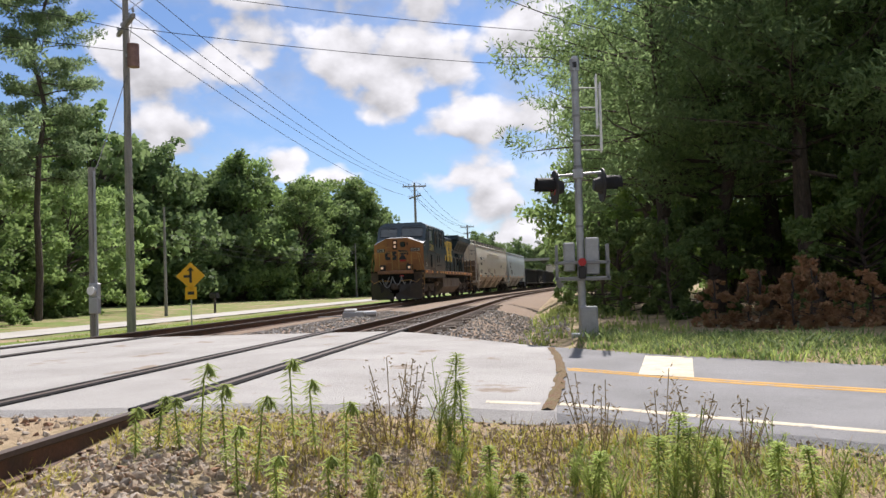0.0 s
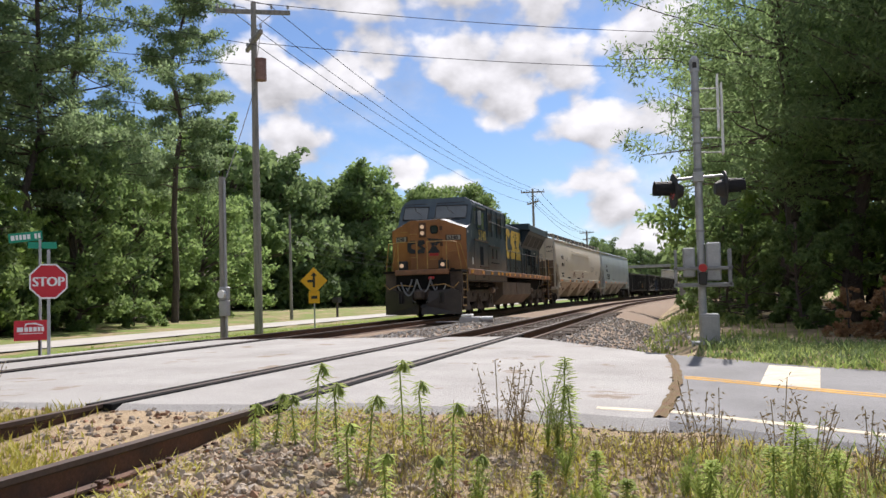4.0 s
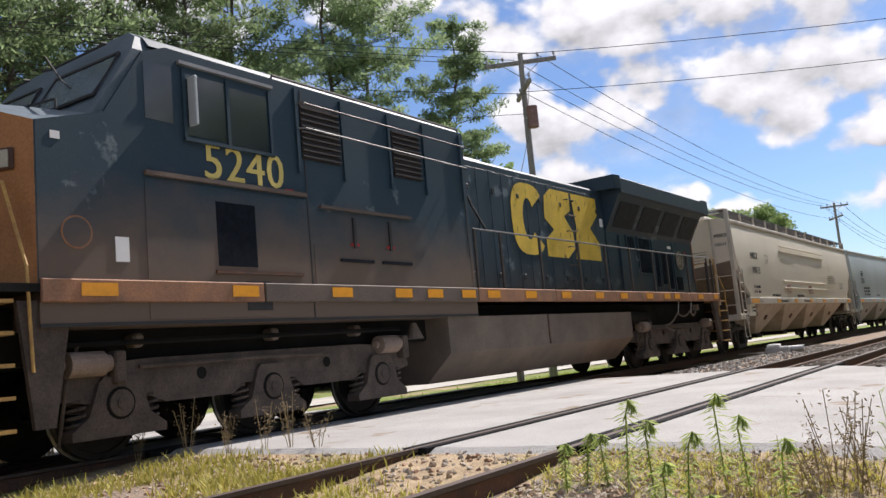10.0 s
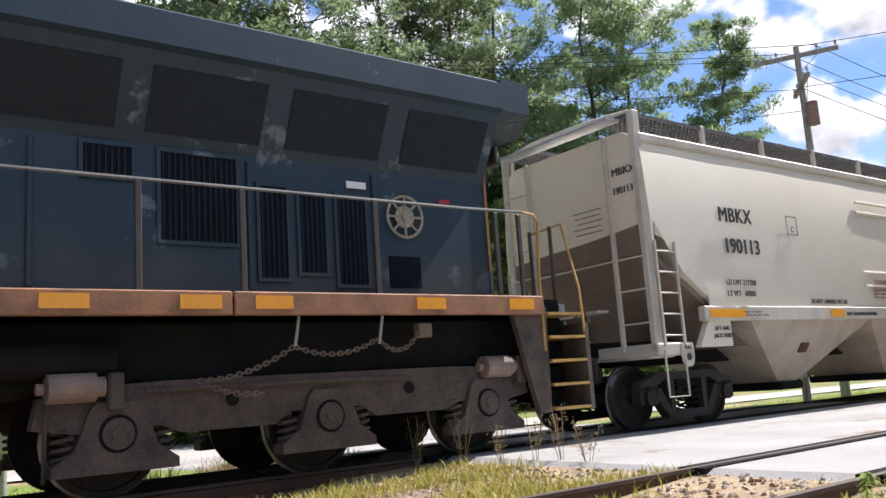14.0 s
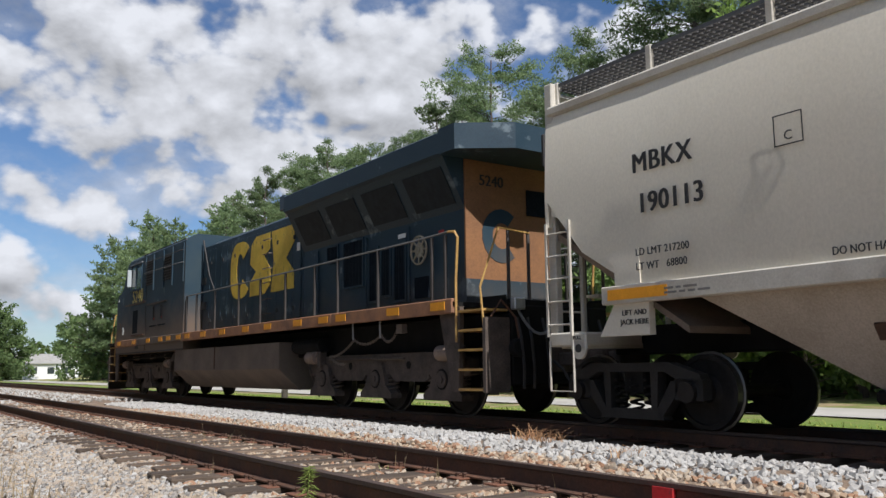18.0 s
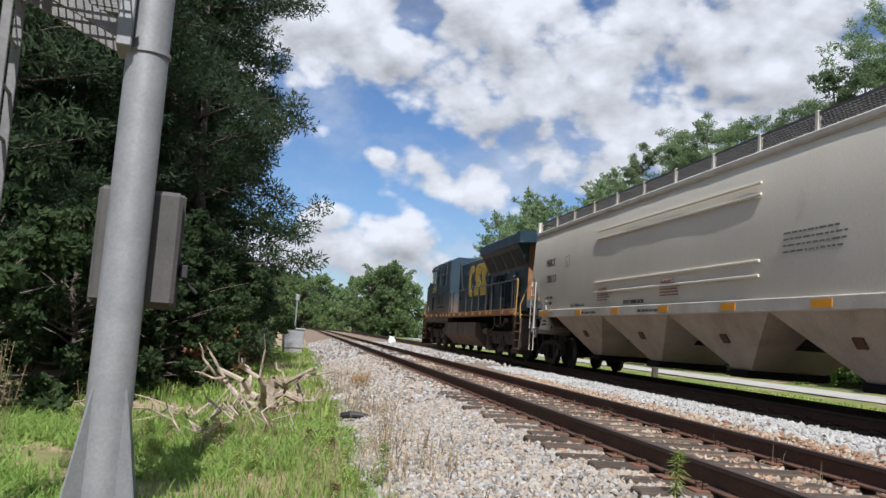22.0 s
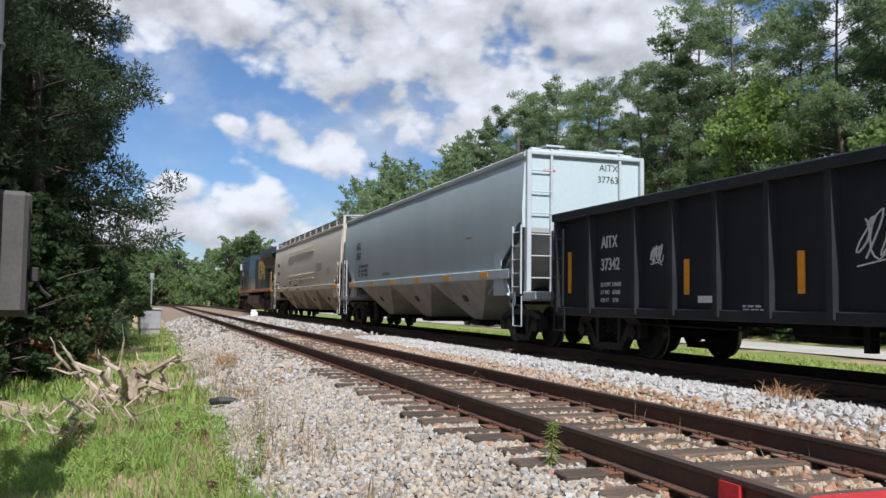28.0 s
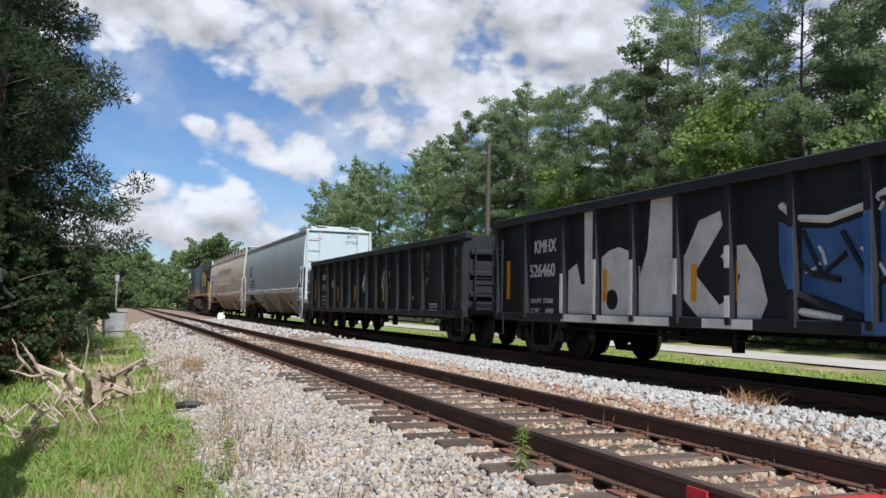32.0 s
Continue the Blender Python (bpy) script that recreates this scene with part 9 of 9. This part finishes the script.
weeds()
blades("soil_weeds", scatter(260, -0.7, 2.0, 14.5, 34, 31, patchy), "weed", "scattered green weeds on the soil bank", 0.2, 0.02, 8, 31, 0.2)
blades("dead_tuft", [(-7.03, -8.1, 1.0), (-7.0, -8.25, 0.8), (-7.06, -7.95, 0.8), (-6.7, -6.3, 0.5), (-1.58, -18.7, 1.1), (-1.6, -18.9, 1.2), (-1.62, -19.2, 1.0), (-1.55, -18.5, 0.9), (-6.6, -12.0, 0.6)], "rustbush", "withered brown plant tufts on the ballast", 0.22, 0.006, 46, 41, 0.14, "dead plants", 0.9)
blades("track_grass", scatter(46, -4.6, -2.9, -13, -3.6, 42), "dry", "thin dry grass stalks between the rails", 0.24, 0.003, 4, 42, 0.06)
blades("track_grass", scatter(26, -4.6, -2.4, -13, -3.6, 43), "weed", "small green weeds between the rails", 0.08, 0.006, 10, 43, 0.05)


def dead_branches():
    """A bleached root stump and broken branches lying on the bank."""
    rng = np.random.default_rng(4)
    d = thing("fallen_branches", "bleached dead stump with broken forked branches on the grass", "dead wood", pose(0.35, -13.6, land(0.35, -13.6)))
    bm = bmesh.new()
    limb(bm, (0, 0, -0.1), (-0.15, 0.1, 0.45), 0.16, 0.1, rng, 8, 4)
    part("stump", bm, "deadwood", d)
    for a, l, up in ((0.3, 0.9, 0.75), (1.2, 0.8, 0.8), (2.9, 1.1, 0.45), (2.6, 0.9, 0.6), (0.0, 1.0, 0.3), (5.2, 0.9, 0.2), (4.3, 1.3, 0.1), (3.6, 1.0, 0.15)):
        bm = bmesh.new()
        start = (0.1 * math.cos(a), 0.1 * math.sin(a), 0.25 if up > 0.3 else 0.12)
        tip = (math.cos(a) * l, math.sin(a) * l, 0.25 + up * l)
        pts = limb(bm, start, tip, 0.06 if up > 0.25 else 0.035, 0.015, rng, 6, 5, 0.9)
        for k in (3, 4):
            q = Vector(pts[k])
            limb(bm, q, q + Vector(rng.normal(size=3) * 0.22) + Vector((0, 0, 0.12)), 0.02, 0.006, rng, 5, 3, 0.6)
        part("branch", bm, "deadwood", d)
    for x, y, seed in ((1.3, -12.2, 7), (0.9, -10.9, 8), (0.1, -11.6, 9), (2.2, -12.0, 10)):
        r2 = np.random.default_rng(seed)
        t = thing("fallen_branch", "thin bleached branch with bare twigs on the grass", "dead wood", pose(x, y, land(x, y)), "fallen branches")
        for k in range(3):
            bm = bmesh.new()
            a = r2.random() * 6.28
            pts = limb(bm, (0, 0, 0.05), (math.cos(a) * 0.9, math.sin(a) * 0.9, 0.15 + 0.3 * r2.random()), 0.022, 0.007, r2, 5, 5, 1.0)
            for q in pts[1:5]:
                limb(bm, q, Vector(q) + Vector(r2.normal(size=3) * 0.2) + Vector((0, 0, 0.08)), 0.01, 0.004, r2, 4, 2)
            part("twig", bm, "deadwood", t)


dead_branches()


# ---- loose ballast stones ----
def stone_shapes(n, seed):
    rng = np.random.default_rng(seed)
    bm = bmesh.new()
    bmesh.ops.create_icosphere(bm, subdivisions=1, radius=1.0)
    v = np.array([x.co[:] for x in bm.verts])
    f = np.array([[q.index for q in p.verts] for p in bm.faces])
    bm.free()
    return [v * (0.5 + 0.85 * rng.random((len(v), 1))) * [1.1, 0.8, 0.62] for _ in range(n)], f


SHAPES, STONE_FACES = stone_shapes(12, 3)


def turns(rng, n):
    q = rng.normal(size=(n, 4))
    q /= np.linalg.norm(q, axis=1, keepdims=True)
    w, x, y, z = q.T
    return np.stack([1 - 2 * (y * y + z * z), 2 * (x * y - z * w), 2 * (x * z + y * w), 2 * (x * y + z * w), 1 - 2 * (x * x + z * z), 2 * (y * z - x * w), 2 * (x * z - y * w), 2 * (y * z + x * w), 1 - 2 * (x * x + y * y)], 1).reshape(n, 3, 3)


def stones(name, n, x0, x1, y0, y1, lo, hi, mats, seed, label, keep=None, sink=0.25):
    """A layer of separate stones, joined into one object a colour."""
    rng = np.random.default_rng(seed)
    groups = {m: [] for m in mats}
    x, y, s = rng.uniform(x0, x1, n), rng.uniform(y0, y1, n), rng.uniform(lo, hi, n)
    r = turns(rng, n)
    pick = rng.integers(0, len(mats), n)
    for i in range(n):
        if keep is not None and not keep(x[i], y[i]):
            continue
        z = max(lerp_table(x[i], BANK), land(x[i], y[i])) + s[i] * sink
        groups[mats[pick[i]]].append(SHAPES[i % 12] @ r[i].T * s[i] + [x[i], y[i], z])
    for m, parts in groups.items():
        if parts:
            k, nv = len(parts), len(SHAPES[0])
            faces = (STONE_FACES[None] + (np.arange(k) * nv)[:, None, None]).reshape(-1, 3)
            ob = raw(name, np.concatenate(parts).tolist(), faces.tolist(), m)
            tagged(ob, label, "stones", kind="stuff")


def between(x, y):
    """Leave the rails and the sleepers' tops free."""
    for cx in (SIDE_X, MAIN_X):
        if min(abs(x - cx - GAUGE), abs(x - cx + GAUGE)) < 0.12:
            return False
    return not 5.95 < y < 16.4


GREY = ("stone_a", "stone_b", "stone_c", "stone_tan_a", "stone_d", "stone_c")
TAN = ("stone_tan_a", "stone_tan_b", "stone_c", "stone_rust")
for key, base, second in (("stone_a", (0.42, 0.41, 0.39), (0.33, 0.315, 0.295)), ("stone_b", (0.36, 0.34, 0.31), (0.28, 0.25, 0.22)), ("stone_c", (0.38, 0.33, 0.275), (0.30, 0.245, 0.19)), ("stone_d", (0.24, 0.225, 0.21), (0.18, 0.165, 0.15)), ("stone_tan_a", (0.43, 0.36, 0.28), (0.34, 0.265, 0.19)), ("stone_rust", (0.33, 0.20, 0.125), (0.24, 0.13, 0.08)), ("stone_tan_b", (0.40, 0.31, 0.22), (0.30, 0.21, 0.14))):
    M[key] = material("ballast_" + key, base, 0.9, vary=0.3, scale=9, second=second, bump=0.2, fine=40, spec=0.3)
stones("ballast_stones", 15000, -2.9, -0.75, -13, -3.6, 0.016, 0.042, GREY, 1, "loose grey and tan ballast stones on the shoulder", between)
stones("ballast_stones", 4600, -3.0, -0.8, -30, -13, 0.035, 0.07, GREY, 2, "loose grey and tan ballast stones on the shoulder", between)
stones("ballast_stones", 7000, -5.4, -2.5, -14, -3.0, 0.025, 0.05, TAN, 3, "dusty tan ballast stones between the rails", between)
stones("ballast_stones", 4000, -5.4, -2.5, -32, -14, 0.035, 0.06, TAN, 4, "dusty tan ballast stones between the rails", between)
stones("ballast_stones", 2600, -6.1, -5.2, -22, -2.5, 0.028, 0.055, TAN, 5, "dusty tan ballast stones beside the track", between)
stones("ballast_stones", 5600, -7.7, -6.0, -26, -2.0, 0.03, 0.06, ("stone_white", "stone_a"), 6, "fresh pale ballast stones between the tracks", between)
stones("ballast_stones", 2000, -7.7, -0.8, -60, -28, 0.05, 0.1, ("stone_a", "stone_b", "stone_white"), 7, "pale ballast stones along the line", between)
stones("verge_stones", 5200, -3.0, 0.2, 3.2, 6.0, 0.010, 0.038, ("stone_tan_a", "stone_tan_a", "stone_tan_b", "stone_c"), 18, "pale tan stones on the verge by the crossing", between, -0.1)
stones("verge_stones", 4200, -8.0, -0.9, 2.0, 6.0, 0.012, 0.042, TAN, 8, "tan stones half sunk in the soil by the crossing", between, -0.1)
stones("ballast_stones", 7500, -7.7, 0.3, 16.5, 34, 0.025, 0.055, ("stone_a", "stone_c", "stone_a", "stone_b"), 9, "grey ballast stones past the crossing", between)
stones("road_gravel", 5200, -2.9, 3.2, 4.4, 6.8, 0.006, 0.02, ("stone_d", "stone_b", "stone_tan_b"), 10, "dark loose gravel along the road's edge", lambda x, y: -0.42 < y - lerp_table(x, ROAD_NEAR) < 0.16)


# ---- the pickup that passes on the lane ----
M["truck_black"] = material("glossy_black_car_paint", (0.014, 0.015, 0.018), 0.22, vary=0.2, scale=2, spec=0.6)
M["chrome"] = material("dusty_chrome", (0.62, 0.63, 0.64), 0.22, 0.9, vary=0.15, scale=4)
M["tyre"] = material("dull_tyre_rubber", (0.025, 0.025, 0.026), 0.9, vary=0.3, scale=8)
TRUCK_WHEELS = []


def pickup_truck():
    """Origin on the ground under the front axle; the nose points to +y."""
    t = thing("pickup_truck", "black pickup truck with chrome bumper driving along the lane", "pickup truck")
    def P(n, b, mat, label="", up=None):
        return part(n, b, mat, up or t, label)
    def arch(y, r=0.46, z=0.38):
        return [(y + r * math.cos(radians(a)), z + r * math.sin(radians(a))) for a in range(10, 171, 20)]
    side = [(0.82, 0.52)] + arch(0) + [(-0.6, 0.46), (-2.7, 0.46)] + arch(-3.3) + [(-4.25, 0.55), (-4.3, 1.12), (-0.55, 1.16), (0.45, 1.12), (0.84, 1.0)]
    P("body", prismed(side, "x", -0.92, 0.92), "truck_black", "glossy black body")
    P("cab", prismed([(-0.5, 1.161), (-1.15, 1.78), (-2.35, 1.82), (-2.62, 1.7), (-2.72, 1.161)], "x", -0.78, 0.78), "truck_black")
    P("bed_rail", boxed(-0.9, 0.9, -4.28, -2.8, 1.141, 1.19, 0.02), "black")
    P("windscreen", prismed([(-0.50, 1.2), (-1.09, 1.75), (-1.075, 1.765), (-0.485, 1.215)], "x", -0.68, 0.68), "glass_dark")
    P("front_bumper", boxed(-0.93, 0.93, 0.76, 0.98, 0.5, 0.74, 0.05), "chrome", "chrome front bumper")
    P("bumper_slot", boxed(-0.5, 0.5, 0.975, 0.99, 0.56, 0.66, 0.005), "black")
    P("rear_bumper", boxed(-0.9, 0.9, -4.45, -4.27, 0.5, 0.7, 0.04), "chrome")
    P("grille", boxed(-0.55, 0.55, 0.84, 0.88, 0.78, 1.0, 0.015), "chrome")
    P("chassis", boxed(-0.5, 0.5, -4.1, 0.6, 0.32, 0.46), "underframe")
    for s in (-1, 1):
        P("headlight", boxed(s * 0.58, s * 0.88, 0.82, 0.87, 0.8, 0.98, 0.02), "sign_white")
        P("fog_light", rod(bmesh.new(), (s * 0.68, 0.97, 0.61), (s * 0.68, 0.99, 0.61), 0.06, n=12), "black")
        P("side_window", prismed([(-0.78, 1.2), (-1.2, 1.7), (-2.3, 1.74), (-2.55, 1.2)], "x", s * 0.775, s * 0.79), "glass_dark")
        P("door_handle", boxed(s * 0.92, s * 0.945, -1.75, -1.6, 1.0, 1.03, 0.004), "chrome")
        P("door_mirror", boxed(s * 0.86, s * 1.06, -0.85, -0.75, 1.15, 1.32, 0.03), "truck_black")
        P("sill_strip", boxed(s * 0.92, s * 0.93, -2.65, -0.65, 0.72, 0.76), "black")
        for y in (0.0, -3.3):
            w = P("wheel", rod(bmesh.new(), (-0.13, 0, 0), (0.13, 0, 0), 0.38, n=24), "tyre", "black tyre on a silver rim")
            rim = rod(bmesh.new(), (s * 0.128, 0, 0), (s * 0.134, 0, 0), 0.25, n=20)
            P("rim", rim, "underframe", "", w)
            for k in range(5):
                a = radians(72 * k)
                P("spoke", rod(bmesh.new(), (s * 0.135, 0, 0), (s * 0.135, 0.24 * math.cos(a), 0.24 * math.sin(a)), 0.03, n=6), "chrome", "", w)
            w.location = (s * 0.8, y, 0.38)
            TRUCK_WHEELS.append((w, s * 0.8, y))
    return t


PICKUP = pickup_truck()


# ---- what moves ----
PACE = [(0, 4.45), (9, 4.45), (14, 4.48), (17, 4.49), (21, 4.58), (25, 4.79), (29, 4.93), (32, 4.95)]   # metres a second


def travel(t):
    """How far the train has come since the ninth second."""
    ts = np.linspace(9.0, t, 80)
    return float(np.trapz([lerp_table(q, PACE) for q in ts], ts))


def motions():
    for car, u in TRAIN:
        rows = []
        for t in range(0, 33, 2):
            y = u - travel(t)
            swing = math.degrees(math.atan2(bend(y + 18) - bend(y), 18))
            rows.append((t, pose(MAIN_X + bend(y), y, 0, 0, 0, -swing)))
        walk(car, rows)
    # every axle rolls; the rows are close, so that no turn reaches a right angle
    for ob, y, r in WHEELS:
        step = radians(72) * r / TOP_PACE
        n = math.ceil(32.0 / step)
        walk(ob, [(min(32.0, i * step), pose(0, y, r, math.degrees(travel(min(32.0, i * step)) / r) % 360)) for i in range(n + 1)])
    # the pickup waits far down the lane, then drives past behind the train
    def spot(t):
        y = -21.8 + 21.5 * (t - 29.1)
        return pose(-19.35, y, max(-0.396, land(-19.35, y) + 0.04) if y > 0 else -0.396)
    walk(PICKUP, [(0, spot(23.0)), (22.8, spot(23.0))] + [(k * 0.5, spot(k * 0.5)) for k in range(47, 65)])
    for ob, x, y in TRUCK_WHEELS:
        walk(ob, [(0, pose(x, y, 0.38))] + [(23 + k / 30, pose(x, y, 0.38, -75 * k % 360)) for k in range(271)])


motions()
